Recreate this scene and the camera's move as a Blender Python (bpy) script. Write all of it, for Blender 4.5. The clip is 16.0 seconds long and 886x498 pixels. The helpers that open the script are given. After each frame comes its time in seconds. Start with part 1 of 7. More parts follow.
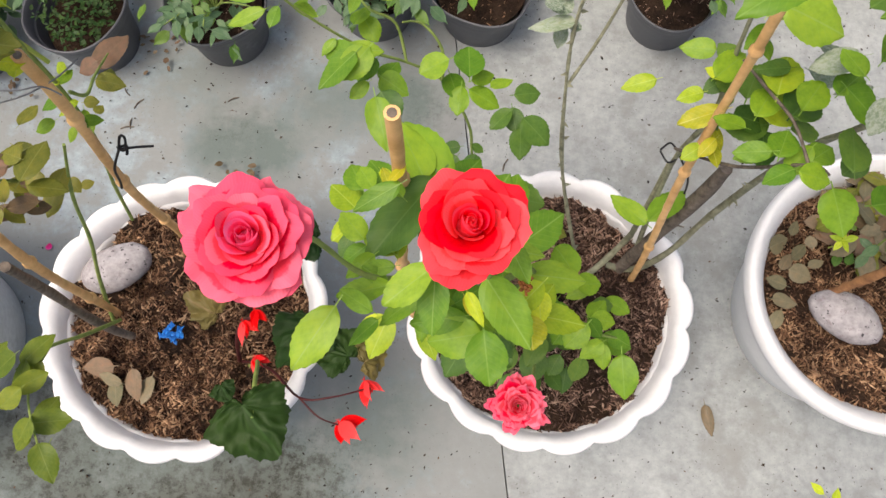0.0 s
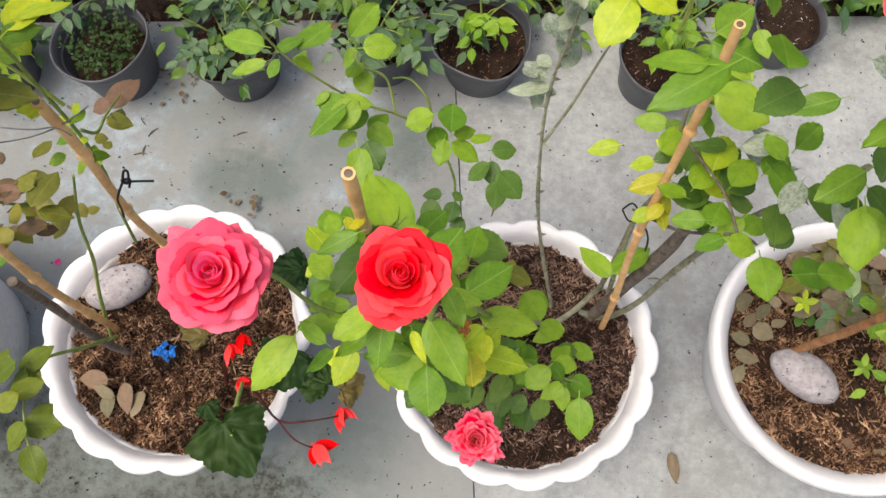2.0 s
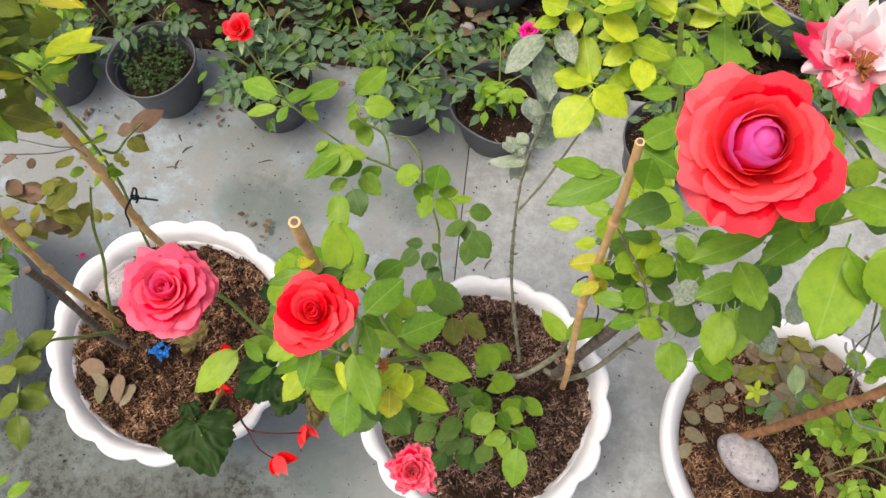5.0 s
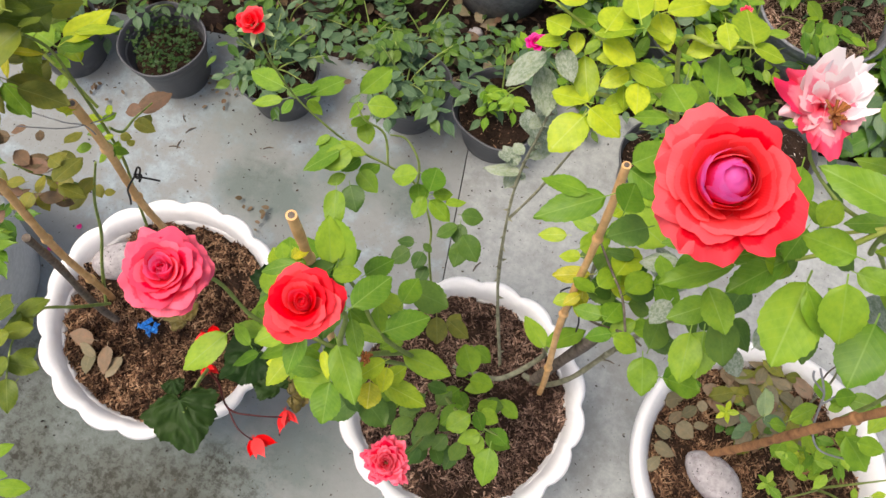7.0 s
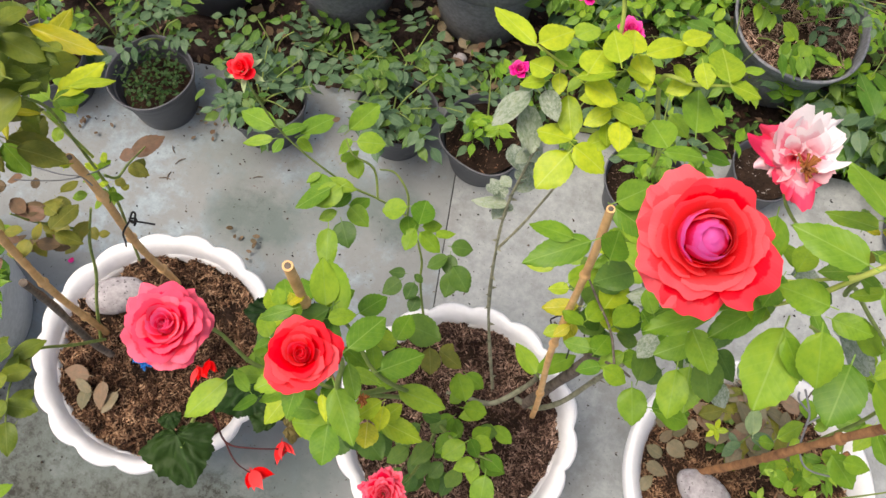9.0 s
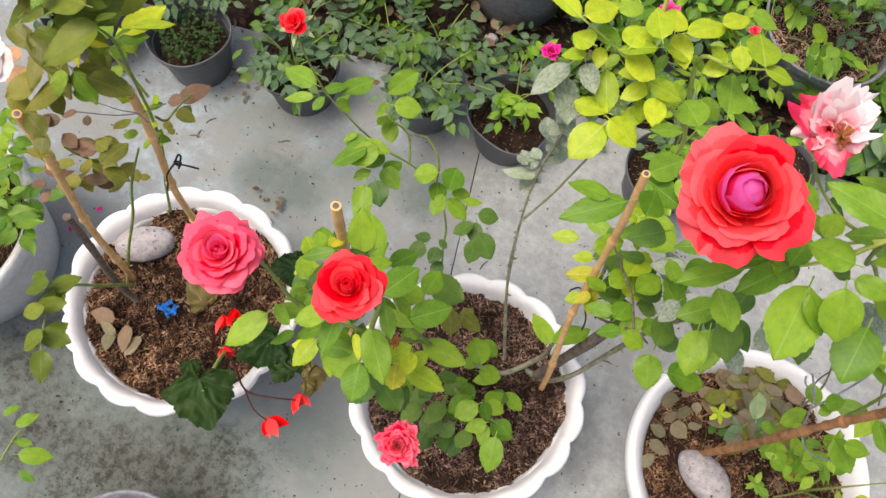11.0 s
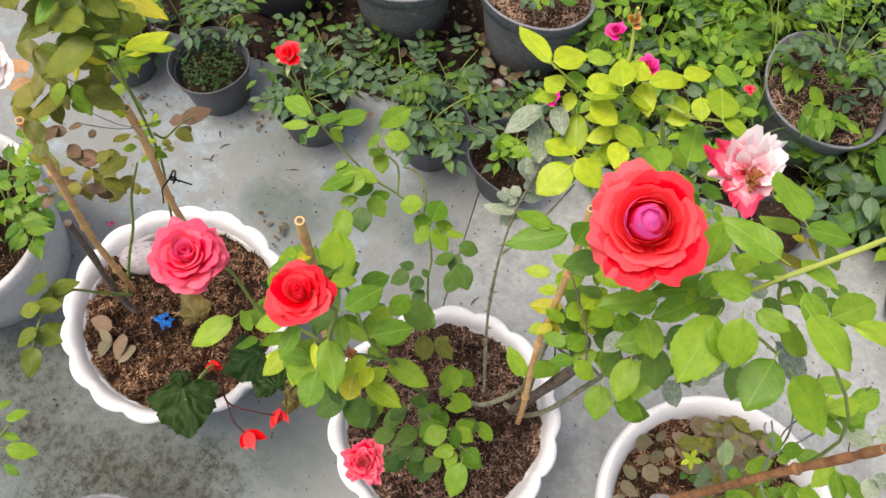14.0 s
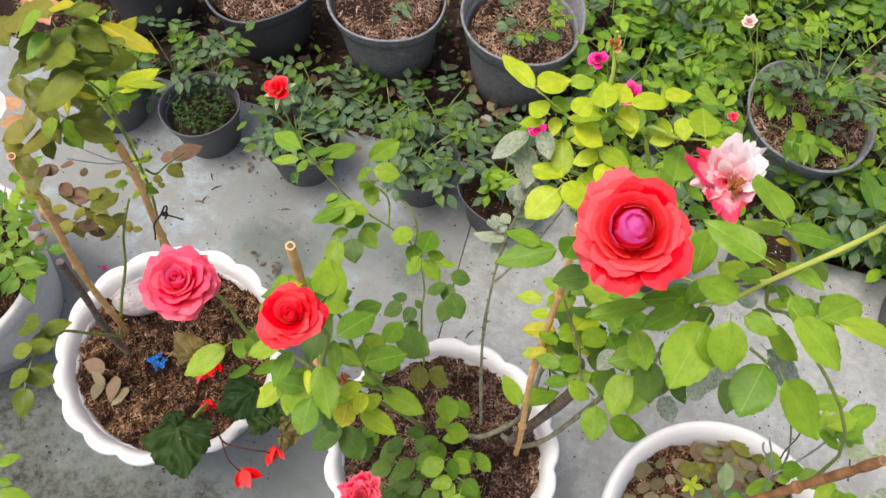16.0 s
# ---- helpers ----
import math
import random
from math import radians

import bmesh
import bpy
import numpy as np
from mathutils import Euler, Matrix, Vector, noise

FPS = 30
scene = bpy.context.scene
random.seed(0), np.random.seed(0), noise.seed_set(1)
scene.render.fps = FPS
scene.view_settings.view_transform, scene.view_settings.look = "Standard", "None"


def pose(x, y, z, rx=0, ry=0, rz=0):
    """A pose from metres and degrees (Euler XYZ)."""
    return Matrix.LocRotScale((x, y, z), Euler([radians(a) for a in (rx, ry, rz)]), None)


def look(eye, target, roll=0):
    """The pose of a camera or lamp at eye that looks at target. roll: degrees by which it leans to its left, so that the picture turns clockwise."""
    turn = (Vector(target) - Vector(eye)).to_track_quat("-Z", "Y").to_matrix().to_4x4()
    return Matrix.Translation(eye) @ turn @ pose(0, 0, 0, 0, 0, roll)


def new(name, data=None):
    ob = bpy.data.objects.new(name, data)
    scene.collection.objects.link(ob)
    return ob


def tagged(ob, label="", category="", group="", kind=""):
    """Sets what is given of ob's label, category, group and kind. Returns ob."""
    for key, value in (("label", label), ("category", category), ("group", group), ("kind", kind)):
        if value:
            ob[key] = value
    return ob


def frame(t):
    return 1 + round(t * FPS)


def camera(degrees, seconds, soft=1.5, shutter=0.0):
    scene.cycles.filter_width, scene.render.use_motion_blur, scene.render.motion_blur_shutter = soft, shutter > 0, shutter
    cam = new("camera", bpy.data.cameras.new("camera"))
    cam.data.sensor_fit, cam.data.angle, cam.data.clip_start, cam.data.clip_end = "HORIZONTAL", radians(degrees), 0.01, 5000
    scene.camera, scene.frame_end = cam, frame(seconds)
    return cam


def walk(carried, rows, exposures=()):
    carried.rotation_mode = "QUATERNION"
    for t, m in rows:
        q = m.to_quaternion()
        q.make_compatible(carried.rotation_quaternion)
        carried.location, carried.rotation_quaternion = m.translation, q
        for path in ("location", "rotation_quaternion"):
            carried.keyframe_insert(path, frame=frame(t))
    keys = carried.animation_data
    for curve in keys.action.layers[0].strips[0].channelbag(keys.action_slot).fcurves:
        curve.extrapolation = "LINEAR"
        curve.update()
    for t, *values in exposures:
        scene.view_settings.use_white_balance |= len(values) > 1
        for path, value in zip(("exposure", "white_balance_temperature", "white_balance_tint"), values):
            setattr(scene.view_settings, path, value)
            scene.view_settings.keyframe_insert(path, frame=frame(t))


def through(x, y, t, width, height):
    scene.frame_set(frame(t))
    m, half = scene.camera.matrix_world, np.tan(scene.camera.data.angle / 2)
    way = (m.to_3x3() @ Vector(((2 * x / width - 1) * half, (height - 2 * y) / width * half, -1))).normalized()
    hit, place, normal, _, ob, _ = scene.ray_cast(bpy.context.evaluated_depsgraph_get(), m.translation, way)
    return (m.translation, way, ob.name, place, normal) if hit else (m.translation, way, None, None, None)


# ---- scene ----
cam = camera(58.2, 16.0)
PATH = [
    (0, (0.364, 0.48, 1.509), (0.252, 0.932, -0.436), -4.3),
    (0.5, (0.375, 0.479, 1.526), (0.275, 0.951, -0.415), -1.3),
    (1, (0.395, 0.482, 1.546), (0.284, 0.982, -0.387), -1.2),
    (1.5, (0.405, 0.48, 1.562), (0.317, 0.997, -0.368), 2.5),
    (2, (0.414, 0.48, 1.584), (0.257, 1.008, -0.338), -3.4),
    (2.5, (0.429, 0.482, 1.599), (0.259, 1.007, -0.324), -4.0),
    (3, (0.448, 0.478, 1.62), (0.252, 1.011, -0.298), -5.9),
    (3.5, (0.467, 0.475, 1.634), (0.248, 1.021, -0.277), -5.5),
    (4, (0.477, 0.475, 1.643), (0.255, 1.009, -0.271), -3.9),
    (4.5, (0.492, 0.478, 1.668), (0.231, 1.064, -0.226), -3.3),
    (5, (0.512, 0.49, 1.688), (0.235, 1.081, -0.202), -3.6),
    (5.2, (0.512, 0.49, 1.693), (0.253, 1.085, -0.199), -1.1),
    (7.5, (0.525, 0.487, 1.737), (0.263, 1.079, -0.156), 2.7),
    (8, (0.532, 0.492, 1.754), (0.251, 1.089, -0.134), 2.0),
    (8.5, (0.518, 0.499, 1.754), (0.245, 1.103, -0.133), 2.1),
    (9, (0.505, 0.507, 1.752), (0.262, 1.133, -0.132), 3.2),
    (9.5, (0.494, 0.496, 1.757), (0.281, 1.119, -0.131), 5.7),
    (10, (0.478, 0.471, 1.762), (0.279, 1.083, -0.132), 4.8),
    (10.2, (0.47, 0.456, 1.765), (0.277, 1.069, -0.129), 6.1),
    (12.3, (0.566, 0.445, 1.778), (0.243, 1.042, -0.103), 4.7),
    (12.5, (0.57, 0.448, 1.779), (0.249, 1.057, -0.098), 5.1),
    (13, (0.576, 0.458, 1.791), (0.242, 1.076, -0.081), 4.7),
    (13.5, (0.587, 0.458, 1.802), (0.286, 1.097, -0.069), 7.1),
    (14, (0.579, 0.448, 1.818), (0.227, 1.106, -0.038), 4.3),
    (14.5, (0.579, 0.458, 1.82), (0.244, 1.173, -0.018), 6.9),
    (15, (0.581, 0.463, 1.814), (0.243, 1.223, -0.005), 7.5),
    (15.5, (0.587, 0.448, 1.814), (0.189, 1.195, 0.001), 3.8),
    (16, (0.596, 0.429, 1.814), (0.202, 1.181, 0.003), 3.1),
]
walk(cam, [(t, look(eye, target, roll)) for t, eye, target, roll in PATH], [(0.0, 0.29, 6850, 11), (16.0, 0.29, 6850, 11)])

# ---- light: bright, lightly overcast day ----
SUN_ELEV, SUN_AZ = radians(72), radians(-118)
world = bpy.data.worlds.new("sky")
scene.world = world
world.use_nodes = True
wn = world.node_tree.nodes
sky = wn.new("ShaderNodeTexSky")
sky.sky_type = "NISHITA"
sky.sun_disc = False
sky.sun_elevation, sky.sun_rotation = SUN_ELEV, SUN_AZ
sky.air_density, sky.dust_density, sky.ozone_density = 0.8, 6.0, 0.6
wn["Background"].inputs["Strength"].default_value = 0.15
world.node_tree.links.new(sky.outputs["Color"], wn["Background"].inputs["Color"])
sun = bpy.data.lights.new("sun", "SUN")
sun.energy, sun.angle, sun.color = 1.35, radians(25), (1.0, 0.95, 0.88)
sun_ob = new("sun", sun)
sun_ob.matrix_world = look((math.sin(SUN_AZ) * math.cos(SUN_ELEV) * 10, math.cos(SUN_AZ) * math.cos(SUN_ELEV) * 10, math.sin(SUN_ELEV) * 10), (0, 0, 0))


# ---- materials ----
def material(name, rough=0.6, metal=0.0, spec=0.5):
    m = bpy.data.materials.new(name)
    m.use_nodes = True
    nt = m.node_tree
    b = nt.nodes["Principled BSDF"]
    b.inputs["Roughness"].default_value = rough
    b.inputs["Metallic"].default_value = metal
    b.inputs["Specular IOR Level"].default_value = spec
    return m, nt, b


def node(nt, kind, ins=(), **attrs):
    n = nt.nodes.new(kind)
    for k, v in attrs.items():
        setattr(n, k, v)
    for k, v in dict(ins).items():
        if hasattr(v, "is_output"):
            nt.links.new(v, n.inputs[k])
        else:
            n.inputs[k].default_value = v
    return n


def tex_noise(nt, coord, scale, detail=4.0, rough=0.55):
    return node(nt, "ShaderNodeTexNoise", {"Vector": coord, "Scale": scale, "Detail": detail, "Roughness": rough})


def ramp(nt, fac, stops):
    r = node(nt, "ShaderNodeValToRGB", {"Fac": fac})
    els = r.color_ramp.elements
    while len(els) < len(stops):
        els.new(0.5)
    for e, (p, c) in zip(els, stops):
        e.position, e.color = p, (*c, 1.0)
    return r


def mix(nt, fac, a, b, blend="MIX"):
    n = nt.nodes.new("ShaderNodeMix")
    n.data_type, n.blend_type = "RGBA", blend
    for sock, v in ((n.inputs[0], fac), (n.inputs[6], a), (n.inputs[7], b)):
        if hasattr(v, "is_output"):
            nt.links.new(v, sock)
        else:
            sock.default_value = (*v, 1.0) if isinstance(v, tuple) else v
    return n.outputs[2]


def bump(nt, b, height, strength=0.3, distance=0.002):
    n = node(nt, "ShaderNodeBump", {"Height": height, "Strength": strength, "Distance": distance})
    nt.links.new(n.outputs["Normal"], b.inputs["Normal"])


def coords(nt, which="Object"):
    return nt.nodes.new("ShaderNodeTexCoord").outputs[which]


def part(name, bm, mat, parent=None, label="", smooth=True):
    """One bmesh as one mesh object, under a thing or a part."""
    me = bpy.data.meshes.new(name)
    if smooth:
        for f in bm.faces:
            f.smooth = True
    bm.to_mesh(me)
    bm.free()
    me.materials.append(mat)
    ob = new(name, me)
    ob.parent = parent
    if label:
        tagged(ob, label)
    return ob


def empty(name, place, label, category, group="", kind=""):
    e = new(name)
    e.empty_display_size = 0.05
    e.location = place
    return tagged(e, label, category, group, kind)


def lathe(bm, profile, segments, shape=None):
    """Turns (radius, height) rows round z; shape(angle, radius, height, row) gives a changed radius and height."""
    rings = []
    for k, (r, z) in enumerate(profile):
        ring = []
        for i in range(segments):
            a = 2 * math.pi * i / segments
            rr, zz = shape(a, r, z, k) if shape else (r, z)
            ring.append(bm.verts.new((rr * math.cos(a), rr * math.sin(a), zz)))
        rings.append(ring)
    for a, b in zip(rings, rings[1:]):
        for i in range(segments):
            j = (i + 1) % segments
            bm.faces.new((a[i], a[j], b[j], b[i]))
    return rings


def tube(bm, points, radii, sides=7, wobble=0.0, seed=0):
    """A tapering tube along a smoothed line of points."""
    pts = [Vector(p) for p in points]
    n = len(pts)
    if not hasattr(radii, "__len__"):
        radii = [radii] * n
    fine, rad = [], []
    for i in range(n - 1):
        p0, p1, p2, p3 = pts[max(i - 1, 0)], pts[i], pts[i + 1], pts[min(i + 2, n - 1)]
        for s in range(5):
            u = s / 5
            fine.append(0.5 * (2 * p1 + (p2 - p0) * u + (2 * p0 - 5 * p1 + 4 * p2 - p3) * u * u + (3 * p1 - p0 - 3 * p2 + p3) * u ** 3))
            rad.append(radii[i] * (1 - u) + radii[i + 1] * u)
    fine.append(pts[-1])
    rad.append(radii[-1])
    rng = random.Random(seed)
    rings = []
    side = Vector((0.31, 0.95, 0.05))
    for i, (p, r) in enumerate(zip(fine, rad)):
        t = (fine[min(i + 1, len(fine) - 1)] - fine[max(i - 1, 0)]).normalized()
        side = (side - t * side.dot(t)).normalized()
        up = t.cross(side)
        rr = r * (1 + wobble * rng.uniform(-1, 1))
        rings.append([bm.verts.new(p + rr * (math.cos(2 * math.pi * k / sides) * side + math.sin(2 * math.pi * k / sides) * up)) for k in range(sides)])
    for a, b in zip(rings, rings[1:]):
        for k in range(sides):
            j = (k + 1) % sides
            bm.faces.new((a[k], a[j], b[j], b[k]))
    for ring in (rings[0][::-1], rings[-1]):
        bm.faces.new([bm.verts.new(v.co) for v in ring])
    return fine


# concrete, weathered, with dark mould stains
def concrete(name, tone, stain_level, moulds=(), damp=()):
    m, nt, b = material(name, 0.85, spec=0.3)
    c = coords(nt)
    big = tex_noise(nt, c, 3.2, 6, 0.62)
    fine = tex_noise(nt, c, 60, 5, 0.7)
    mid = tex_noise(nt, c, 14, 6, 0.7)
    base = ramp(nt, big.outputs["Fac"], [(0.28, tuple(v * 0.85 for v in tone)), (0.5, tone), (0.75, tuple(min(v * 1.12, 0.9) for v in tone))])
    grain = ramp(nt, fine.outputs["Fac"], [(0.3, (0.8, 0.8, 0.8)), (0.65, (1.06, 1.06, 1.06))])
    col = mix(nt, 1.0, base.outputs["Color"], grain.outputs["Color"], "MULTIPLY")
    mottle = ramp(nt, mid.outputs["Fac"], [(0.36, (0.84, 0.85, 0.85)), (0.52, (1.0, 1.0, 1.0)), (0.66, (1.12, 1.12, 1.11))])
    col = mix(nt, 1.0, col, mottle.outputs["Color"], "MULTIPLY")
    blot = node(nt, "ShaderNodeMath", {0: big.outputs["Fac"], 1: mid.outputs["Fac"]}, operation="MULTIPLY")
    stain = ramp(nt, blot.outputs[0], [(stain_level, (0.75, 0.75, 0.75)), (stain_level + 0.09, (0, 0, 0))])
    col = mix(nt, stain.outputs["Color"], col, (0.27, 0.275, 0.26))
    # broad grey patches where water stood
    for px, py, size, level in damp:
        away = node(nt, "ShaderNodeVectorMath", {0: c, 1: (px, py, 0.0)}, operation="DISTANCE")
        reach = node(nt, "ShaderNodeMapRange", {"Value": away.outputs["Value"], "From Min": 0.0, "From Max": size, "To Min": 0.75, "To Max": 0.0})
        ragged = node(nt, "ShaderNodeMath", {0: mid.outputs["Fac"], 1: reach.outputs[0]}, operation="MULTIPLY")
        patch = ramp(nt, ragged.outputs[0], [(0.1, (0, 0, 0)), (0.32, (min(level * 0.85, 1.0),) * 3)])
        col = mix(nt, patch.outputs["Color"], col, (0.15, 0.185, 0.175))
    crumb = tex_noise(nt, c, 46, 9, 0.82)
    crumbs = ramp(nt, crumb.outputs["Fac"], [(0.47, (0, 0, 0)), (0.58, (1, 1, 1))])
    # patches of black mould, each with its own ragged outline
    for px, py, size, level in moulds:
        away = node(nt, "ShaderNodeVectorMath", {0: c, 1: (px, py, 0.0)}, operation="DISTANCE")
        reach = node(nt, "ShaderNodeMapRange", {"Value": away.outputs["Value"], "From Min": 0.0, "From Max": size, "To Min": 0.62, "To Max": 0.0})
        ragged = node(nt, "ShaderNodeMath", {0: mid.outputs["Fac"], 1: reach.outputs[0]}, operation="MULTIPLY")
        patch = ramp(nt, ragged.outputs[0], [(0.1, (0, 0, 0)), (0.3, (level, level, level))])
        film = mix(nt, 0.7 if level > 0.9 else 0.15, (0, 0, 0), patch.outputs["Color"])
        col = mix(nt, film, col, (0.1, 0.105, 0.088))
        specks = mix(nt, 1.0, crumbs.outputs["Color"], patch.outputs["Color"], "MULTIPLY")
        col = mix(nt, specks, col, (0.04, 0.04, 0.032))
    speck = tex_noise(nt, c, 210, 2, 0.5)
    spots = ramp(nt, speck.outputs["Fac"], [(0.68, (0, 0, 0)), (0.74, (1, 1, 1))])
    col = mix(nt, spots.outputs["Color"], col, (0.12, 0.12, 0.11))
    nt.links.new(col, b.inputs["Base Color"])
    bump(nt, b, fine.outputs["Fac"], 0.35, 0.002)
    return m


CONCRETE_A = concrete("stained grey concrete", (0.305, 0.36, 0.392), 0.235, ((-0.13, 0.25, 0.22, 1.0), (-0.03, 0.30, 0.2, 1.0), (0.07, 0.30, 0.2, 1.0), (-0.30, 0.23, 0.24, 1.0), (-0.42, 0.36, 0.2, 1.0), (0.07, 0.38, 0.12, 0.8), (-0.12, 0.18, 0.24, 0.9), (0.14, 0.4, 0.14, 0.5), (0.2, 0.26, 0.2, 0.5), (-0.5, 0.1, 0.35, 0.8), (0.2, 1.1, 0.16, 0.3), (-0.18, 1.01, 0.13, 0.25)), ((-0.195, 0.955, 0.13, 1.1), (-0.11, 0.985, 0.15, 1.2), (-0.02, 1.09, 0.17, 0.9), (0.09, 1.12, 0.15, 0.9), (0.16, 1.12, 0.13, 1.2), (0.2, 0.48, 0.22, 1.0), (0.05, 0.36, 0.2, 1.0), (-0.30, 1.11, 0.20, 0.6), (-0.28, 0.22, 0.5, 1.15), (-0.03, 0.27, 0.42, 1.1), (-0.55, 0.14, 0.6, 1.15), (0.1, 0.12, 0.4, 1.0), (-0.19, 0.99, 0.14, 0.8)))
CONCRETE_B = concrete("pale concrete", (0.355, 0.378, 0.376), 0.14)


def earthy(name, dark, light, scale, rough=0.95):
    m, nt, b = material(name, rough, spec=0.15)
    c = coords(nt)
    n1, n2 = tex_noise(nt, c, scale, 8, 0.7), tex_noise(nt, c, scale * 7, 4, 0.6)
    r1 = ramp(nt, n1.outputs["Fac"], [(0.32, dark), (0.62, light)])
    r2 = ramp(nt, n2.outputs["Fac"], [(0.3, (0.55, 0.55, 0.55)), (0.7, (1.2, 1.2, 1.2))])
    nt.links.new(mix(nt, 1.0, r1.outputs["Color"], r2.outputs["Color"], "MULTIPLY"), b.inputs["Base Color"])
    bump(nt, b, n2.outputs["Fac"], 0.8, 0.004)
    return m


EARTH = earthy("dark reddish garden earth", (0.012, 0.008, 0.006), (0.055, 0.036, 0.03), 14)
POT_SOIL = earthy("potting soil", (0.012, 0.008, 0.006), (0.05, 0.03, 0.02), 30)


def husk_material(name, stops):
    m, nt, b = material(name, 0.8, spec=0.25)
    g = nt.nodes.new("ShaderNodeNewGeometry")
    r = ramp(nt, g.outputs["Random Per Island"], stops)
    n = tex_noise(nt, coords(nt), 19, 5, 0.7)
    damp = ramp(nt, n.outputs["Fac"], [(0.34, (0.26, 0.2, 0.18)), (0.48, (0.85, 0.78, 0.74)), (0.62, (1.5, 1.42, 1.36))])
    nt.links.new(mix(nt, 1.0, r.outputs["Color"], damp.outputs["Color"], "MULTIPLY"), b.inputs["Base Color"])
    return m


HUSK_BROWN = husk_material("brown rice husk", [(0.0, (0.03, 0.016, 0.01)), (0.4, (0.12, 0.065, 0.038)), (0.75, (0.3, 0.185, 0.11)), (1.0, (0.5, 0.36, 0.23))])
HUSK_DARK = husk_material("dark rice husk", [(0.0, (0.025, 0.015, 0.012)), (0.35, (0.1, 0.06, 0.047)), (0.75, (0.27, 0.18, 0.135)), (1.0, (0.46, 0.35, 0.28))])
PERLITE = husk_material("soil with perlite", [(0.0, (0.03, 0.02, 0.015)), (0.6, (0.09, 0.06, 0.045)), (0.8, (0.5, 0.49, 0.46)), (1.0, (0.75, 0.74, 0.7))])
HUSK_PALE = husk_material("weathered straw", [(0.0, (0.08, 0.045, 0.03)), (0.5, (0.29, 0.19, 0.14)), (1.0, (0.62, 0.49, 0.39))])


def plastic(name, tone, dirt, rough=0.4, streak=0.5, bump_size=0.1):
    m, nt, b = material(name, rough)
    c = coords(nt)
    n = tex_noise(nt, c, 9, 6, 0.65)
    f = tex_noise(nt, c, 90, 3, 0.6)
    r = ramp(nt, n.outputs["Fac"], [(0.35, tone), (0.6, tone), (0.8, dirt)])
    s = ramp(nt, f.outputs["Fac"], [(0.3, (1 - 0.12 * streak,) * 3), (0.7, (1.0, 1.0, 1.0))])
    nt.links.new(mix(nt, 1.0, r.outputs["Color"], s.outputs["Color"], "MULTIPLY"), b.inputs["Base Color"])
    bump(nt, b, f.outputs["Fac"], bump_size, 0.001)
    return m


WHITE = plastic("white glazed plastic", (0.9, 0.9, 0.9), (0.8, 0.79, 0.76), 0.38)
WHITE_WORN = plastic("mottled white plastic", (0.78, 0.78, 0.78), (0.45, 0.44, 0.41), 0.5, 1.5)
BLACK = plastic("black nursery plastic", (0.105, 0.108, 0.12), (0.26, 0.26, 0.262), 0.5, 1.0)
GREY_PLASTIC = plastic("faded grey black plastic", (0.285, 0.295, 0.32), (0.52, 0.515, 0.52), 0.5, 4.0)
STONE = plastic("speckled river stone", (0.5, 0.47, 0.48), (0.2, 0.17, 0.18), 0.8, 3.5, 0.6)
snt = STONE.node_tree
sb = snt.nodes["Principled BSDF"]
spots = ramp(snt, tex_noise(snt, coords(snt), 55, 5, 0.75).outputs["Fac"], [(0.55, (0, 0, 0)), (0.66, (0.75, 0.75, 0.75))])
dots = ramp(snt, tex_noise(snt, coords(snt), 130, 3, 0.6).outputs["Fac"], [(0.64, (0, 0, 0)), (0.68, (1, 1, 1))])
soft = mix(snt, spots.outputs["Color"], sb.inputs["Base Color"].links[0].from_socket, (0.24, 0.19, 0.2))
snt.links.new(mix(snt, dots.outputs["Color"], soft, (0.045, 0.04, 0.045)), sb.inputs["Base Color"])
PEBBLE = plastic("dusty pebble", (0.4, 0.35, 0.28), (0.2, 0.16, 0.12), 0.85, 3.0, 0.4)

# ---- ground ----
ROW = radians(12.0)          # the rows of pots run this far off the x axis


def slab(name, corners, mat, label):
    bm = bmesh.new()
    top = [bm.verts.new((x, y, 0.0)) for x, y in corners]
    low = [bm.verts.new((x, y, -0.08)) for x, y in corners]
    bm.faces.new(top)
    n = len(corners)
    for i in range(n):
        bm.faces.new((top[i], low[i], low[(i + 1) % n], top[(i + 1) % n]))
    bmesh.ops.recalc_face_normals(bm, faces=bm.faces[:])
    return tagged(part(name, bm, mat, smooth=False), label, "pavement", kind="structure")


def joint_x(y):
    return 0.235 + (1.266 - y) * 0.2745


def edge_y(x):
    return 1.425 + 0.235 * (x - 0.1)


jt, jb = 1.46, -3.0
slab("pavement", [(joint_x(jb) - 0.0015, jb), (joint_x(jt) - 0.0015, edge_y(joint_x(jt))), (-4.0, edge_y(-4.0)), (-4.0, jb)], CONCRETE_A, "grey concrete slab with dark mould stains")
slab("pavement", [(joint_x(jb) + 0.001, jb), (5.0, jb), (5.0, edge_y(5.0) ), (joint_x(jt) + 0.001, edge_y(joint_x(jt)))], CONCRETE_B, "pale weathered concrete slab beside the stained one")

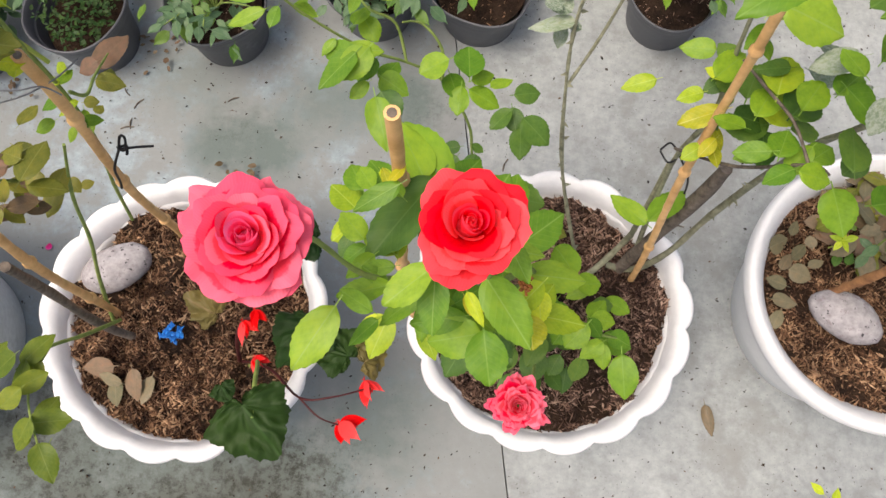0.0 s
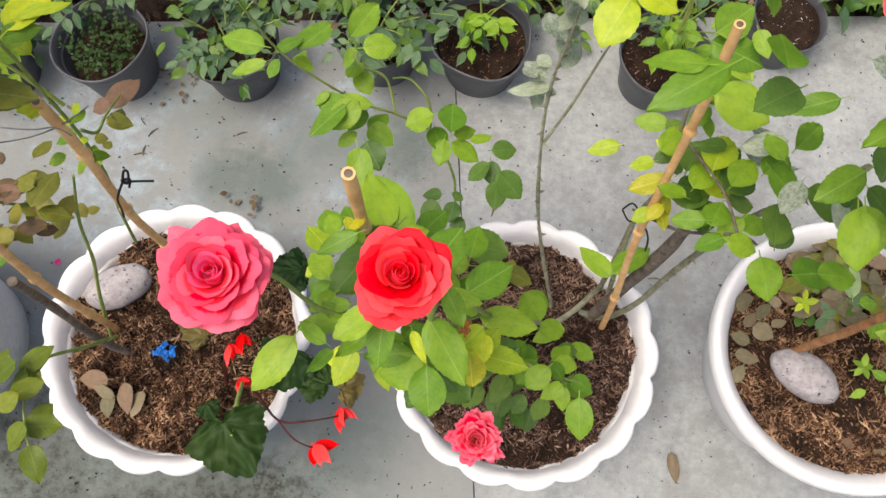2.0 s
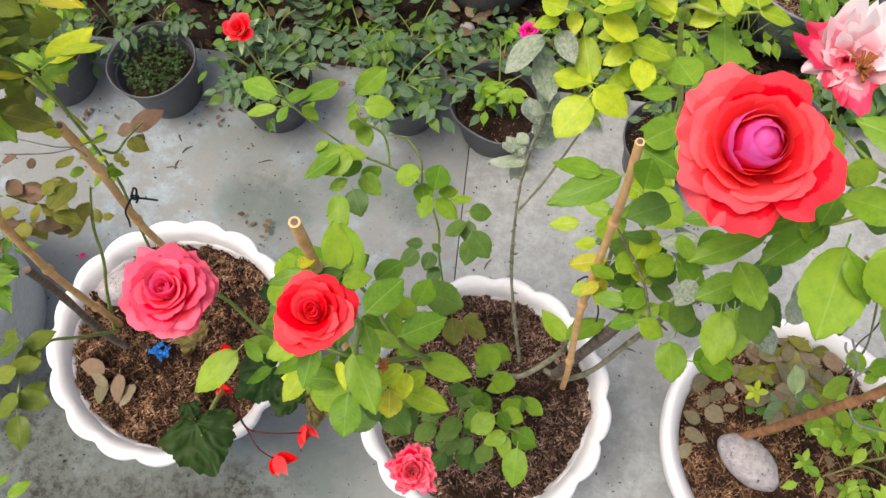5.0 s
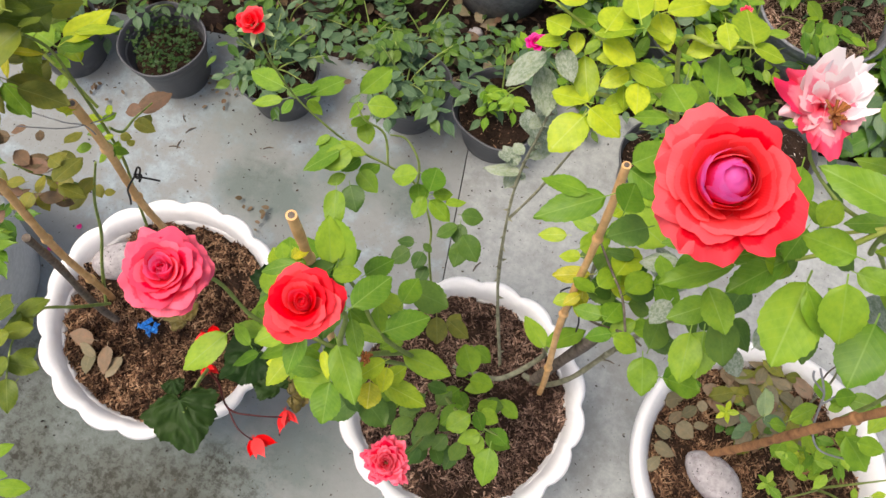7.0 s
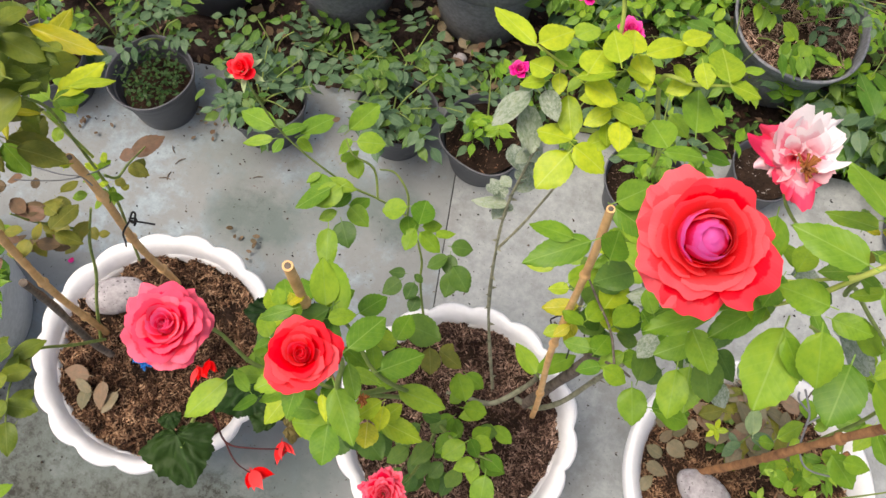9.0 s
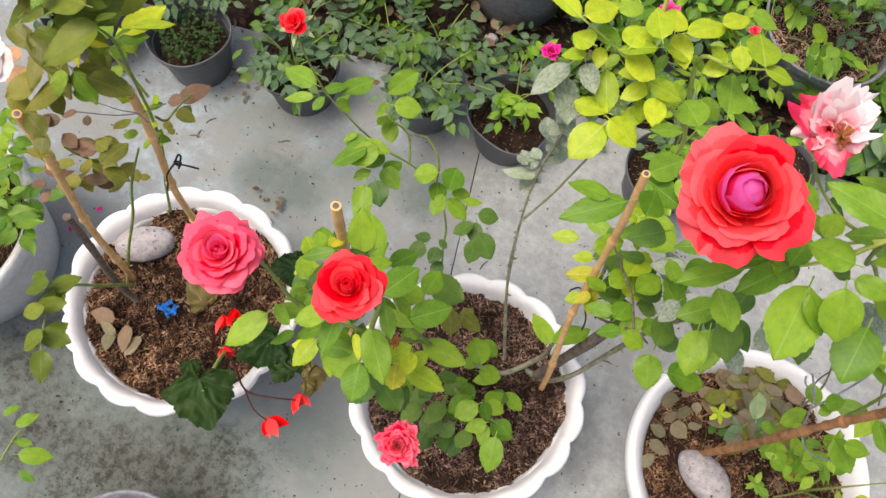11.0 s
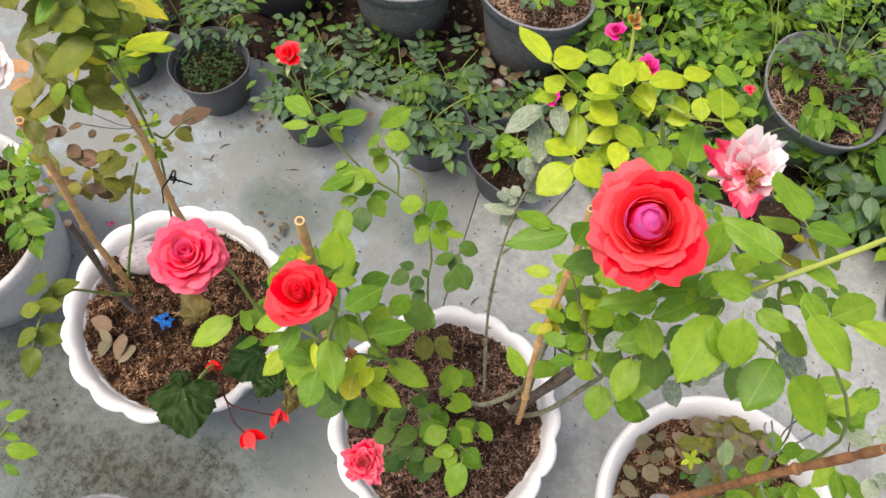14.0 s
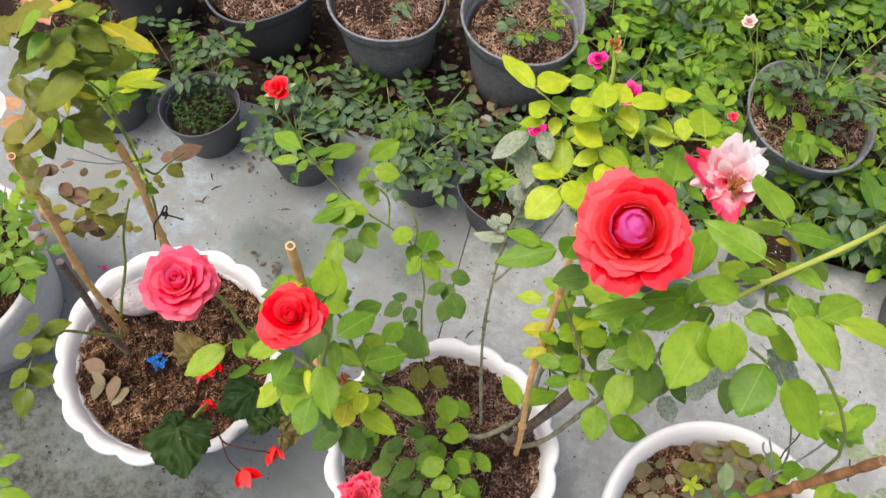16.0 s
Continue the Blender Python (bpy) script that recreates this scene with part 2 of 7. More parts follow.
bm = bmesh.new()
bmesh.ops.create_grid(bm, x_segments=90, y_segments=70, size=1.0)
for v in bm.verts:
    v.co = Vector((v.co.x * 4.0 + 0.3, v.co.y * 3.0 + 1.6, 0.0))
    v.co.z = -0.03 + (0.035 * noise.noise(v.co * 5.0) + 0.02 * noise.noise(v.co * 17.0)) * (1 if v.co.y > edge_y(v.co.x) + 0.03 else 0)
ring = [v for v in bm.verts if v.is_boundary]
geo = bmesh.ops.extrude_edge_only(bm, edges=[e for e in bm.edges if e.is_boundary])["geom"]
for v in geo:
    if isinstance(v, bmesh.types.BMVert):
        d = Vector((v.co.x - 0.3, v.co.y - 1.6, 0))
        v.co = Vector((0.3 + d.x * 400, 1.6 + d.y * 400, -0.03))
tagged(part("ground", bm, EARTH), "dark reddish brown garden earth behind the concrete", "ground", kind="structure")


# ---- pots ----
def husks(n, radius, seed, height, length=0.011):
    """Loose slivers lying on a round bed of soil."""
    rng = random.Random(seed)
    verts, faces = [], []
    for _ in range(n):
        r, a = radius * math.sqrt(rng.random()), rng.uniform(0, 2 * math.pi)
        if noise.noise(Vector((r * math.cos(a) * 16, r * math.sin(a) * 16, seed * 3.0))) < -0.25 and rng.random() < 0.8:
            continue
        p = Vector((r * math.cos(a), r * math.sin(a), height(r * math.cos(a), r * math.sin(a)) + rng.uniform(0.0, 0.004)))
        d = Vector((rng.uniform(-1, 1), rng.uniform(-1, 1), rng.uniform(-0.35, 0.35))).normalized() * length * rng.choice((0.22, 0.35, 0.5, 0.7, 0.9, 1.3, 2.2))
        w = d.cross(Vector((rng.uniform(-0.5, 0.5), rng.uniform(-0.5, 0.5), 1))).normalized() * length * rng.uniform(0.05, 0.2)
        up = Vector((0, 0, length * 0.12))
        k = len(verts)
        verts += [p - d / 2, p + w + up, p + d / 2, p - w + up, p + up * 2.2]
        faces += [(k, k + 1, k + 4), (k + 1, k + 2, k + 4), (k + 2, k + 3, k + 4), (k + 3, k, k + 4)]
    return verts, faces


def soil_bed(parent, radius, level, seed, mat, count, length=0.011, mound=0.012):
    def height(x, y):
        return level + mound * noise.noise(Vector((x * 9, y * 9, seed))) + mound * 0.6 * noise.noise(Vector((x * 38, y * 38, seed))) + mound * 0.35 * noise.noise(Vector((x * 90, y * 90, seed)))
    bm = bmesh.new()
    rings = [[bm.verts.new((0, 0, height(0, 0)))]]
    for k in range(1, 31):
        r = radius * k / 30
        rings.append([bm.verts.new((r * math.cos(a), r * math.sin(a), height(r * math.cos(a), r * math.sin(a)))) for a in (2 * math.pi * i / 96 for i in range(96))])
    for i in range(96):
        bm.faces.new((rings[0][0], rings[1][i], rings[1][(i + 1) % 96]))
    for a, b in zip(rings[1:], rings[2:]):
        for i in range(96):
            bm.faces.new((a[i], b[i], b[(i + 1) % 96], a[(i + 1) % 96]))
    part("soil", bm, POT_SOIL, parent, "dark crumbly potting soil")
    if count:
        verts, faces = husks(count, radius * 0.985, seed, height, length)
        me = bpy.data.meshes.new("mulch")
        me.from_pydata(verts, [], faces)
        me.materials.append(mat)
        ob = new("mulch", me)
        ob.parent = parent
        tagged(ob, "loose rice husk mulch", kind="stuff")
    return height


def white_pot(x, y, turn, radius, rim, lobes, label, mat=WHITE):
    """A white planter; with lobes its broad rim is scalloped."""
    pot = empty("planter", (x, y, 0), label, "planter", "white planters")
    pot.rotation_euler.z = turn

    def shape(a, r, z, k):
        if not lobes:
            return r, z
        w = (1, 0.8, 0.5, 0.25, 0.35, 0.7, 1.0, 1.05, 1.05, 1.0, 0.9, 0.7, 0.4, 0.2)[min(k, 13)] if k >= 3 else 0.12
        s = abs(math.sin(a * lobes / 2)) ** 0.65
        return r * (1 - 0.05 * w * (1 - s)), z
    R = radius
    body = [(R * 0.62, 0.0), (R * 0.66, 0.004), (R * 0.72, rim * 0.3), (R * 0.8, rim * 0.7), (R * 0.84, rim - 0.045), (R * 0.86, rim - 0.035)]
    lip = [(R * 0.95, rim - 0.028), (R * 0.99, rim - 0.016), (R, rim - 0.006), (R * 0.985, rim), (R * 0.95, rim + 0.001), (R * 0.905, rim - 0.006), (R * 0.88, rim - 0.016), (R * 0.855, rim - 0.035), (R * 0.8, rim - 0.09)]
    if not lobes:
        body = [(R * 0.7, 0.0), (R * 0.74, 0.006), (R * 0.82, rim * 0.35), (R * 0.9, rim * 0.7), (R * 0.93, rim - 0.05)]
        lip = [(R * 0.985, rim - 0.04), (R, rim - 0.022), (R * 0.99, rim - 0.006), (R * 0.965, rim), (R * 0.93, rim - 0.004), (R * 0.885, rim - 0.016), (R * 0.845, rim - 0.034), (R * 0.81, rim - 0.056), (R * 0.77, rim - 0.1)]
    bm = bmesh.new()
    rings = lathe(bm, body + lip, 192 if lobes else 96, shape)
    bm.faces.new(rings[0][::-1])
    part("body", bm, mat, pot)
    return pot


def nursery_pot(x, y, radius, height, mat, label, soil=0.75, count=250, husk=HUSK_DARK, straw=0.009, lying=False, name="nursery_pot"):
    pot = empty(name, (x, y, -0.012), label, "plant pot", "black nursery pots")
    pot.rotation_euler.z = (x * 7.3) % 6.28
    if lying:
        pot.rotation_euler = (0, radians(81), radians(12))
        pot.location.z = radius * 0.86
    R, h = radius, height
    wall = [(R * 0.72, 0), (R * 0.74, 0.003), (R * 0.8, h * 0.35), (R * 0.88, h * 0.76), (R * 0.885, h * 0.78), (R * 0.935, h * 0.795), (R * 0.955, h - 0.014), (R * 0.95, h - 0.011), (R * 0.99, h - 0.009), (R, h - 0.003), (R * 0.98, h), (R * 0.955, h - 0.002), (R * 0.92, h * 0.8), (R * 0.8, h * 0.45)]
    rng = random.Random(int(x * 1000))
    dent = [(rng.uniform(0, 6.28), rng.uniform(0.01, 0.03)) for _ in range(3)]

    def shape(a, r, z, k):
        for i, (p, d) in enumerate(dent):
            r *= 1 + d * math.cos((i + 2) * a + p) * z / h
        return r, z
    bm = bmesh.new()
    rings = lathe(bm, wall, 48, shape)
    bm.faces.new(rings[0][::-1])
    part("body", bm, mat, pot)
    soil_bed(pot, R * (0.7 + 0.2 * soil), h * soil, x * 3 + 1, husk, count, straw, 0.006)
    return pot


POT_1, POT_2, POT_3 = (-0.097, 0.596), (0.473, 0.704), (1.003, 0.822)
RIM, SOIL = 0.27, 0.222
p1 = white_pot(*POT_1, 0.1, 0.2315, RIM, 17, "white planter with a scalloped rim, holding a begonia")
soil_1 = soil_bed(p1, 0.198, SOIL, 1, HUSK_BROWN, 18000, 0.011, 0.032)
p2 = white_pot(*POT_2, 0.0, 0.2275, RIM, 17, "white planter with a scalloped rim, holding a rose bush")
soil_2 = soil_bed(p2, 0.195, SOIL, 2, HUSK_DARK, 17000, 0.011, 0.028)
p3 = white_pot(*POT_3, 0.0, 0.228, RIM, 0, "white planter with a smooth rounded rim and dead leaves")
soil_3 = soil_bed(p3, 0.197, SOIL, 3, HUSK_BROWN, 16000, 0.012, 0.024)
p0 = white_pot(-0.64, 0.485, 0.0, 0.225, RIM, 0, "mottled white planter with a smooth rim", WHITE_WORN)
soil_0 = soil_bed(p0, 0.193, SOIL, 4, HUSK_BROWN, 3000)
nursery_pot(0.083, 0.07, 0.185, 0.16, GREY_PLASTIC, "grey plastic pot of dry soil near the planters", 0.9, 900, HUSK_BROWN, 0.013)

SMALL = "small black nursery pot with a rose seedling"
nursery_pot(-0.498, 1.155, 0.1, 0.155, BLACK, SMALL, 0.55, 0)
nursery_pot(-0.235, 1.215, 0.1, 0.15, BLACK, SMALL, 0.8)
nursery_pot(0.055, 1.315, 0.095, 0.14, BLACK, SMALL, 0.85, husk=HUSK_PALE)
nursery_pot(0.268, 1.345, 0.105, 0.14, BLACK, SMALL, 0.8, husk=HUSK_BROWN)
nursery_pot(-0.755, 1.09, 0.1, 0.155, BLACK, SMALL)
nursery_pot(0.64, 1.39, 0.095, 0.14, BLACK, SMALL)
nursery_pot(1.2, 1.555, 0.08, 0.15, BLACK, "empty black nursery pot lying on its side", 0.2, 0, lying=True)
nursery_pot(0.885, 1.535, 0.078, 0.125, BLACK, "small black nursery pot with white perlite in its soil", 0.85, 220, PERLITE, 0.006)
nursery_pot(0.58, 1.75, 0.11, 0.14, BLACK, SMALL, 0.8)
BIG = "large faded black nursery pot with dry straw on its soil"
nursery_pot(-0.575, 1.53, 0.15, 0.21, BLACK, BIG, 0.88, 3200, HUSK_PALE, 0.012)
nursery_pot(-0.245, 1.65, 0.16, 0.23, GREY_PLASTIC, BIG, 0.9, 4500, HUSK_PALE, 0.012)
nursery_pot(0.1, 1.75, 0.16, 0.26, GREY_PLASTIC, BIG, 0.72, 4500, HUSK_PALE, 0.012)
nursery_pot(0.84, 1.9, 0.165, 0.2, GREY_PLASTIC, BIG, 0.85, 4200, HUSK_PALE, 0.012)
nursery_pot(-0.91, 1.43, 0.14, 0.21, BLACK, BIG, 0.86, 2600, HUSK_PALE, 0.012)


# ---- plant materials ----
def leaf_material(name, tone, vein, mottled=0.2, gloss=0.42, through=0.22, dust=0.0):
    m, nt, b = material(name, gloss, spec=0.28)
    uv = coords(nt, "UV")
    sep = node(nt, "ShaderNodeSeparateXYZ", {0: uv})
    across = node(nt, "ShaderNodeMath", {0: sep.outputs["Y"], 1: 0.5}, operation="SUBTRACT")
    off = node(nt, "ShaderNodeMath", {0: across.outputs[0]}, operation="ABSOLUTE")
    slope = node(nt, "ShaderNodeMath", {0: off.outputs[0], 1: -0.55, 2: sep.outputs["X"]}, operation="MULTIPLY_ADD")
    ribs = node(nt, "ShaderNodeMath", {0: slope.outputs[0], 1: 52.0}, operation="MULTIPLY")
    wave = node(nt, "ShaderNodeMath", {0: ribs.outputs[0]}, operation="SINE")
    side = ramp(nt, wave.outputs[0], [(0.8, (0, 0, 0)), (1.0, (0.13, 0.13, 0.13))])
    mid = ramp(nt, off.outputs[0], [(0.008, (0.5, 0.5, 0.5)), (0.026, (0, 0, 0))])
    veins = mix(nt, 1.0, side.outputs["Color"], mid.outputs["Color"], "LIGHTEN")
    info = nt.nodes.new("ShaderNodeObjectInfo")
    c = coords(nt)
    n = tex_noise(nt, c, 3.0, 4, 0.6)
    shade = node(nt, "ShaderNodeMath", {0: info.outputs["Random"], 1: mottled * 2.6, 2: 1.0 - mottled * 1.4}, operation="MULTIPLY_ADD")
    fleck = tex_noise(nt, c, 4.0, 3, 0.6)
    both = node(nt, "ShaderNodeMath", {0: n.outputs["Fac"], 1: 0.35, 2: fleck.outputs["Fac"]}, operation="MULTIPLY_ADD")
    blotch = ramp(nt, both.outputs[0], [(0.48, (1 - 1.2 * mottled, 1 - 0.9 * mottled, 1 - 1.2 * mottled)), (0.68, (1.0, 1.0, 1.0)), (0.9, (1.22, 1.1, 1.0))])
    col = mix(nt, 1.0, tone, blotch.outputs["Color"], "MULTIPLY")
    hsv = node(nt, "ShaderNodeHueSaturation", {"Color": col, "Value": shade.outputs[0]})
    hue = node(nt, "ShaderNodeMath", {0: info.outputs["Random"], 1: -0.035, 2: 0.5175}, operation="MULTIPLY_ADD")
    nt.links.new(hue.outputs[0], hsv.inputs["Hue"])
    col = mix(nt, veins, hsv.outputs["Color"], vein)
    if dust:
        d = tex_noise(nt, c, 7.0, 6, 0.75)
        cover = ramp(nt, d.outputs["Fac"], [(0.42, (0, 0, 0)), (0.6, (dust, dust, dust))])
        col = mix(nt, cover.outputs["Color"], col, (0.52, 0.56, 0.48))
    nt.links.new(col, b.inputs["Base Color"])
    quilt = node(nt, "ShaderNodeMath", {0: wave.outputs[0], 1: -0.16, 2: fleck.outputs["Fac"]}, operation="MULTIPLY_ADD")
    bump(nt, b, quilt.outputs[0], 0.22, 0.001)
    tr = node(nt, "ShaderNodeBsdfTranslucent", {"Color": col})
    mx = node(nt, "ShaderNodeMixShader", {0: through, 1: b.outputs[0], 2: tr.outputs[0]})
    nt.links.new(mx.outputs[0], nt.nodes["Material Output"].inputs["Surface"])
    return m


TONES = {
    "green": leaf_material("rose leaf green", (0.185, 0.35, 0.024), (0.26, 0.42, 0.08)),
    "light": leaf_material("light green leaf", (0.225, 0.4, 0.035), (0.34, 0.5, 0.13)),
    "lime": leaf_material("yellow green leaf", (0.43, 0.57, 0.03), (0.54, 0.66, 0.15)),
    "yellow": leaf_material("yellowing leaf", (0.45, 0.46, 0.02), (0.7, 0.66, 0.2)),
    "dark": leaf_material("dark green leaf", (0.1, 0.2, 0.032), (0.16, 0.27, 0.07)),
    "olive": leaf_material("olive leaf", (0.22, 0.23, 0.035), (0.3, 0.3, 0.09)),
    "brown": leaf_material("bronze brown leaf", (0.19, 0.125, 0.075), (0.25, 0.17, 0.1)),
    "grey": leaf_material("mildewed leaf", (0.24, 0.32, 0.2), (0.34, 0.4, 0.3), dust=0.6),
    "blue": leaf_material("blue green seedling leaf", (0.105, 0.19, 0.092), (0.19, 0.28, 0.17)),
    "bed": leaf_material("garden leaf green", (0.13, 0.27, 0.03), (0.2, 0.34, 0.08)),
    "weed": leaf_material("fine dark weed", (0.035, 0.085, 0.018), (0.06, 0.12, 0.03)),
    "moss": leaf_material("dull green leaf", (0.15, 0.21, 0.022), (0.22, 0.28, 0.07)),
    "peach": leaf_material("peach tan leaf", (0.62, 0.36, 0.2), (0.68, 0.42, 0.26)),
    "straw": leaf_material("pale dead leaf", (0.2, 0.175, 0.105), (0.26, 0.23, 0.15), through=0.05),
    "pale": leaf_material("pale green leaf", (0.46, 0.6, 0.3), (0.52, 0.64, 0.38)),
    "dry": leaf_material("dry fallen leaf", (0.19, 0.14, 0.085), (0.25, 0.19, 0.12), through=0.05),
}


def plain(name, tone, dark, scale, rough=0.7, strength=0.4):
    m, nt, b = material(name, rough, spec=0.3)
    c = coords(nt)
    n = tex_noise(nt, c, scale, 6, 0.65)
    r = ramp(nt, n.outputs["Fac"], [(0.3, dark), (0.65, tone)])
    nt.links.new(r.outputs["Color"], b.inputs["Base Color"])
    bump(nt, b, n.outputs["Fac"], strength, 0.001)
    return m


STEM_GREEN = plain("green rose stem", (0.3, 0.38, 0.1), (0.17, 0.25, 0.06), 60)
STEM_BRIGHT = plain("fresh yellow green stem", (0.5, 0.58, 0.13), (0.36, 0.46, 0.08), 40)
STEM_GREY = plain("grey green woody stem", (0.34, 0.34, 0.23), (0.15, 0.15, 0.095), 70)
STEM_DARK = plain("dark bark", (0.23, 0.19, 0.15), (0.075, 0.06, 0.05), 80, 0.85)
STEM_RED = plain("red begonia stem", (0.1, 0.02, 0.02), (0.05, 0.012, 0.012), 50, 0.5)
BAMBOO = plain("weathered bamboo", (0.95, 0.6, 0.27), (0.66, 0.36, 0.14), 34, 0.55)
BAMBOO_OLD = plain("reddish old stick", (0.46, 0.23, 0.1), (0.17, 0.08, 0.04), 55, 0.85, 0.9)
WIRE = plain("black plastic tie", (0.02, 0.02, 0.022), (0.012, 0.012, 0.013), 30, 0.5)
BLUE = plain("blue plastic", (0.03, 0.27, 0.75), (0.02, 0.17, 0.55), 60, 0.45)


def leaf_mesh(name, mat, seed, rows=18, fold=0.16, curl=0.1, serrate=0.022, belly=0.85, blunt=0.6):
    """A leaflet one metre long and one wide: serrated, folded on its midrib, with a short stalk."""
    rng = random.Random(seed)
    bm = bmesh.new()
    uvl = bm.loops.layers.uv.new("UVMap")
    grid, uvs = [], {}
    for i in range(rows + 1):
        u = i / rows
        half = 0.5 * max(math.sin(math.pi * u ** belly), 0.0) ** (blunt * (0.9 + 0.75 * u ** 3))
        tooth = 1 + (serrate if i % 2 else -serrate) * (1 if 0 < i < rows else 0)
        line = []
        for k, v in enumerate((-1, -0.52, 0, 0.52, 1)):
            y = half * v * (tooth if abs(v) == 1 else 1)
            z = fold * abs(y) - curl * u * u + 0.035 * math.sin(7 * u + 3 * v + seed) * abs(v) - 0.22 * abs(y) ** 2 * (1 + 0.6 * math.sin(seed))
            x = u + (0.02 if abs(v) == 1 and i % 2 else 0) + rng.uniform(-0.006, 0.006)
            vert = bm.verts.new((x, y, z))
            uvs[vert] = (u, 0.5 + y)
            line.append(vert)
        grid.append(line)
    for a, b in zip(grid, grid[1:]):
        for k in range(4):
            bm.faces.new((a[k], a[k + 1], b[k + 1], b[k]))
    stalk = [bm.verts.new((-0.16, s * 0.018, 0.02)) for s in (-1, 1)] + [bm.verts.new((0.03, s * 0.02, 0.004)) for s in (1, -1)]
    for v in stalk:
        uvs[v] = (0.0, 0.5)
    bm.faces.new(stalk)
    bmesh.ops.remove_doubles(bm, verts=bm.verts[:], dist=1e-5)
    for f in bm.faces:
        f.smooth = True
        for lp in f.loops:
            lp[uvl].uv = uvs.get(lp.vert, (lp.vert.co.x, 0.5 + lp.vert.co.y))
    me = bpy.data.meshes.new(name)
    bm.to_mesh(me)
    bm.free()
    me.materials.append(mat)
    return me


LEAF = {tone: [leaf_mesh("leaf", mat, s, belly=b) for s, b in ((1, 0.8), (2, 0.9), (3, 0.72), (4, 1.0))] for tone, mat in TONES.items()}
leaf_dice = random.Random(5)


def leaf_pose(base, tip, width, roll):
    """A leaf's pose: along x from its base to its tip, as wide as width times its length."""
    base, tip = Vector(base), Vector(tip)
    x = tip - base
    n = x.length
    x.normalize()
    y = Vector((0, 0, 1)).cross(x).normalized()
    z = x.cross(y)
    y2 = y * math.cos(roll) + z * math.sin(roll)
    z2 = x.cross(y2)
    m = Matrix((x * n, y2 * n * width, z2 * n)).transposed().to_4x4()
    m.translation = base
    return m


def leaves(thing, tone, rows, pairs=0.0):
    """Single leaves: base, tip and width for each row; pairs: how often a second leaflet springs from the same joint."""
    for bx, by, bz, tx, ty, tz, width in rows:
        ob = new("leaf", LEAF[tone][leaf_dice.randrange(4)])
        ob.parent = thing
        ob.matrix_basis = Matrix.Translation(-thing.location) @ leaf_pose((bx, by, bz), (tx, ty, tz), width, radians(leaf_dice.uniform(-18, 18)))
        if leaf_dice.random() < pairs:
            d = Vector((tx - bx, ty - by, tz - bz)) * leaf_dice.uniform(0.75, 1.05)
            d.rotate(Euler((0, 0, leaf_dice.choice((-1, 1)) * leaf_dice.uniform(0.8, 1.7))))
            b = Vector((bx, by, bz - leaf_dice.uniform(0.012, 0.04)))
            twin = new("leaf", LEAF[tone][leaf_dice.randrange(4)])
            twin.parent = thing
            twin.matrix_basis = Matrix.Translation(-thing.location) @ leaf_pose(b, b + d, width, radians(leaf_dice.uniform(-20, 20)))


def stem(thing, mat, points, radii, name="stem", sides=7, wobble=0.12):
    bm = bmesh.new()
    tube(bm, points, radii, sides, wobble, int(abs(points[0][0]) * 1e4))
    ob = part(name, bm, mat, thing)
    if thing is not None:
        ob.location = -thing.location
    return ob


def thorns(thing, mat, points, step=0.022, size=0.008):
    """Small hooked prickles along a stem."""
    bm = bmesh.new()
    rng = random.Random(len(points))
    for a, b in zip(points, points[1:]):
        a, b = Vector(a), Vector(b)
        d = (b - a).normalized()
        k = int((b - a).length / step)
        for i in range(k):
            p = a.lerp(b, (i + rng.random()) / max(k, 1))
            s = d.cross(Vector((rng.uniform(-1, 1), rng.uniform(-1, 1), rng.uniform(-0.3, 0.3)))).normalized()
            w = d.cross(s) * size * 0.25
            q = [bm.verts.new(p + s * 0.002 + d * size * 0.4), bm.verts.new(p + s * 0.002 - d * size * 0.4 + w), bm.verts.new(p + s * 0.002 - d * size * 0.4 - w), bm.verts.new(p + s * size * 1.3 - d * size * 0.3)]
            for f in ((0, 1, 3), (1, 2, 3), (2, 0, 3), (0, 2, 1)):
                bm.faces.new([q[j] for j in f])
    ob = tagged(part("thorns", bm, mat, thing, smooth=False), kind="stuff")
    ob.location = -thing.location


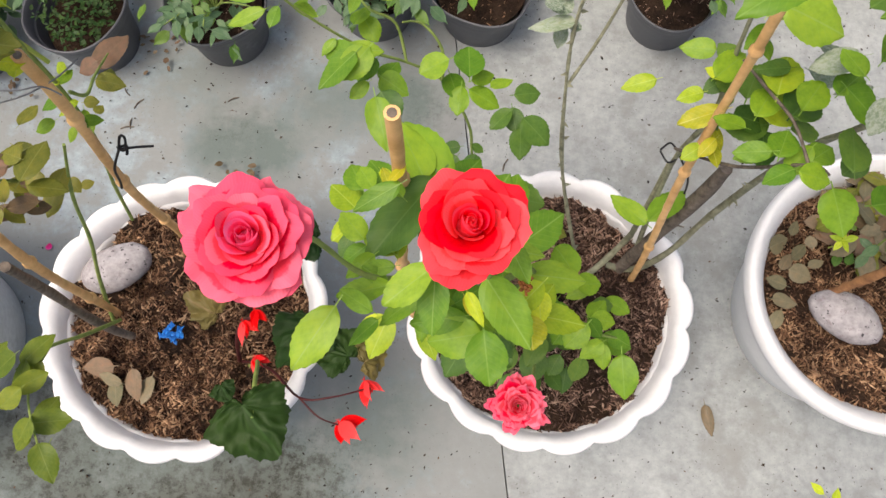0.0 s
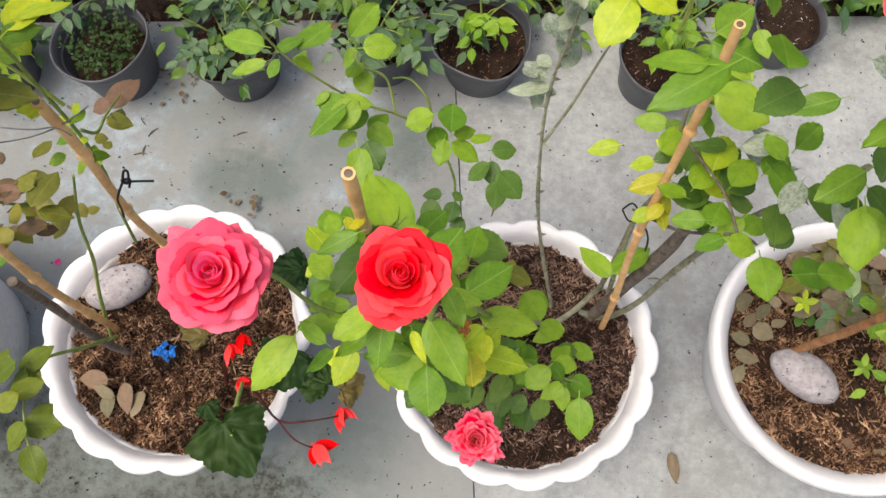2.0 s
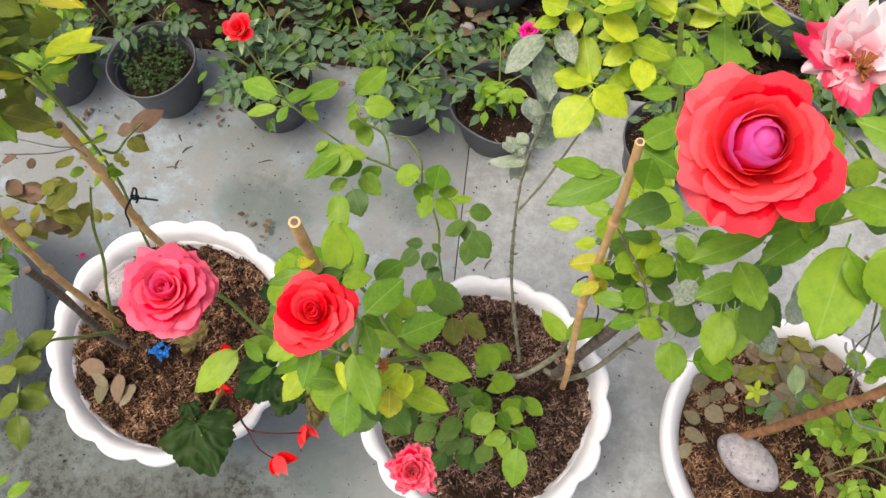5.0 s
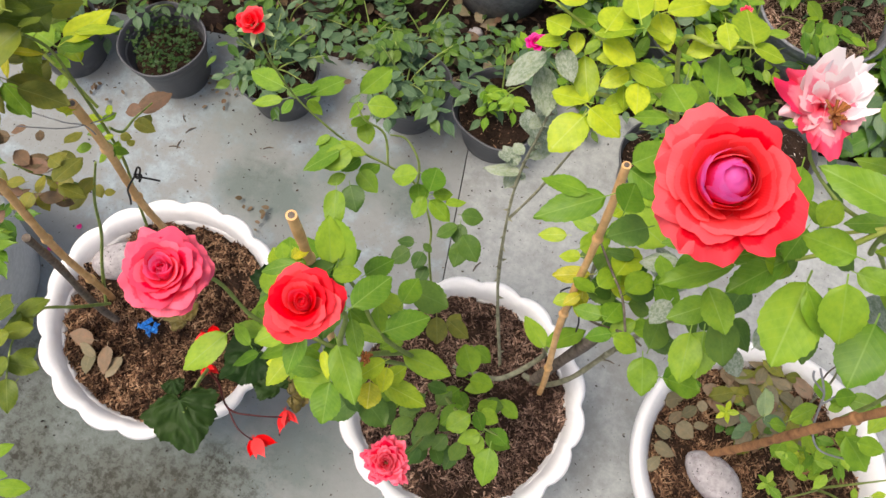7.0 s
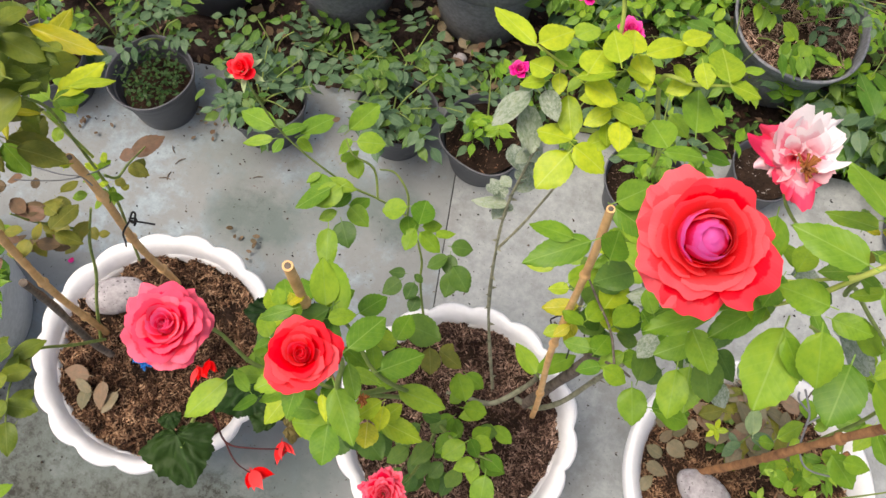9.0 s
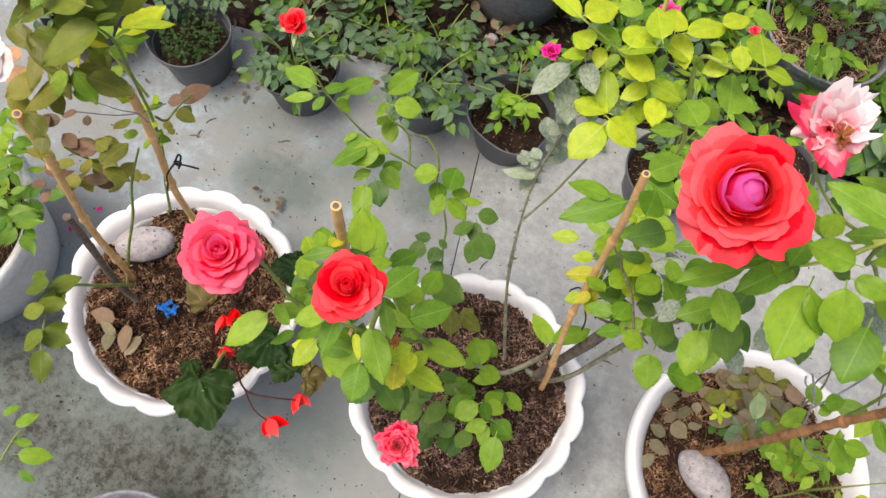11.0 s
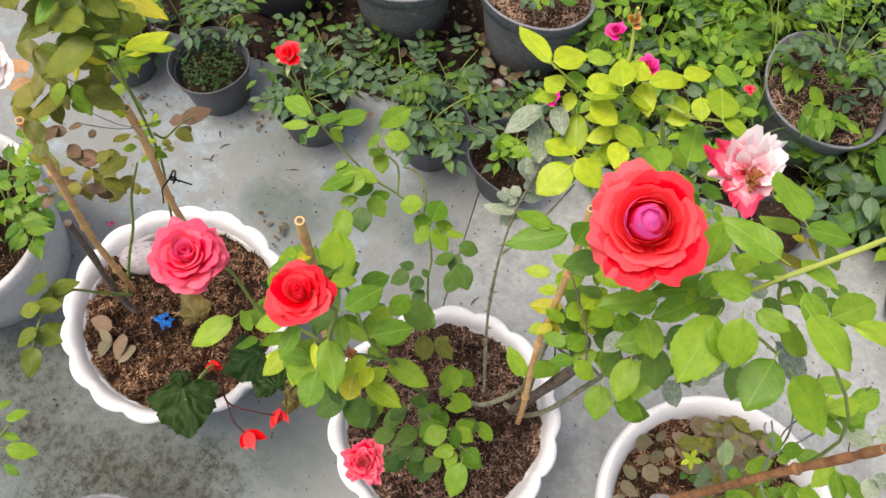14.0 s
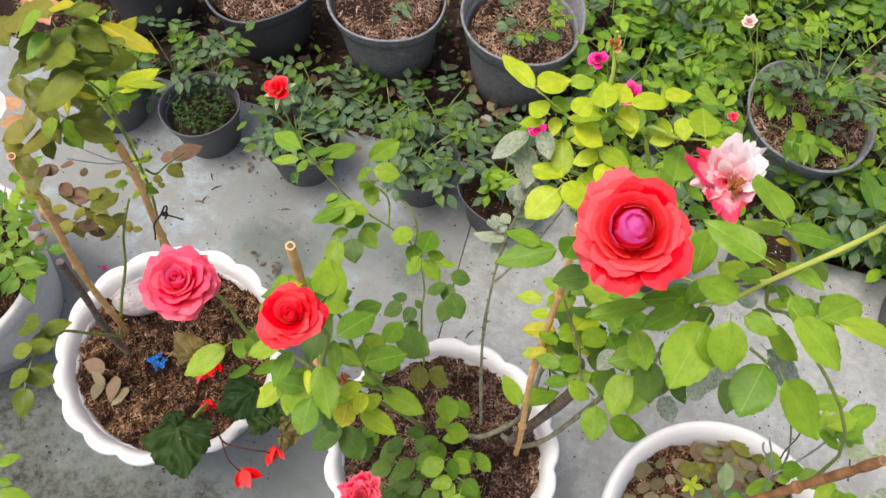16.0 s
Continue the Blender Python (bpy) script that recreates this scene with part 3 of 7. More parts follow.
# ---- blooms ----
def petal_material(name, inner, outer, edge, through=0.12):
    m, nt, b = material(name, 0.55, spec=0.12)
    b.inputs["Sheen Weight"].default_value = 0.05
    b.inputs["Sheen Roughness"].default_value = 0.5
    b.inputs["Sheen Tint"].default_value = (*edge, 1.0)
    uv = coords(nt, "UV")
    sep = node(nt, "ShaderNodeSeparateXYZ", {0: uv})
    n = tex_noise(nt, uv, 4.0, 5, 0.65)
    along = node(nt, "ShaderNodeMath", {0: n.outputs["Fac"], 1: 0.4, 2: sep.outputs["X"]}, operation="MULTIPLY_ADD")
    # deep foot to pale edge; on the reds this paints in shaded gaps, lit rims
    r = ramp(nt, along.outputs[0], [(0.5, inner), (0.95, outer), (1.16, edge)])
    info = nt.nodes.new("ShaderNodeObjectInfo")
    val = node(nt, "ShaderNodeMath", {0: info.outputs["Random"], 1: 0.16, 2: 0.94}, operation="MULTIPLY_ADD")
    sat = node(nt, "ShaderNodeMath", {0: info.outputs["Random"], 1: -0.12, 2: 1.05}, operation="MULTIPLY_ADD")
    hsv = node(nt, "ShaderNodeHueSaturation", {"Color": r.outputs["Color"], "Value": val.outputs[0], "Saturation": sat.outputs[0]})
    nt.links.new(hsv.outputs[0], b.inputs["Base Color"])
    lines = node(nt, "ShaderNodeTexWave", {"Vector": uv, "Scale": 7.0, "Distortion": 3.0, "Detail": 3.0}, bands_direction="Y")
    bump(nt, b, lines.outputs["Fac"], 0.12, 0.0008)
    tr = node(nt, "ShaderNodeBsdfTranslucent", {"Color": hsv.outputs[0]})
    mx = node(nt, "ShaderNodeMixShader", {0: through, 1: b.outputs[0], 2: tr.outputs[0]})
    nt.links.new(mx.outputs[0], nt.nodes["Material Output"].inputs["Surface"])
    return m


def petal_mesh(mat, length, half, foot, low, lift, wrap, ruffle, seed, roll=0.3, torn=0.03):
    """One petal growing out along x: it leaves its foot at the first lift angle and ends at the second;
    wrap bends it round the flower's axis, roll turns its sides back, torn roughens its edge."""
    rng = random.Random(seed)
    ph = [rng.uniform(0, 6.28) for _ in range(6)]
    nu, nv = 11, 16
    line = [(foot, low)]
    for i in range(24):
        q = (i + 0.5) / 24
        t = radians(lift[0] + (lift[1] - lift[0]) * q ** 1.5)
        line.append((line[-1][0] + math.cos(t) * length / 24, line[-1][1] + math.sin(t) * length / 24))
    bm = bmesh.new()
    uvl = bm.loops.layers.uv.new("UVMap")
    lop = rng.uniform(-0.12, 0.12)
    grid, uvs = [], {}
    for i in range(nu + 1):
        u = i / nu
        row = []
        for k in range(nv + 1):
            v = 2 * k / nv - 1
            end = 0.96 - 0.34 * abs(v) ** 3.2 + lop * v + torn * 0.6 * (math.sin(6.5 * v + ph[0]) + 0.7 * math.sin(13 * v + ph[1]) + 0.45 * math.sin(27 * v + ph[2])) + 0.025 * math.exp(-((v - lop) / 0.2) ** 2)
            s = min(max(u * end, 0.0), 1.0)
            j = min(int(s * 24), 23)
            w = s * 24 - j
            r = line[j][0] * (1 - w) + line[j + 1][0] * w
            z = line[j][1] * (1 - w) + line[j + 1][1] * w
            wide = half * (0.22 + 0.78 * math.sin(min(s * 1.3, 1.0) * math.pi / 2)) * v
            a = max(min(wide / max(abs(r), half * 0.42), 2.2), -2.2)
            x = r * (1 - wrap) + r * math.cos(a) * wrap
            y = wide * (1 - wrap) + r * math.sin(a) * wrap
            wave = ruffle * length * (math.sin(4.2 * v + ph[3]) * s ** 2 + 0.5 * math.sin(9 * v + ph[4]) * s ** 4)
            z += wave + half * 0.3 * v * v * (1 - wrap) * s - roll * half * abs(v) ** 3 * s ** 3
            x += wave * 0.5
            vert = bm.verts.new((x, y, z))
            uvs[vert] = (u, 0.5 + 0.5 * v)
            row.append(vert)
        grid.append(row)
    for a, b in zip(grid, grid[1:]):
        for k in range(nv):
            f = bm.faces.new((a[k], b[k], b[k + 1], a[k + 1]))
            f.smooth = True
            for lp in f.loops:
                lp[uvl].uv = uvs[lp.vert]
    me = bpy.data.meshes.new("petal")
    bm.to_mesh(me)
    bm.free()
    me.materials.append(mat)
    return me


def steps(f, rows):
    """A value between the rows (place, value)."""
    for (a, p), (b, q) in zip(rows, rows[1:]):
        if f <= b:
            return p + (q - p) * (f - a) / (b - a)
    return rows[-1][1]


def flower_head(thing, place, facing, radius, depth, name, label, turn=0.0):
    bm = bmesh.new()
    lathe(bm, [(0.001, -0.6 * radius * depth), (radius * 0.12, -0.55 * radius * depth), (radius * 0.16, -0.42 * radius * depth), (radius * 0.08, -0.3 * radius * depth)], 10)
    head = part(name, bm, STEM_GREEN, thing, label)
    head.matrix_basis = Matrix.Translation(-thing.location) @ look(place, Vector(place) - Vector(facing)) @ pose(0, 0, 0, 0, 0, turn)
    return head


def add_petal(head, me, angle, tip=0.0, sway=0.0):
    ob = new("petal", me)
    ob.parent = head
    ob.matrix_basis = pose(0, 0, 0, 0, 0, angle) @ pose(0, 0, 0, sway, tip, 0)


CUP = ((0.0, 104), (0.2, 80), (0.4, 44), (0.65, 14), (1.0, -18))


def bloom(thing, place, facing, radius, mats, count, label="", ruffle=0.05, turn=0.0, depth=1.0, sepals=True, heart=0.4, droop=(), sepal=0.62, cup=CUP, core=0.3, torn=0.03, bud=0.05, name="bloom"):
    """A rose: petals set in a spiral, upright and closing in its heart, laid open and turned back at its rim."""
    rng = random.Random(int(radius * 1e5) + count)
    head = flower_head(thing, place, facing, radius, depth, name, label, turn)
    R = radius
    for i in range(count):
        f = i / max(count - 1, 1)
        mat = mats[0] if f < core else mats[1 + min(int((f - core) / (1 - core) * (len(mats) - 1)), len(mats) - 2)]
        lift = (90 - 42 * f + rng.uniform(-5, 5), steps(f, cup) + rng.uniform(-13, 13))
        me = petal_mesh(mat, R * (heart + (1.0 - heart) * f ** 0.8) * rng.uniform(0.92, 1.08), R * (0.3 + 0.28 * f) * rng.uniform(0.9, 1.12), R * (0.05 + bud * min(f / core, 1.0) + (0.18 - bud) * f), R * depth * (0.14 - 0.54 * f ** 0.8), lift, 1 - 0.62 * f, ruffle * (0.35 + f) * rng.uniform(0.7, 1.4), rng.randrange(9999), 0.1 + 0.25 * f, torn * (0.5 + 0.7 * f))
        add_petal(head, me, 137.5 * i + rng.uniform(-14, 14), rng.uniform(-5, 5), rng.uniform(-6, 6))
    for k, (angle, reach, drop) in enumerate(droop):
        me = petal_mesh(mats[-1], R * (reach - 0.16), R * 0.5, R * 0.2, -0.42 * R * depth, (35, drop), 0.3, ruffle * 1.4, 900 + k + int(R * 1e4), 0.4, torn * 1.3)
        add_petal(head, me, angle - turn)
    bm = bmesh.new()
    uvl = bm.loops.layers.uv.new("UVMap")
    lathe(bm, [(R * (0.07 + bud), -0.3 * R * depth), (R * (0.12 + bud), 0.02 * R * depth), (R * (0.1 + 0.6 * bud), 0.16 * R * depth), (R * (0.07 + 0.2 * bud), 0.24 * R * depth), (R * 0.01, 0.26 * R * depth)], 14, lambda a, r, z, k: (r * (1 + 0.2 * math.sin(a + 2 * k)), z + 0.04 * R * math.sin(2 * a + k)))
    for f in bm.faces:
        for lp in f.loops:
            lp[uvl].uv = (0.5 + 1.2 * lp.vert.co.z / R, 0.5)
    part("heart", bm, mats[0], head)
    if sepals:
        for i in range(5):
            ob = new("sepal", LEAF["pale" if sepal > 1 else "light"][i % 4])
            ob.parent = head
            a = 2 * math.pi * i / 5 + 0.3
            d = Vector((math.cos(a), math.sin(a), -0.25))
            ob.matrix_basis = leaf_pose(d * radius * 0.1 + Vector((0, 0, -0.4 * radius * depth)), d * radius * sepal + Vector((0, 0, -0.4 * radius * depth)), 0.3, 0)
    return head


def open_rose(thing, place, facing, radius, mats, label):
    """A wide open rose: a smooth pointed bud in a cup of upright petals, with broad rolled petals round it."""
    rng = random.Random(41)
    head = flower_head(thing, place, facing, radius, 1.15, "bloom", label)
    R = radius
    inner, flesh = mats
    bm = bmesh.new()
    uvl = bm.loops.layers.uv.new("UVMap")
    lathe(bm, [(R * 0.18, -0.4 * R), (R * 0.28, -0.1 * R), (R * 0.27, 0.14 * R), (R * 0.18, 0.34 * R), (R * 0.07, 0.42 * R), (R * 0.005, 0.44 * R)], 18, lambda a, r, z, k: (r * (1 + 0.12 * math.sin(2 * a + k)), z))
    for f in bm.faces:
        f.smooth = True
        for lp in f.loops:
            lp[uvl].uv = (0.55 + 0.8 * lp.vert.co.z / R, 0.5)
    part("heart", bm, inner, head)
    rings = (
        # angle, length, half width, foot, low, lifts, wrap, material
        [(a, 0.96, 0.42, 0.26, -0.4, (80, 124), 0.95, inner) for a in (240, 350, 110)],
        [(a, 0.9, 0.44, 0.33, -0.4, (84, 112), 0.95, inner) for a in (295, 185)],
        [(a, 0.94, 0.46, 0.42, -0.42, (86, 98), 0.95, inner) for a in (170, 205)],
        [(a, 0.84, 0.5, 0.31, -0.4, (82, 104), 0.95, flesh) for a in (60, 20, 120)],
        [(a, 0.74, 0.52, 0.35, -0.42, (80, 92), 0.9, flesh) for a in (340, 95, 280)],
        [(a, 0.66, 0.52, 0.39, -0.44, (70, 70), 0.8, flesh) for a in (70, 250, 15, 165)],
        [(a, 0.68, 0.56, 0.4, -0.46, (58, 44), 0.65, flesh) for a in (230, 315, 50, 130)],
        [(a, 0.82, 0.6, 0.33, -0.48, (52, 18), 0.45, flesh) for a in (275, 185, 0, 95)],
        [(a, 0.8 + far, 0.58, 0.28, -0.5, (40, -14), 0.3, flesh) for a, far in ((62, -0.06), (150, 0.18), (215, 0.1), (348, 0.26))],
        [(a, 0.84 + far, 0.6, 0.24, -0.54, (32, -30), 0.25, flesh) for a, far in ((105, -0.16), (185, 0.1), (268, 0.26), (300, 0.22), (25, -0.02))],
    )
    for k, ring in enumerate(rings):
        for angle, length, half, foot, low, lift, wrap, mat in ring:
            ends = (lift[0] + rng.uniform(-4, 4), lift[1] + rng.uniform(-8, 8))
            me = petal_mesh(mat, R * length * rng.uniform(0.93, 1.06), R * half * rng.uniform(0.92, 1.1), R * foot, R * low, ends, wrap, 0.02 + 0.011 * k, rng.randrange(9999), 0.04 + 0.05 * k, 0.012 + 0.003 * k)
            add_petal(head, me, angle + rng.uniform(-9, 9), rng.uniform(-5, 5), rng.uniform(-9, 9))
    for i in range(5):
        ob = new("sepal", LEAF["light"][i % 4])
        ob.parent = head
        a = 2 * math.pi * i / 5 + 0.3
        d = Vector((math.cos(a), math.sin(a), -0.25))
        ob.matrix_basis = leaf_pose(d * R * 0.1 + Vector((0, 0, -0.56 * R)), d * R * 0.6 + Vector((0, 0, -0.56 * R)), 0.3, 0)
    return head


def pompon(thing, place, facing, radius, count, mat, label):
    """A ball of many short frilled petals set all over a dome."""
    rng = random.Random(17)
    head = flower_head(thing, place, facing, radius, 1.0, "bloom", label)
    R = radius
    for i in range(count):
        f = i / (count - 1)
        me = petal_mesh(mat, R * (0.34 + 0.3 * f) * rng.uniform(0.85, 1.15), R * rng.uniform(0.2, 0.3), R * (0.03 + 0.36 * f), R * (0.05 - 0.4 * f), (86 - 50 * f + rng.uniform(-12, 12), 80 - 95 * f + rng.uniform(-22, 22)), 0.55, 0.12, 500 + i, 0.1, 0.035)
        add_petal(head, me, 137.5 * i + rng.uniform(-20, 20), 0, rng.uniform(-15, 15))
    return head


def ragged_bloom(thing, place, facing, radius, rows, label):
    """An old, loose flower: angle, lift, reach, width and material for each petal."""
    head = flower_head(thing, place, facing, radius, 1.0, "bloom", label)
    rng = random.Random(23)
    for k, (angle, lift, reach, spread, mat) in enumerate(rows):
        me = petal_mesh(mat, radius * reach, radius * 0.27 * spread, radius * 0.03, -0.3 * radius, (60 + 30 * lift, 95 * lift + rng.uniform(-25, 20)), 0.2, 0.19, 70 + 3 * k, rng.uniform(-0.5, 0.5), 0.065)
        add_petal(head, me, angle, 0, rng.uniform(-18, 18))
    return head


CORAL = petal_material("coral pink petal", (0.92, 0.006, 0.04), (0.97, 0.022, 0.085), (0.99, 0.12, 0.21), 0.12)
# the _HEART tones are lightened: the bright highlight in a bloom's centre is painted in
CORAL_HEART = petal_material("lightened magenta rose heart", (0.99, 0.05, 0.22), (0.99, 0.12, 0.36), (0.99, 0.25, 0.5), 0.5)
RED = petal_material("bright red petal", (0.9, 0.004, 0.014), (0.95, 0.009, 0.022), (0.97, 0.045, 0.066), 0.2)
RED_HEART = petal_material("lightened red rose heart", (0.99, 0.014, 0.05), (0.99, 0.035, 0.1), (0.99, 0.1, 0.19), 0.5)
SCARLET = petal_material("scarlet petal", (0.9, 0.005, 0.016), (0.95, 0.025, 0.045), (0.97, 0.085, 0.11), 0.2)
VIOLET_HEART = petal_material("lightened magenta violet heart", (0.99, 0.02, 0.14), (0.99, 0.07, 0.36), (0.99, 0.22, 0.66), 0.5)
ROSY = petal_material("deep rose pink petal", (0.95, 0.5, 0.56), (0.92, 0.22, 0.31), (0.88, 0.05, 0.14), 0.2)
POMPON = petal_material("coral pink pompon petal", (0.84, 0.008, 0.035), (0.93, 0.04, 0.1), (0.96, 0.16, 0.25))
SNOWY = petal_material("white petal with a pink foot", (0.93, 0.3, 0.4), (0.95, 0.72, 0.76), (0.96, 0.9, 0.91), 0.2)
BLUSH = petal_material("fading pink white petal", (0.88, 0.06, 0.13), (0.92, 0.24, 0.34), (0.94, 0.58, 0.63))
PALE = petal_material("pale peach petal", (0.85, 0.35, 0.25), (0.88, 0.62, 0.55), (0.9, 0.82, 0.78))
WITHERED = petal_material("withered orange brown petal", (0.3, 0.1, 0.02), (0.5, 0.22, 0.05), (0.6, 0.35, 0.1))
MAGENTA = petal_material("magenta petal", (0.65, 0.005, 0.16), (0.8, 0.01, 0.26), (0.85, 0.05, 0.36))
ORANGE = plain("withered stamens", (0.45, 0.17, 0.04), (0.2, 0.07, 0.03), 90)


def bush(name, x, y, label, category="rose bush", z=0.2, group=""):
    return empty(name, (x, y, z), label, category, group)


def stake(points, radius, label, mat=None, nodes=(0.25, 0.55, 0.82), split=True, name="bamboo_stake"):
    """A thin cane with swollen joints and a cut top."""
    a, b = Vector(points[0]), Vector(points[-1])
    thing = empty(name, a, label, "plant stake")
    bm = bmesh.new()
    pts, rad = [], []
    for i in range(13):
        f = i / 12
        bend = 0.004 * sum(abs(f - n) for n in nodes)
        pts.append(a.lerp(b, f) + Vector((0.003 * math.sin(9 * f) + bend, 0.003 * math.cos(7 * f), 0)))
        rad.append(radius * (1 - 0.22 * f))
    tube(bm, pts, rad, 10, 0.2 if mat else 0.07, 3)
    cane = part("cane", bm, mat or BAMBOO, thing)
    cane.location = -thing.location
    d = (b - a).normalized()
    top = pts[-1]
    # solid dark disc on the cut end, painted shade in place of a real hollow
    bm = bmesh.new()
    tube(bm, [top - d * 0.004, top - d * 0.001, top + d * 0.0007], [radius * 0.46] * 3, 9, 0.1, 5)
    core = part("hollow_shade", bm, STEM_DARK, thing, "dark disc standing for the shaded hollow of the cut cane")
    core.location = -thing.location
    for n in nodes:
        bm = bmesh.new()
        p = a.lerp(b, n) + Vector((0.003 * math.sin(9 * n) + 0.004 * sum(abs(n - q) for q in nodes), 0.003 * math.cos(7 * n), 0))
        tube(bm, [p - d * 0.006, p - d * 0.002, p + d * 0.002, p + d * 0.006], [radius * (1 - 0.22 * n) * k for k in (1.0, 1.5, 1.4, 1.0)], 10)
        k = part("joint", bm, mat or BAMBOO, thing)
        k.location = -thing.location
    return thing


# ---- begonia pieces ----
BEGONIA_DARK = leaf_material("begonia leaf dark green", (0.015, 0.046, 0.006), (0.035, 0.09, 0.015), gloss=0.6, through=0.1)
BEGONIA_BRONZE = leaf_material("begonia leaf bronze", (0.24, 0.18, 0.06), (0.3, 0.2, 0.09), gloss=0.4)


SHIELD = ((0.0, 1.15), (0.3, 1.0), (0.7, 0.88), (1.1, 0.95), (1.45, 0.98), (1.85, 1.18), (2.2, 0.9), (2.6, 0.72), (2.95, 0.6), (math.pi, 0.42))


def lobed_leaf(thing, place, facing, size, turn, mat):
    """A lopsided begonia leaf with pointed lobes round its stalk."""
    bm = bmesh.new()
    uvl = bm.loops.layers.uv.new("UVMap")
    n, rings = 84, 10
    centre = bm.verts.new((-0.38 * size, 0, 0))
    rows = []
    for k in range(1, rings + 1):
        f = k / rings
        row = []
        for i in range(n):
            a = 2 * math.pi * i / n
            w = a if a < math.pi else 2 * math.pi - a
            lobe = 0.9
            for (a0, r0), (a1, r1) in zip(SHIELD, SHIELD[1:]):
                if a0 <= w <= a1:
                    lobe = r0 + (r1 - r0) * (w - a0) / (a1 - a0)
            lobe *= 1 + (0.02 * math.sin(11 * a + 1) + 0.025 * math.sin(23 * a) + 0.022 * math.sin(41 * a)) * f + (0.07 if a > math.pi else -0.05)
            notch = 1.0
            r = size * f * lobe * notch
            z = size * (0.05 * math.cos(4 * a) * f - 0.16 * f * f + 0.04 * math.sin(7 * a) * f + 0.3 * noise.noise(Vector((3.2 * f * math.cos(a), 3.2 * f * math.sin(a), size * 90))) * f ** 0.5 + 0.1 * noise.noise(Vector((8 * f * math.cos(a), 8 * f * math.sin(a), size * 50))))
            row.append(bm.verts.new((r * math.cos(a) + size * 0.38 * f - size * 0.38, r * math.sin(a) * 0.95, z)))
        rows.append(row)
    for i in range(n):
        bm.faces.new((centre, rows[0][i], rows[0][(i + 1) % n]))
    for a, b in zip(rows, rows[1:]):
        for i in range(n):
            bm.faces.new((a[i], b[i], b[(i + 1) % n], a[(i + 1) % n]))
    for f in bm.faces:
        for lp in f.loops:
            lp[uvl].uv = (0.5 + lp.vert.co.x / size * 0.5, 0.5 + 0.5 * lp.vert.co.y / size)
    ob = part("lobed_leaf", bm, mat, thing)
    ob.matrix_basis = Matrix.Translation(-thing.location) @ look(place, Vector(place) - Vector(facing)) @ Matrix.Rotation(turn, 4, "Z")


def begonia_flower(thing, place, size, seed):
    """Four or five loose red tepals hanging from a thin stalk."""
    rng = random.Random(seed)
    bm = bmesh.new()
    bmesh.ops.create_icosphere(bm, subdivisions=1, radius=size * 0.16)
    head = part("flower", bm, ORANGE, thing, "loose bright red begonia flower")
    head.matrix_basis = Matrix.Translation(Vector(place) - thing.location)
    hang = Vector((rng.uniform(0.35, 0.9), rng.uniform(-0.9, -0.4), rng.uniform(-0.5, 0.1))).normalized()
    side = hang.cross(Vector((0, 0, 1))).normalized()
    up = side.cross(hang)
    for i in range(8):
        a = 2 * math.pi * i / 8 + rng.uniform(-0.3, 0.3)
        d = hang * 0.55 + (side * math.cos(a) + up * math.sin(a)) * rng.uniform(0.5, 1.2)
        ob = new("petal", RED_TEPAL[i % 2])
        ob.parent = head
        ob.matrix_basis = leaf_pose(-hang * size * 0.5, d.normalized() * size * rng.uniform(0.7, 1.35), rng.uniform(0.36, 0.5), rng.uniform(-0.8, 0.8))


RED_TEPAL = [leaf_mesh("petal", petal_material("scarlet begonia petal", (0.75, 0.008, 0.01), (0.9, 0.014, 0.016), (0.95, 0.04, 0.04)), s, serrate=0.0, belly=0.75, blunt=1.0) for s in (7, 8)]


def stamens(thing, place, size):
    """A tuft of withered threads in the heart of an old rose."""
    rng = random.Random(3)
    bm = bmesh.new()
    for _ in range(26):
        d = Vector((rng.uniform(-1, 1), rng.uniform(-1, 1), rng.uniform(0.3, 1.2))).normalized() * size * rng.uniform(0.6, 1.0)
        tube(bm, [(0, 0, 0), d * 0.5 + Vector((0, 0, size * 0.1)), d], [0.0012, 0.001, 0.0014], 4)
    ob = part("stamen_tuft", bm, ORANGE, thing, "withered orange brown stamens")
    ob.matrix_basis = Matrix.Translation(Vector(place) - thing.location)

TIE = (-0.006, 0.695, 0.783)
TIE_2 = (0.560, 0.853, 0.600)

# ---- the rose bush between the two scalloped planters ----
rose_bush = bush("rose_bush", 0.40, 0.72, "leafy rose bush with two large red blooms in a white planter")
bloom(rose_bush, (0.2295, 0.567, 1.079), (0.12, -0.02, 1), 0.037, (CORAL_HEART, CORAL), 34, "full coral pink rose bloom", 0.055, bud=0.1, droop=[(-10, 1.08, -25), (-50, 1.1, -30), (250, 1.05, -25)])
bloom(rose_bush, (0.352, 0.590, 1.099), (0.12, -0.05, 1), 0.0322, (RED_HEART, RED), 32, "full bright red rose bloom", 0.04, 40, core=0.27, bud=0.12)
pompon(rose_bush, (0.427, 0.529, 0.572), (0.0, -0.15, 1), 0.039, 62, POMPON, "fluffy pompon of coral pink petals")
stem(rose_bush, STEM_GREEN, [(0.228, 0.568, 1.054), (0.248, 0.588, 1.019), (0.281, 0.580, 0.960), (0.315, 0.595, 0.900), (0.359, 0.607, 0.840), (0.410, 0.680, 0.500), (0.420, 0.730, 0.200)], [0.0016, 0.0018, 0.002, 0.0022, 0.0026, 0.004, 0.006])
stem(rose_bush, STEM_GREEN, [(0.352, 0.590, 1.079), (0.372, 0.610, 1.029), (0.368, 0.594, 0.920), (0.405, 0.660, 0.700), (0.420, 0.710, 0.400)], [0.0022, 0.0025, 0.003, 0.0035, 0.004])
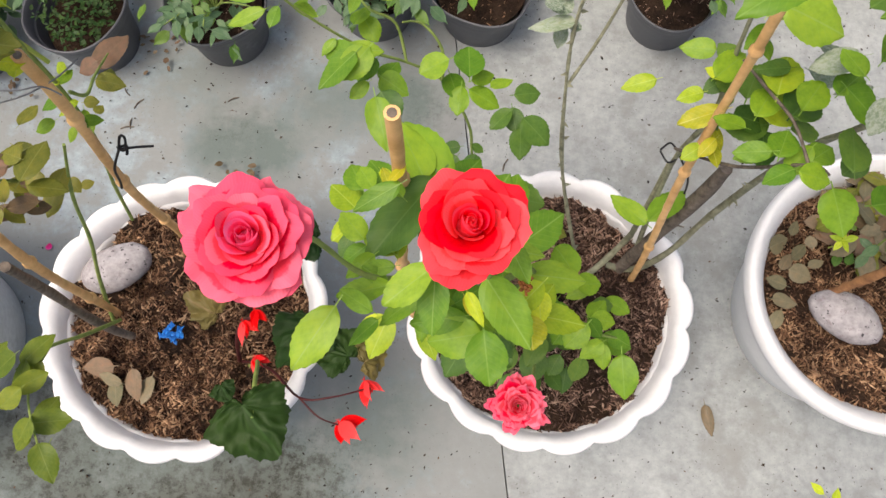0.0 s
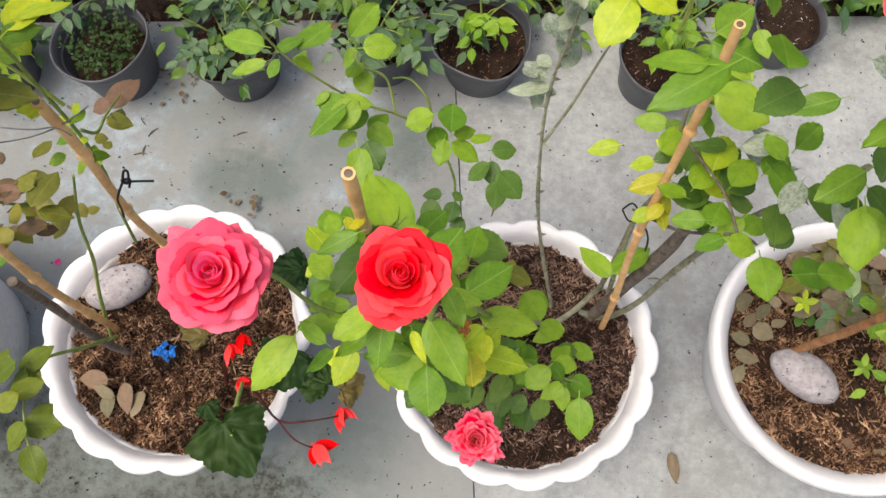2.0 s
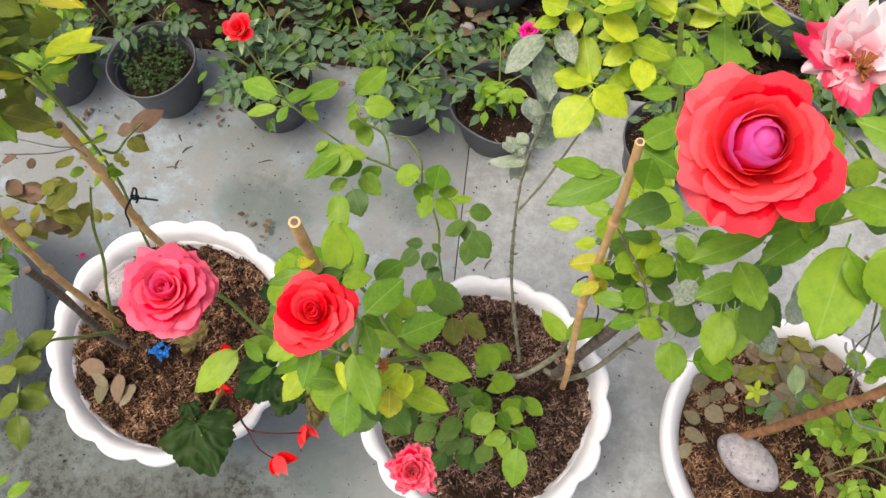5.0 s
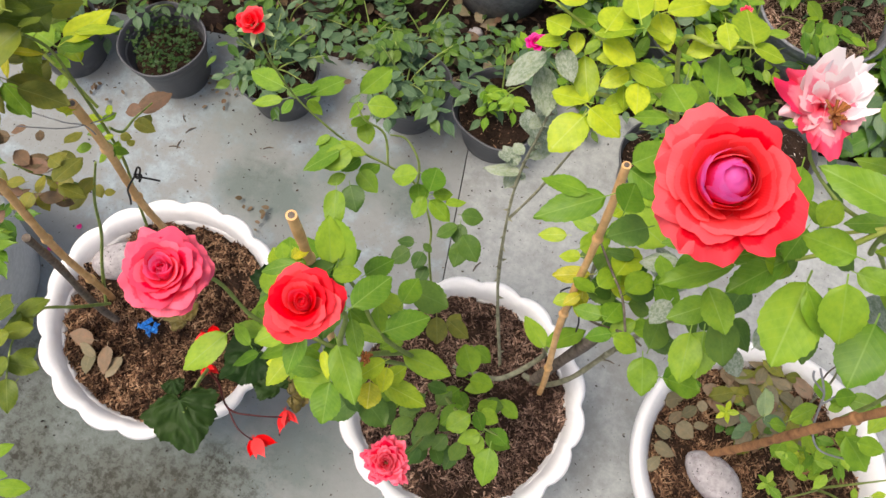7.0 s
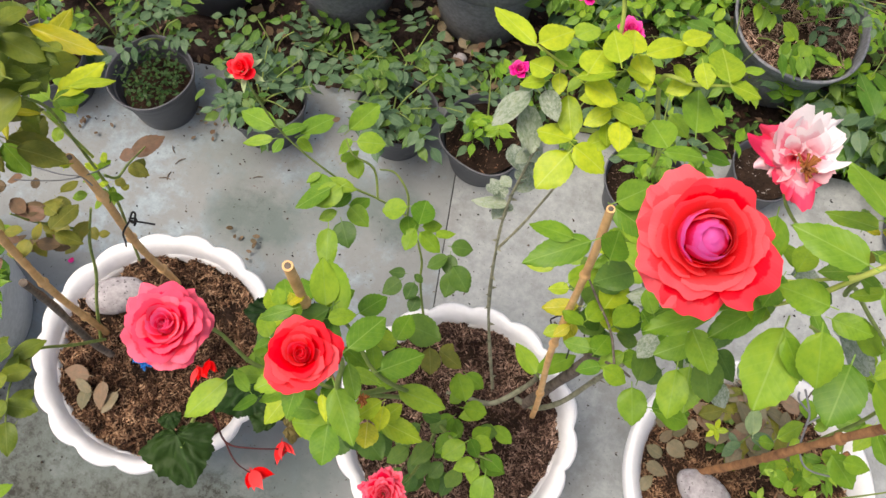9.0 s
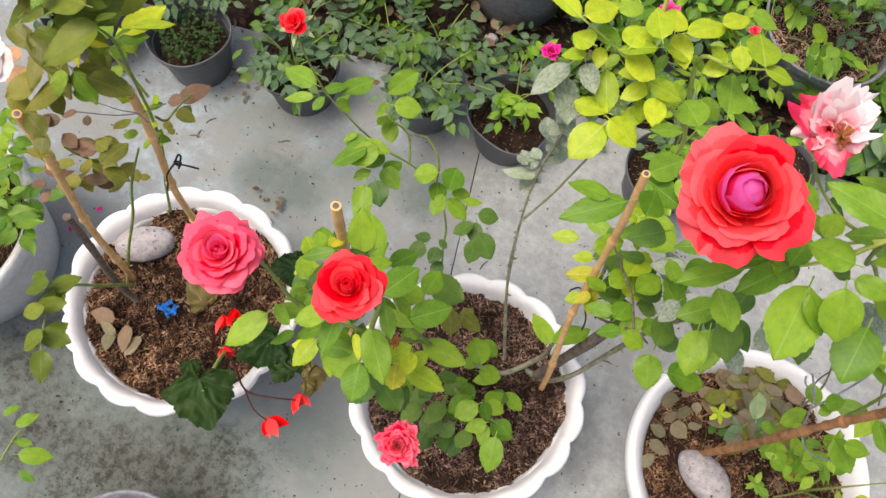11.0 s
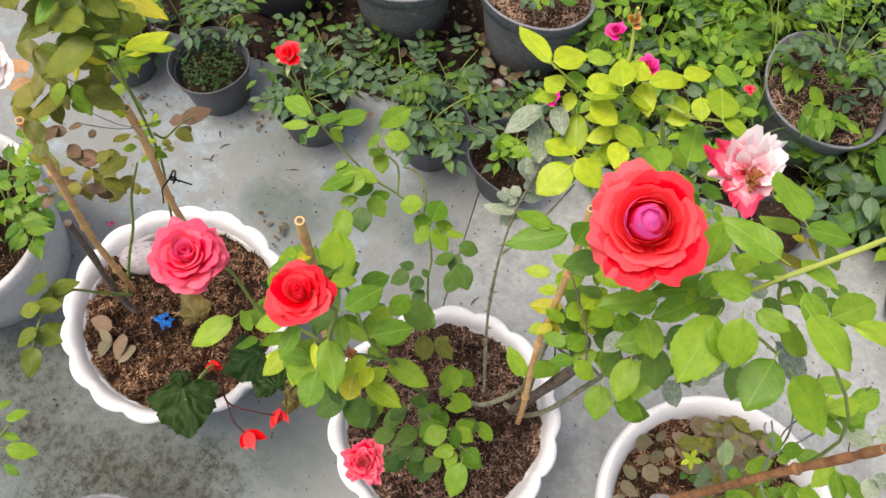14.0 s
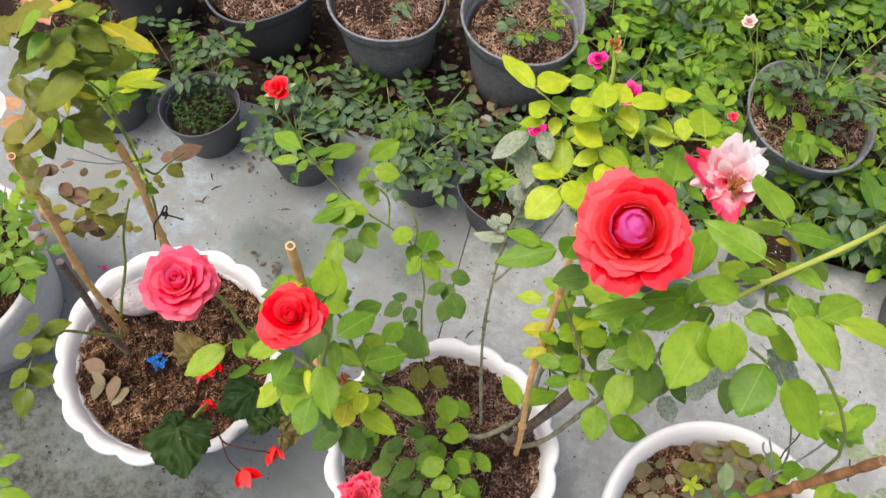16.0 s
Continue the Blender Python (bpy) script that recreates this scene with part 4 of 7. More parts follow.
stem(rose_bush, STEM_GREEN, [(0.427, 0.529, 0.552), (0.447, 0.569, 0.472), (0.450, 0.640, 0.350), (0.440, 0.700, 0.200)], [0.002, 0.0025, 0.003, 0.004])
stem(rose_bush, STEM_GREEN, [(0.420, 0.700, 0.500), (0.415, 0.654, 0.720), (0.381, 0.637, 0.860), (0.342, 0.663, 0.900), (0.299, 0.679, 0.880)], [0.004, 0.003, 0.0028, 0.002, 0.0016])
stem(rose_bush, STEM_GREEN, [(0.420, 0.700, 0.300), (0.471, 0.656, 0.450), (0.503, 0.645, 0.460), (0.559, 0.649, 0.420)], [0.004, 0.003, 0.0025, 0.0015])
stem(rose_bush, STEM_GREY, [(0.435, 0.746, 0.260), (0.481, 0.755, 0.250), (0.525, 0.767, 0.250), (0.571, 0.819, 0.300), (0.572, 0.825, 0.380), (0.572, 0.860, 0.550)], [0.003, 0.004, 0.005, 0.005, 0.004, 0.003])
leaves(rose_bush, "green", [(0.305, 0.675, 0.900, 0.271, 0.730, 0.889, 0.50), (0.320, 0.658, 0.930, 0.345, 0.676, 0.924, 0.60), (0.296, 0.692, 0.850, 0.314, 0.719, 0.844, 0.60), (0.323, 0.704, 0.800, 0.343, 0.741, 0.793, 0.70), (0.300, 0.578, 0.950, 0.260, 0.564, 0.943, 0.45), (0.320, 0.578, 0.930, 0.292, 0.551, 0.923, 0.42), (0.356, 0.571, 0.910, 0.313, 0.558, 0.902, 0.50), (0.372, 0.648, 0.800, 0.350, 0.680, 0.793, 0.60), (0.274, 0.646, 0.950, 0.259, 0.663, 0.946, 0.70), (0.281, 0.602, 0.930, 0.262, 0.581, 0.925, 0.50)], 0.45)
leaves(rose_bush, "green", [(0.322, 0.580, 0.900, 0.346, 0.581, 0.896, 0.50)], 0.45)
leaves(rose_bush, "light", [(0.352, 0.639, 0.920, 0.372, 0.691, 0.910, 0.60), (0.387, 0.640, 0.870, 0.424, 0.680, 0.860, 0.60), (0.373, 0.614, 1.000, 0.395, 0.586, 0.993, 0.47), (0.365, 0.593, 0.960, 0.406, 0.549, 0.949, 0.50), (0.267, 0.554, 0.970, 0.243, 0.505, 0.960, 0.50), (0.401, 0.645, 0.750, 0.466, 0.652, 0.738, 0.50), (0.296, 0.644, 0.980, 0.265, 0.621, 0.973, 0.40), (0.381, 0.634, 0.800, 0.401, 0.652, 0.795, 0.70)], 0.45)
leaves(rose_bush, "green", [(0.370, 0.560, 0.930, 0.381, 0.520, 0.922, 0.75), (0.343, 0.582, 0.880, 0.365, 0.602, 0.875, 0.60), (0.381, 0.574, 0.850, 0.382, 0.615, 0.843, 0.50), (0.325, 0.658, 0.800, 0.364, 0.647, 0.792, 0.60)], 0.45)
leaves(rose_bush, "lime", [(0.281, 0.581, 0.760, 0.269, 0.538, 0.752, 0.62), (0.409, 0.604, 0.920, 0.391, 0.580, 0.915, 0.70), (0.410, 0.591, 0.860, 0.424, 0.619, 0.854, 0.62), (0.354, 0.582, 0.950, 0.370, 0.559, 0.945, 0.35), (0.406, 0.594, 0.830, 0.460, 0.594, 0.820, 0.50), (0.328, 0.560, 0.850, 0.346, 0.552, 0.846, 0.50), (0.276, 0.662, 0.950, 0.288, 0.653, 0.947, 0.60)], 0.45)
leaves(rose_bush, "yellow", [(0.402, 0.581, 0.900, 0.411, 0.555, 0.895, 0.95), (0.352, 0.584, 0.920, 0.365, 0.569, 0.916, 0.50), (0.287, 0.647, 0.970, 0.296, 0.664, 0.967, 0.40)], 0.45)
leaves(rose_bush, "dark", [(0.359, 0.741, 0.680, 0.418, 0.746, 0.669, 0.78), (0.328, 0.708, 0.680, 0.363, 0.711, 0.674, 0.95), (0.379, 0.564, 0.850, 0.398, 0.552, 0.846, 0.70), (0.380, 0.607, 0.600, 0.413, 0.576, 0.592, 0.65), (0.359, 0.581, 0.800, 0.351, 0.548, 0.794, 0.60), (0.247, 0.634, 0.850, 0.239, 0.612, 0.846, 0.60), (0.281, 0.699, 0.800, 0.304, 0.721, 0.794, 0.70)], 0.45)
leaves(rose_bush, "olive", [(0.400, 0.745, 0.580, 0.418, 0.710, 0.573, 0.80), (0.421, 0.746, 0.580, 0.456, 0.738, 0.573, 0.70), (0.391, 0.703, 0.700, 0.382, 0.677, 0.695, 0.70)], 0.45)
leaves(rose_bush, "green", [(0.459, 0.770, 0.380, 0.497, 0.761, 0.373, 0.72), (0.504, 0.649, 0.500, 0.480, 0.614, 0.492, 0.78), (0.514, 0.666, 0.450, 0.549, 0.665, 0.444, 0.75), (0.529, 0.632, 0.480, 0.503, 0.606, 0.473, 0.65), (0.538, 0.647, 0.400, 0.585, 0.643, 0.391, 0.72), (0.551, 0.618, 0.500, 0.563, 0.562, 0.490, 0.66), (0.466, 0.735, 0.400, 0.454, 0.710, 0.395, 0.80), (0.507, 0.710, 0.450, 0.478, 0.687, 0.443, 0.60), (0.536, 0.704, 0.400, 0.576, 0.692, 0.392, 0.60), (0.469, 0.689, 0.420, 0.449, 0.653, 0.413, 0.70)], 0.45)
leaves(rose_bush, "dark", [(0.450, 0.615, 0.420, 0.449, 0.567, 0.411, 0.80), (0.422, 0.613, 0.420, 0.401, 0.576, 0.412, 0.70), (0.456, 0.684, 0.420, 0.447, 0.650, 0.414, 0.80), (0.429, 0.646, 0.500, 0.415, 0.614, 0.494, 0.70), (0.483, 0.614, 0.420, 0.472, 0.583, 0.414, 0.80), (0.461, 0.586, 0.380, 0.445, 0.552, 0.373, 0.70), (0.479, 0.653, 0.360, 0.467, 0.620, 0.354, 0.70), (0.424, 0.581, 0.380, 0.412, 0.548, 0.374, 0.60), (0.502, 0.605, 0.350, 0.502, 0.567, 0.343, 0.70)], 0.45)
leaves(rose_bush, "green", [(0.323, 0.671, 0.900, 0.275, 0.731, 0.887, 0.50), (0.250, 0.671, 0.860, 0.234, 0.695, 0.855, 0.85), (0.266, 0.619, 0.900, 0.241, 0.641, 0.894, 0.62), (0.293, 0.554, 0.970, 0.265, 0.566, 0.965, 0.46), (0.379, 0.692, 0.800, 0.381, 0.732, 0.793, 0.70), (0.300, 0.592, 0.950, 0.276, 0.586, 0.946, 0.50), (0.270, 0.684, 0.840, 0.246, 0.709, 0.834, 0.70)], 0.45)
leaves(rose_bush, "light", [(0.331, 0.586, 1.000, 0.300, 0.556, 0.992, 0.55), (0.276, 0.588, 0.950, 0.298, 0.578, 0.945, 0.50)], 0.45)
leaves(rose_bush, "dark", [(0.317, 0.669, 0.930, 0.271, 0.602, 0.915, 0.50), (0.361, 0.591, 0.660, 0.339, 0.541, 0.650, 0.70), (0.294, 0.681, 0.860, 0.275, 0.659, 0.855, 0.60)], 0.45)
leaves(rose_bush, "lime", [(0.244, 0.659, 0.840, 0.216, 0.680, 0.834, 0.75), (0.319, 0.566, 0.850, 0.336, 0.539, 0.844, 0.50), (0.293, 0.611, 0.900, 0.261, 0.629, 0.894, 0.50)], 0.45)
leaves(rose_bush, "green", [(0.480, 0.706, 0.506, 0.450, 0.744, 0.500, 0.80), (0.480, 0.697, 0.494, 0.518, 0.708, 0.480, 0.75), (0.488, 0.660, 0.460, 0.468, 0.620, 0.460, 0.75), (0.509, 0.662, 0.460, 0.533, 0.641, 0.450, 0.70), (0.545, 0.652, 0.426, 0.577, 0.640, 0.420, 0.80), (0.389, 0.590, 0.560, 0.398, 0.623, 0.550, 0.70), (0.399, 0.626, 0.606, 0.379, 0.595, 0.600, 0.60)])
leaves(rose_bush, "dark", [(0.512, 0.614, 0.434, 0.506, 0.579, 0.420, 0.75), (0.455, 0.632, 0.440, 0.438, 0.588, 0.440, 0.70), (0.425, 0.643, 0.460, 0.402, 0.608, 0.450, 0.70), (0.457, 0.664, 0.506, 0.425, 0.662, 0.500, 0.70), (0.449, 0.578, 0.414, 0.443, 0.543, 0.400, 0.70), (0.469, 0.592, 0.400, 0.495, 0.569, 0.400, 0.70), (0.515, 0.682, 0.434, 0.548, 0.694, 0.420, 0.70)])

# thorny bare cane at the back of the planter
bare_rose = bush("rose_cane", 0.51, 0.79, "bare thorny rose cane with mildewed leaves at its top")
stem(bare_rose, STEM_GREY, [(0.516, 0.790, 0.200), (0.453, 0.879, 0.400), (0.429, 0.934, 0.560), (0.423, 0.973, 0.660), (0.432, 0.991, 0.760), (0.437, 1.007, 0.830)], [0.0032, 0.0029, 0.0027, 0.0025, 0.0021, 0.0015], wobble=0.3)
thorns(bare_rose, STEM_GREY, [(0.516, 0.790, 0.200), (0.453, 0.879, 0.400), (0.429, 0.934, 0.560), (0.423, 0.973, 0.660), (0.432, 0.991, 0.760), (0.437, 1.007, 0.830)])
stem(bare_rose, STEM_GREY, [(0.429, 0.938, 0.560), (0.453, 0.970, 0.620), (0.473, 1.000, 0.690), (0.488, 1.017, 0.760)], [0.0022, 0.002, 0.0017, 0.0013])
leaves(bare_rose, "grey", [(0.423, 0.973, 0.660, 0.368, 0.964, 0.650, 0.40), (0.416, 0.979, 0.670, 0.382, 1.003, 0.663, 0.60), (0.418, 0.993, 0.680, 0.397, 1.006, 0.676, 0.70), (0.429, 0.982, 0.700, 0.451, 1.028, 0.692, 0.50), (0.429, 0.992, 0.740, 0.398, 1.036, 0.731, 0.60), (0.410, 0.993, 0.620, 0.409, 0.961, 0.614, 0.60), (0.425, 1.010, 0.680, 0.441, 1.000, 0.676, 0.80), (0.433, 0.993, 0.780, 0.438, 1.034, 0.773, 0.60), (0.404, 0.974, 0.680, 0.383, 0.987, 0.676, 0.70), (0.439, 0.993, 0.720, 0.417, 1.011, 0.715, 0.80)])
leaves(bare_rose, "grey", [(0.432, 0.976, 0.640, 0.412, 0.985, 0.636, 0.60)])

# dark leaning rose trunk and its leafy branches
leaning_rose = bush("rose_bush", 0.57, 0.80, "leaning rose bush with round leaves in a white planter")
stem(leaning_rose, STEM_DARK, [(0.572, 0.782, 0.200), (0.591, 0.805, 0.300), (0.626, 0.838, 0.500), (0.635, 0.853, 0.580)], [0.011, 0.0105, 0.0095, 0.008], "trunk")
stem(leaning_rose, STEM_GREY, [(0.557, 0.793, 0.240), (0.598, 0.790, 0.250), (0.633, 0.805, 0.330), (0.659, 0.835, 0.450), (0.679, 0.841, 0.680), (0.687, 0.819, 0.820), (0.683, 0.790, 0.980)], [0.005, 0.0055, 0.005, 0.0048, 0.004, 0.0035, 0.003])
thorns(leaning_rose, STEM_GREY, [(0.659, 0.835, 0.450), (0.679, 0.841, 0.680), (0.687, 0.819, 0.820), (0.683, 0.790, 0.980)])
stem(leaning_rose, STEM_GREY, [(0.590, 0.810, 0.300), (0.569, 0.849, 0.580), (0.573, 0.848, 0.720), (0.561, 0.861, 0.820), (0.554, 0.874, 0.900)], [0.004, 0.0032, 0.003, 0.0025, 0.0018])
stem(leaning_rose, STEM_DARK, [(0.553, 0.835, 0.660), (0.590, 0.784, 0.760), (0.626, 0.759, 0.850), (0.648, 0.757, 0.840)], [0.0018, 0.0018, 0.0016, 0.0012])
stem(leaning_rose, STEM_DARK, [(0.626, 0.759, 0.850), (0.607, 0.792, 0.860), (0.583, 0.818, 0.860), (0.559, 0.844, 0.860)], [0.0016, 0.0016, 0.0016, 0.0012])
leaves(leaning_rose, "lime", [(0.522, 0.911, 0.670, 0.484, 0.897, 0.663, 0.52), (0.548, 0.848, 0.780, 0.523, 0.839, 0.775, 0.66), (0.560, 0.805, 0.750, 0.541, 0.789, 0.745, 0.70), (0.591, 0.814, 0.860, 0.601, 0.860, 0.852, 0.75), (0.557, 0.852, 0.920, 0.573, 0.882, 0.914, 0.50), (0.567, 0.856, 0.800, 0.543, 0.867, 0.795, 0.60)], 0.30)
leaves(leaning_rose, "yellow", [(0.567, 0.828, 0.790, 0.525, 0.810, 0.782, 0.50), (0.567, 0.806, 0.770, 0.553, 0.786, 0.765, 0.60)], 0.30)
leaves(leaning_rose, "green", [(0.542, 0.834, 0.840, 0.572, 0.869, 0.832, 0.60), (0.595, 0.767, 0.850, 0.562, 0.763, 0.844, 0.58), (0.565, 0.796, 0.500, 0.612, 0.855, 0.487, 0.46), (0.611, 0.750, 0.860, 0.586, 0.735, 0.855, 0.66), (0.614, 0.748, 0.860, 0.645, 0.745, 0.855, 0.76), (0.656, 0.749, 0.830, 0.673, 0.709, 0.822, 0.78), (0.681, 0.731, 0.850, 0.726, 0.747, 0.842, 0.72), (0.636, 0.772, 0.830, 0.657, 0.792, 0.825, 0.90), (0.600, 0.762, 0.850, 0.609, 0.793, 0.845, 0.85), (0.551, 0.884, 0.800, 0.516, 0.885, 0.794, 0.60)], 0.30)
leaves(leaning_rose, "green", [(0.580, 0.881, 0.860, 0.562, 0.858, 0.854, 0.60)], 0.30)
leaves(leaning_rose, "dark", [(0.571, 0.817, 0.840, 0.583, 0.858, 0.833, 0.85), (0.607, 0.815, 0.800, 0.569, 0.808, 0.793, 0.82), (0.611, 0.806, 0.840, 0.636, 0.840, 0.833, 0.92), (0.619, 0.803, 0.820, 0.648, 0.807, 0.815, 0.85), (0.679, 0.780, 0.840, 0.662, 0.761, 0.835, 0.95), (0.558, 0.840, 0.760, 0.573, 0.822, 0.756, 0.60), (0.577, 0.845, 0.800, 0.554, 0.853, 0.796, 0.70), (0.567, 0.863, 0.820, 0.548, 0.884, 0.815, 0.70), (0.605, 0.834, 0.840, 0.623, 0.857, 0.835, 0.70), (0.679, 0.765, 0.950, 0.686, 0.783, 0.947, 0.60)], 0.30)
leaves(leaning_rose, "grey", [(0.645, 0.841, 0.900, 0.605, 0.828, 0.892, 0.52), (0.664, 0.825, 0.880, 0.633, 0.818, 0.874, 0.30), (0.682, 0.787, 0.920, 0.706, 0.752, 0.912, 0.40)], 0.30)
leaves(leaning_rose, "light", [(0.670, 0.743, 1.010, 0.680, 0.701, 1.002, 0.72), (0.668, 0.771, 1.010, 0.637, 0.742, 1.002, 0.62), (0.565, 0.858, 0.930, 0.623, 0.847, 0.919, 0.72), (0.640, 0.822, 1.020, 0.604, 0.807, 1.012, 0.50), (0.552, 0.898, 0.960, 0.586, 0.941, 0.951, 0.62), (0.564, 0.893, 0.940, 0.598, 0.876, 0.933, 0.60), (0.587, 0.909, 0.960, 0.601, 0.886, 0.955, 0.60)], 0.30)
leaves(leaning_rose, "green", [(0.578, 0.797, 0.850, 0.594, 0.832, 0.844, 0.70), (0.605, 0.793, 0.880, 0.625, 0.829, 0.873, 0.70), (0.607, 0.782, 0.820, 0.572, 0.772, 0.813, 0.60), (0.632, 0.781, 0.840, 0.611, 0.753, 0.833, 0.60), (0.632, 0.810, 0.900, 0.668, 0.785, 0.892, 0.70), (0.635, 0.808, 0.950, 0.658, 0.841, 0.943, 0.60)], 0.30)
leaves(leaning_rose, "dark", [(0.667, 0.798, 0.900, 0.708, 0.777, 0.892, 0.70), (0.711, 0.801, 0.920, 0.741, 0.778, 0.913, 0.70), (0.601, 0.843, 0.860, 0.571, 0.840, 0.855, 0.60), (0.651, 0.746, 0.880, 0.654, 0.792, 0.872, 0.70)], 0.30)
leaves(leaning_rose, "grey", [(0.752, 0.831, 0.950, 0.781, 0.798, 0.942, 0.60), (0.620, 0.849, 0.850, 0.653, 0.844, 0.844, 0.60), (0.692, 0.908, 0.950, 0.733, 0.902, 0.943, 0.60)], 0.30)

# arching branch with a small red rose behind the planters
arching_rose = bush("rose_branch", 0.34, 0.86, "arching rose branch ending in a small red bloom", "rose bush")
bloom(arching_rose, (0.068, 0.907, 0.891), (-0.1, -0.25, 1), 0.02, (RED, RED), 15, "half-open small red rose with pale sepals", 0.06, 0, 1.3, sepal=1.35)
stem(arching_rose, STEM_GREEN, [(0.068, 0.907, 0.871), (0.079, 0.903, 0.830), (0.100, 0.906, 0.740), (0.145, 0.910, 0.670), (0.186, 0.921, 0.610), (0.222, 0.934, 0.570), (0.265, 0.949, 0.500), (0.308, 0.912, 0.450), (0.318, 0.886, 0.400), (0.332, 0.864, 0.300), (0.360, 0.830, 0.200)], [0.0012, 0.0014, 0.0015, 0.0016, 0.0018, 0.002, 0.002, 0.0021, 0.0022, 0.0024, 0.003])
stem(arching_rose, STEM_GREEN, [(0.222, 0.934, 0.570), (0.207, 0.959, 0.620), (0.179, 0.951, 0.660), (0.163, 0.962, 0.680)], [0.002, 0.002, 0.0016, 0.0012])
stem(arching_rose, STEM_GREEN, [(0.265, 0.949, 0.500), (0.263, 0.961, 0.570), (0.236, 0.975, 0.600), (0.215, 0.962, 0.620)], [0.0025, 0.002, 0.0018, 0.0012])
leaves(arching_rose, "light", [(0.067, 0.924, 0.710, 0.002, 0.933, 0.699, 0.50), (0.072, 0.910, 0.700, 0.029, 0.888, 0.692, 0.36), (0.086, 0.916, 0.700, 0.079, 0.891, 0.695, 0.72), (0.087, 0.915, 0.720, 0.111, 0.948, 0.713, 0.50), (0.109, 0.928, 0.710, 0.136, 0.984, 0.699, 0.55), (0.097, 0.932, 0.680, 0.126, 0.925, 0.674, 0.62), (0.154, 0.986, 0.660, 0.173, 1.055, 0.648, 0.50), (0.179, 0.965, 0.680, 0.219, 0.984, 0.672, 0.76), (0.164, 0.974, 0.660, 0.155, 0.945, 0.654, 0.60), (0.153, 0.897, 0.680, 0.139, 0.876, 0.675, 0.50)], 0.08)
leaves(arching_rose, "light", [(0.184, 0.874, 0.700, 0.146, 0.830, 0.690, 0.60), (0.159, 0.894, 0.660, 0.206, 0.907, 0.651, 0.50)], 0.08)
leaves(arching_rose, "green", [(0.161, 0.973, 0.600, 0.184, 0.945, 0.593, 0.78), (0.198, 0.884, 0.700, 0.171, 0.843, 0.691, 0.70), (0.195, 0.904, 0.630, 0.176, 0.874, 0.623, 0.60), (0.201, 0.887, 0.620, 0.239, 0.871, 0.612, 0.72), (0.197, 0.859, 0.660, 0.178, 0.837, 0.655, 0.60), (0.226, 0.800, 0.760, 0.247, 0.747, 0.749, 0.50), (0.279, 0.927, 0.610, 0.244, 0.907, 0.603, 0.88), (0.308, 0.907, 0.610, 0.300, 0.954, 0.602, 0.82), (0.297, 0.913, 0.570, 0.297, 0.875, 0.563, 0.72), (0.309, 0.917, 0.580, 0.337, 0.934, 0.574, 0.62)], 0.08)
leaves(arching_rose, "green", [(0.307, 0.910, 0.570, 0.350, 0.896, 0.562, 0.62), (0.334, 0.912, 0.580, 0.361, 0.932, 0.574, 0.50), (0.156, 0.949, 0.620, 0.168, 0.983, 0.614, 0.60)], 0.08)
leaves(arching_rose, "dark", [(0.216, 0.841, 0.680, 0.241, 0.811, 0.672, 0.88), (0.365, 0.902, 0.590, 0.398, 0.914, 0.584, 0.78), (0.365, 0.891, 0.570, 0.341, 0.864, 0.563, 0.72), (0.380, 0.874, 0.590, 0.418, 0.848, 0.581, 0.76), (0.305, 0.858, 0.500, 0.277, 0.851, 0.495, 0.66), (0.303, 0.844, 0.500, 0.283, 0.813, 0.493, 0.80), (0.326, 0.847, 0.510, 0.325, 0.817, 0.504, 0.82), (0.319, 0.863, 0.500, 0.337, 0.857, 0.496, 0.70), (0.338, 0.837, 0.480, 0.335, 0.808, 0.474, 0.80)], 0.08)
leaves(arching_rose, "brown", [(0.138, 0.972, 0.700, 0.145, 0.983, 0.698, 0.60)], 0.08)

# bronze-leaved rose bush and stakes in the planter with the begonia
bronze_rose = bush("rose_bush", -0.13, 0.66, "rose bush with bronze and olive leaves tied to stakes")
stem(bronze_rose, STEM_GREEN, [(-0.220, 0.566, 0.220), (-0.167, 0.610, 0.420), (-0.129, 0.642, 0.550), (-0.094, 0.663, 0.680), (-0.051, 0.686, 0.800)], [0.003, 0.003, 0.0026, 0.0022, 0.0015])
stem(bronze_rose, STEM_GREEN, [(-0.177, 0.568, 0.300), (-0.165, 0.532, 0.420), (-0.168, 0.505, 0.500), (-0.161, 0.476, 0.550)], [0.003, 0.0028, 0.0024, 0.0016])
stem(bronze_rose, STEM_GREEN, [(-0.200, 0.727, 0.300), (-0.145, 0.731, 0.500), (-0.074, 0.724, 0.700), (-0.032, 0.717, 0.850), (-0.021, 0.718, 0.950), (0.000, 0.712, 1.050), (0.023, 0.692, 1.120)], [0.0026, 0.0024, 0.0022, 0.002, 0.0018, 0.0015, 0.0013])
stem(bronze_rose, STEM_BRIGHT, [(-0.013, 0.718, 0.920), (-0.037, 0.723, 0.970), (-0.061, 0.727, 1.000), (-0.075, 0.730, 1.030)], [0.002, 0.002, 0.0018, 0.0015])
stem(bronze_rose, STEM_GREEN, [(-0.030, 0.721, 0.850), (-0.032, 0.732, 0.820), (-0.041, 0.760, 0.800), (-0.057, 0.802, 0.760)], [0.002, 0.0018, 0.0016, 0.001])
stem(bronze_rose, STEM_GREEN, [(-0.093, 0.672, 0.700), (-0.094, 0.659, 0.750), (-0.104, 0.641, 0.800), (-0.106, 0.630, 0.850)], [0.002, 0.0018, 0.0016, 0.001])
stem(bronze_rose, STEM_DARK, [(-0.127, 0.572, 0.710), (-0.176, 0.571, 0.520), (-0.194, 0.554, 0.310), (-0.157, 0.548, 0.200)], [0.006, 0.0063, 0.0066, 0.007], "cut_branch")
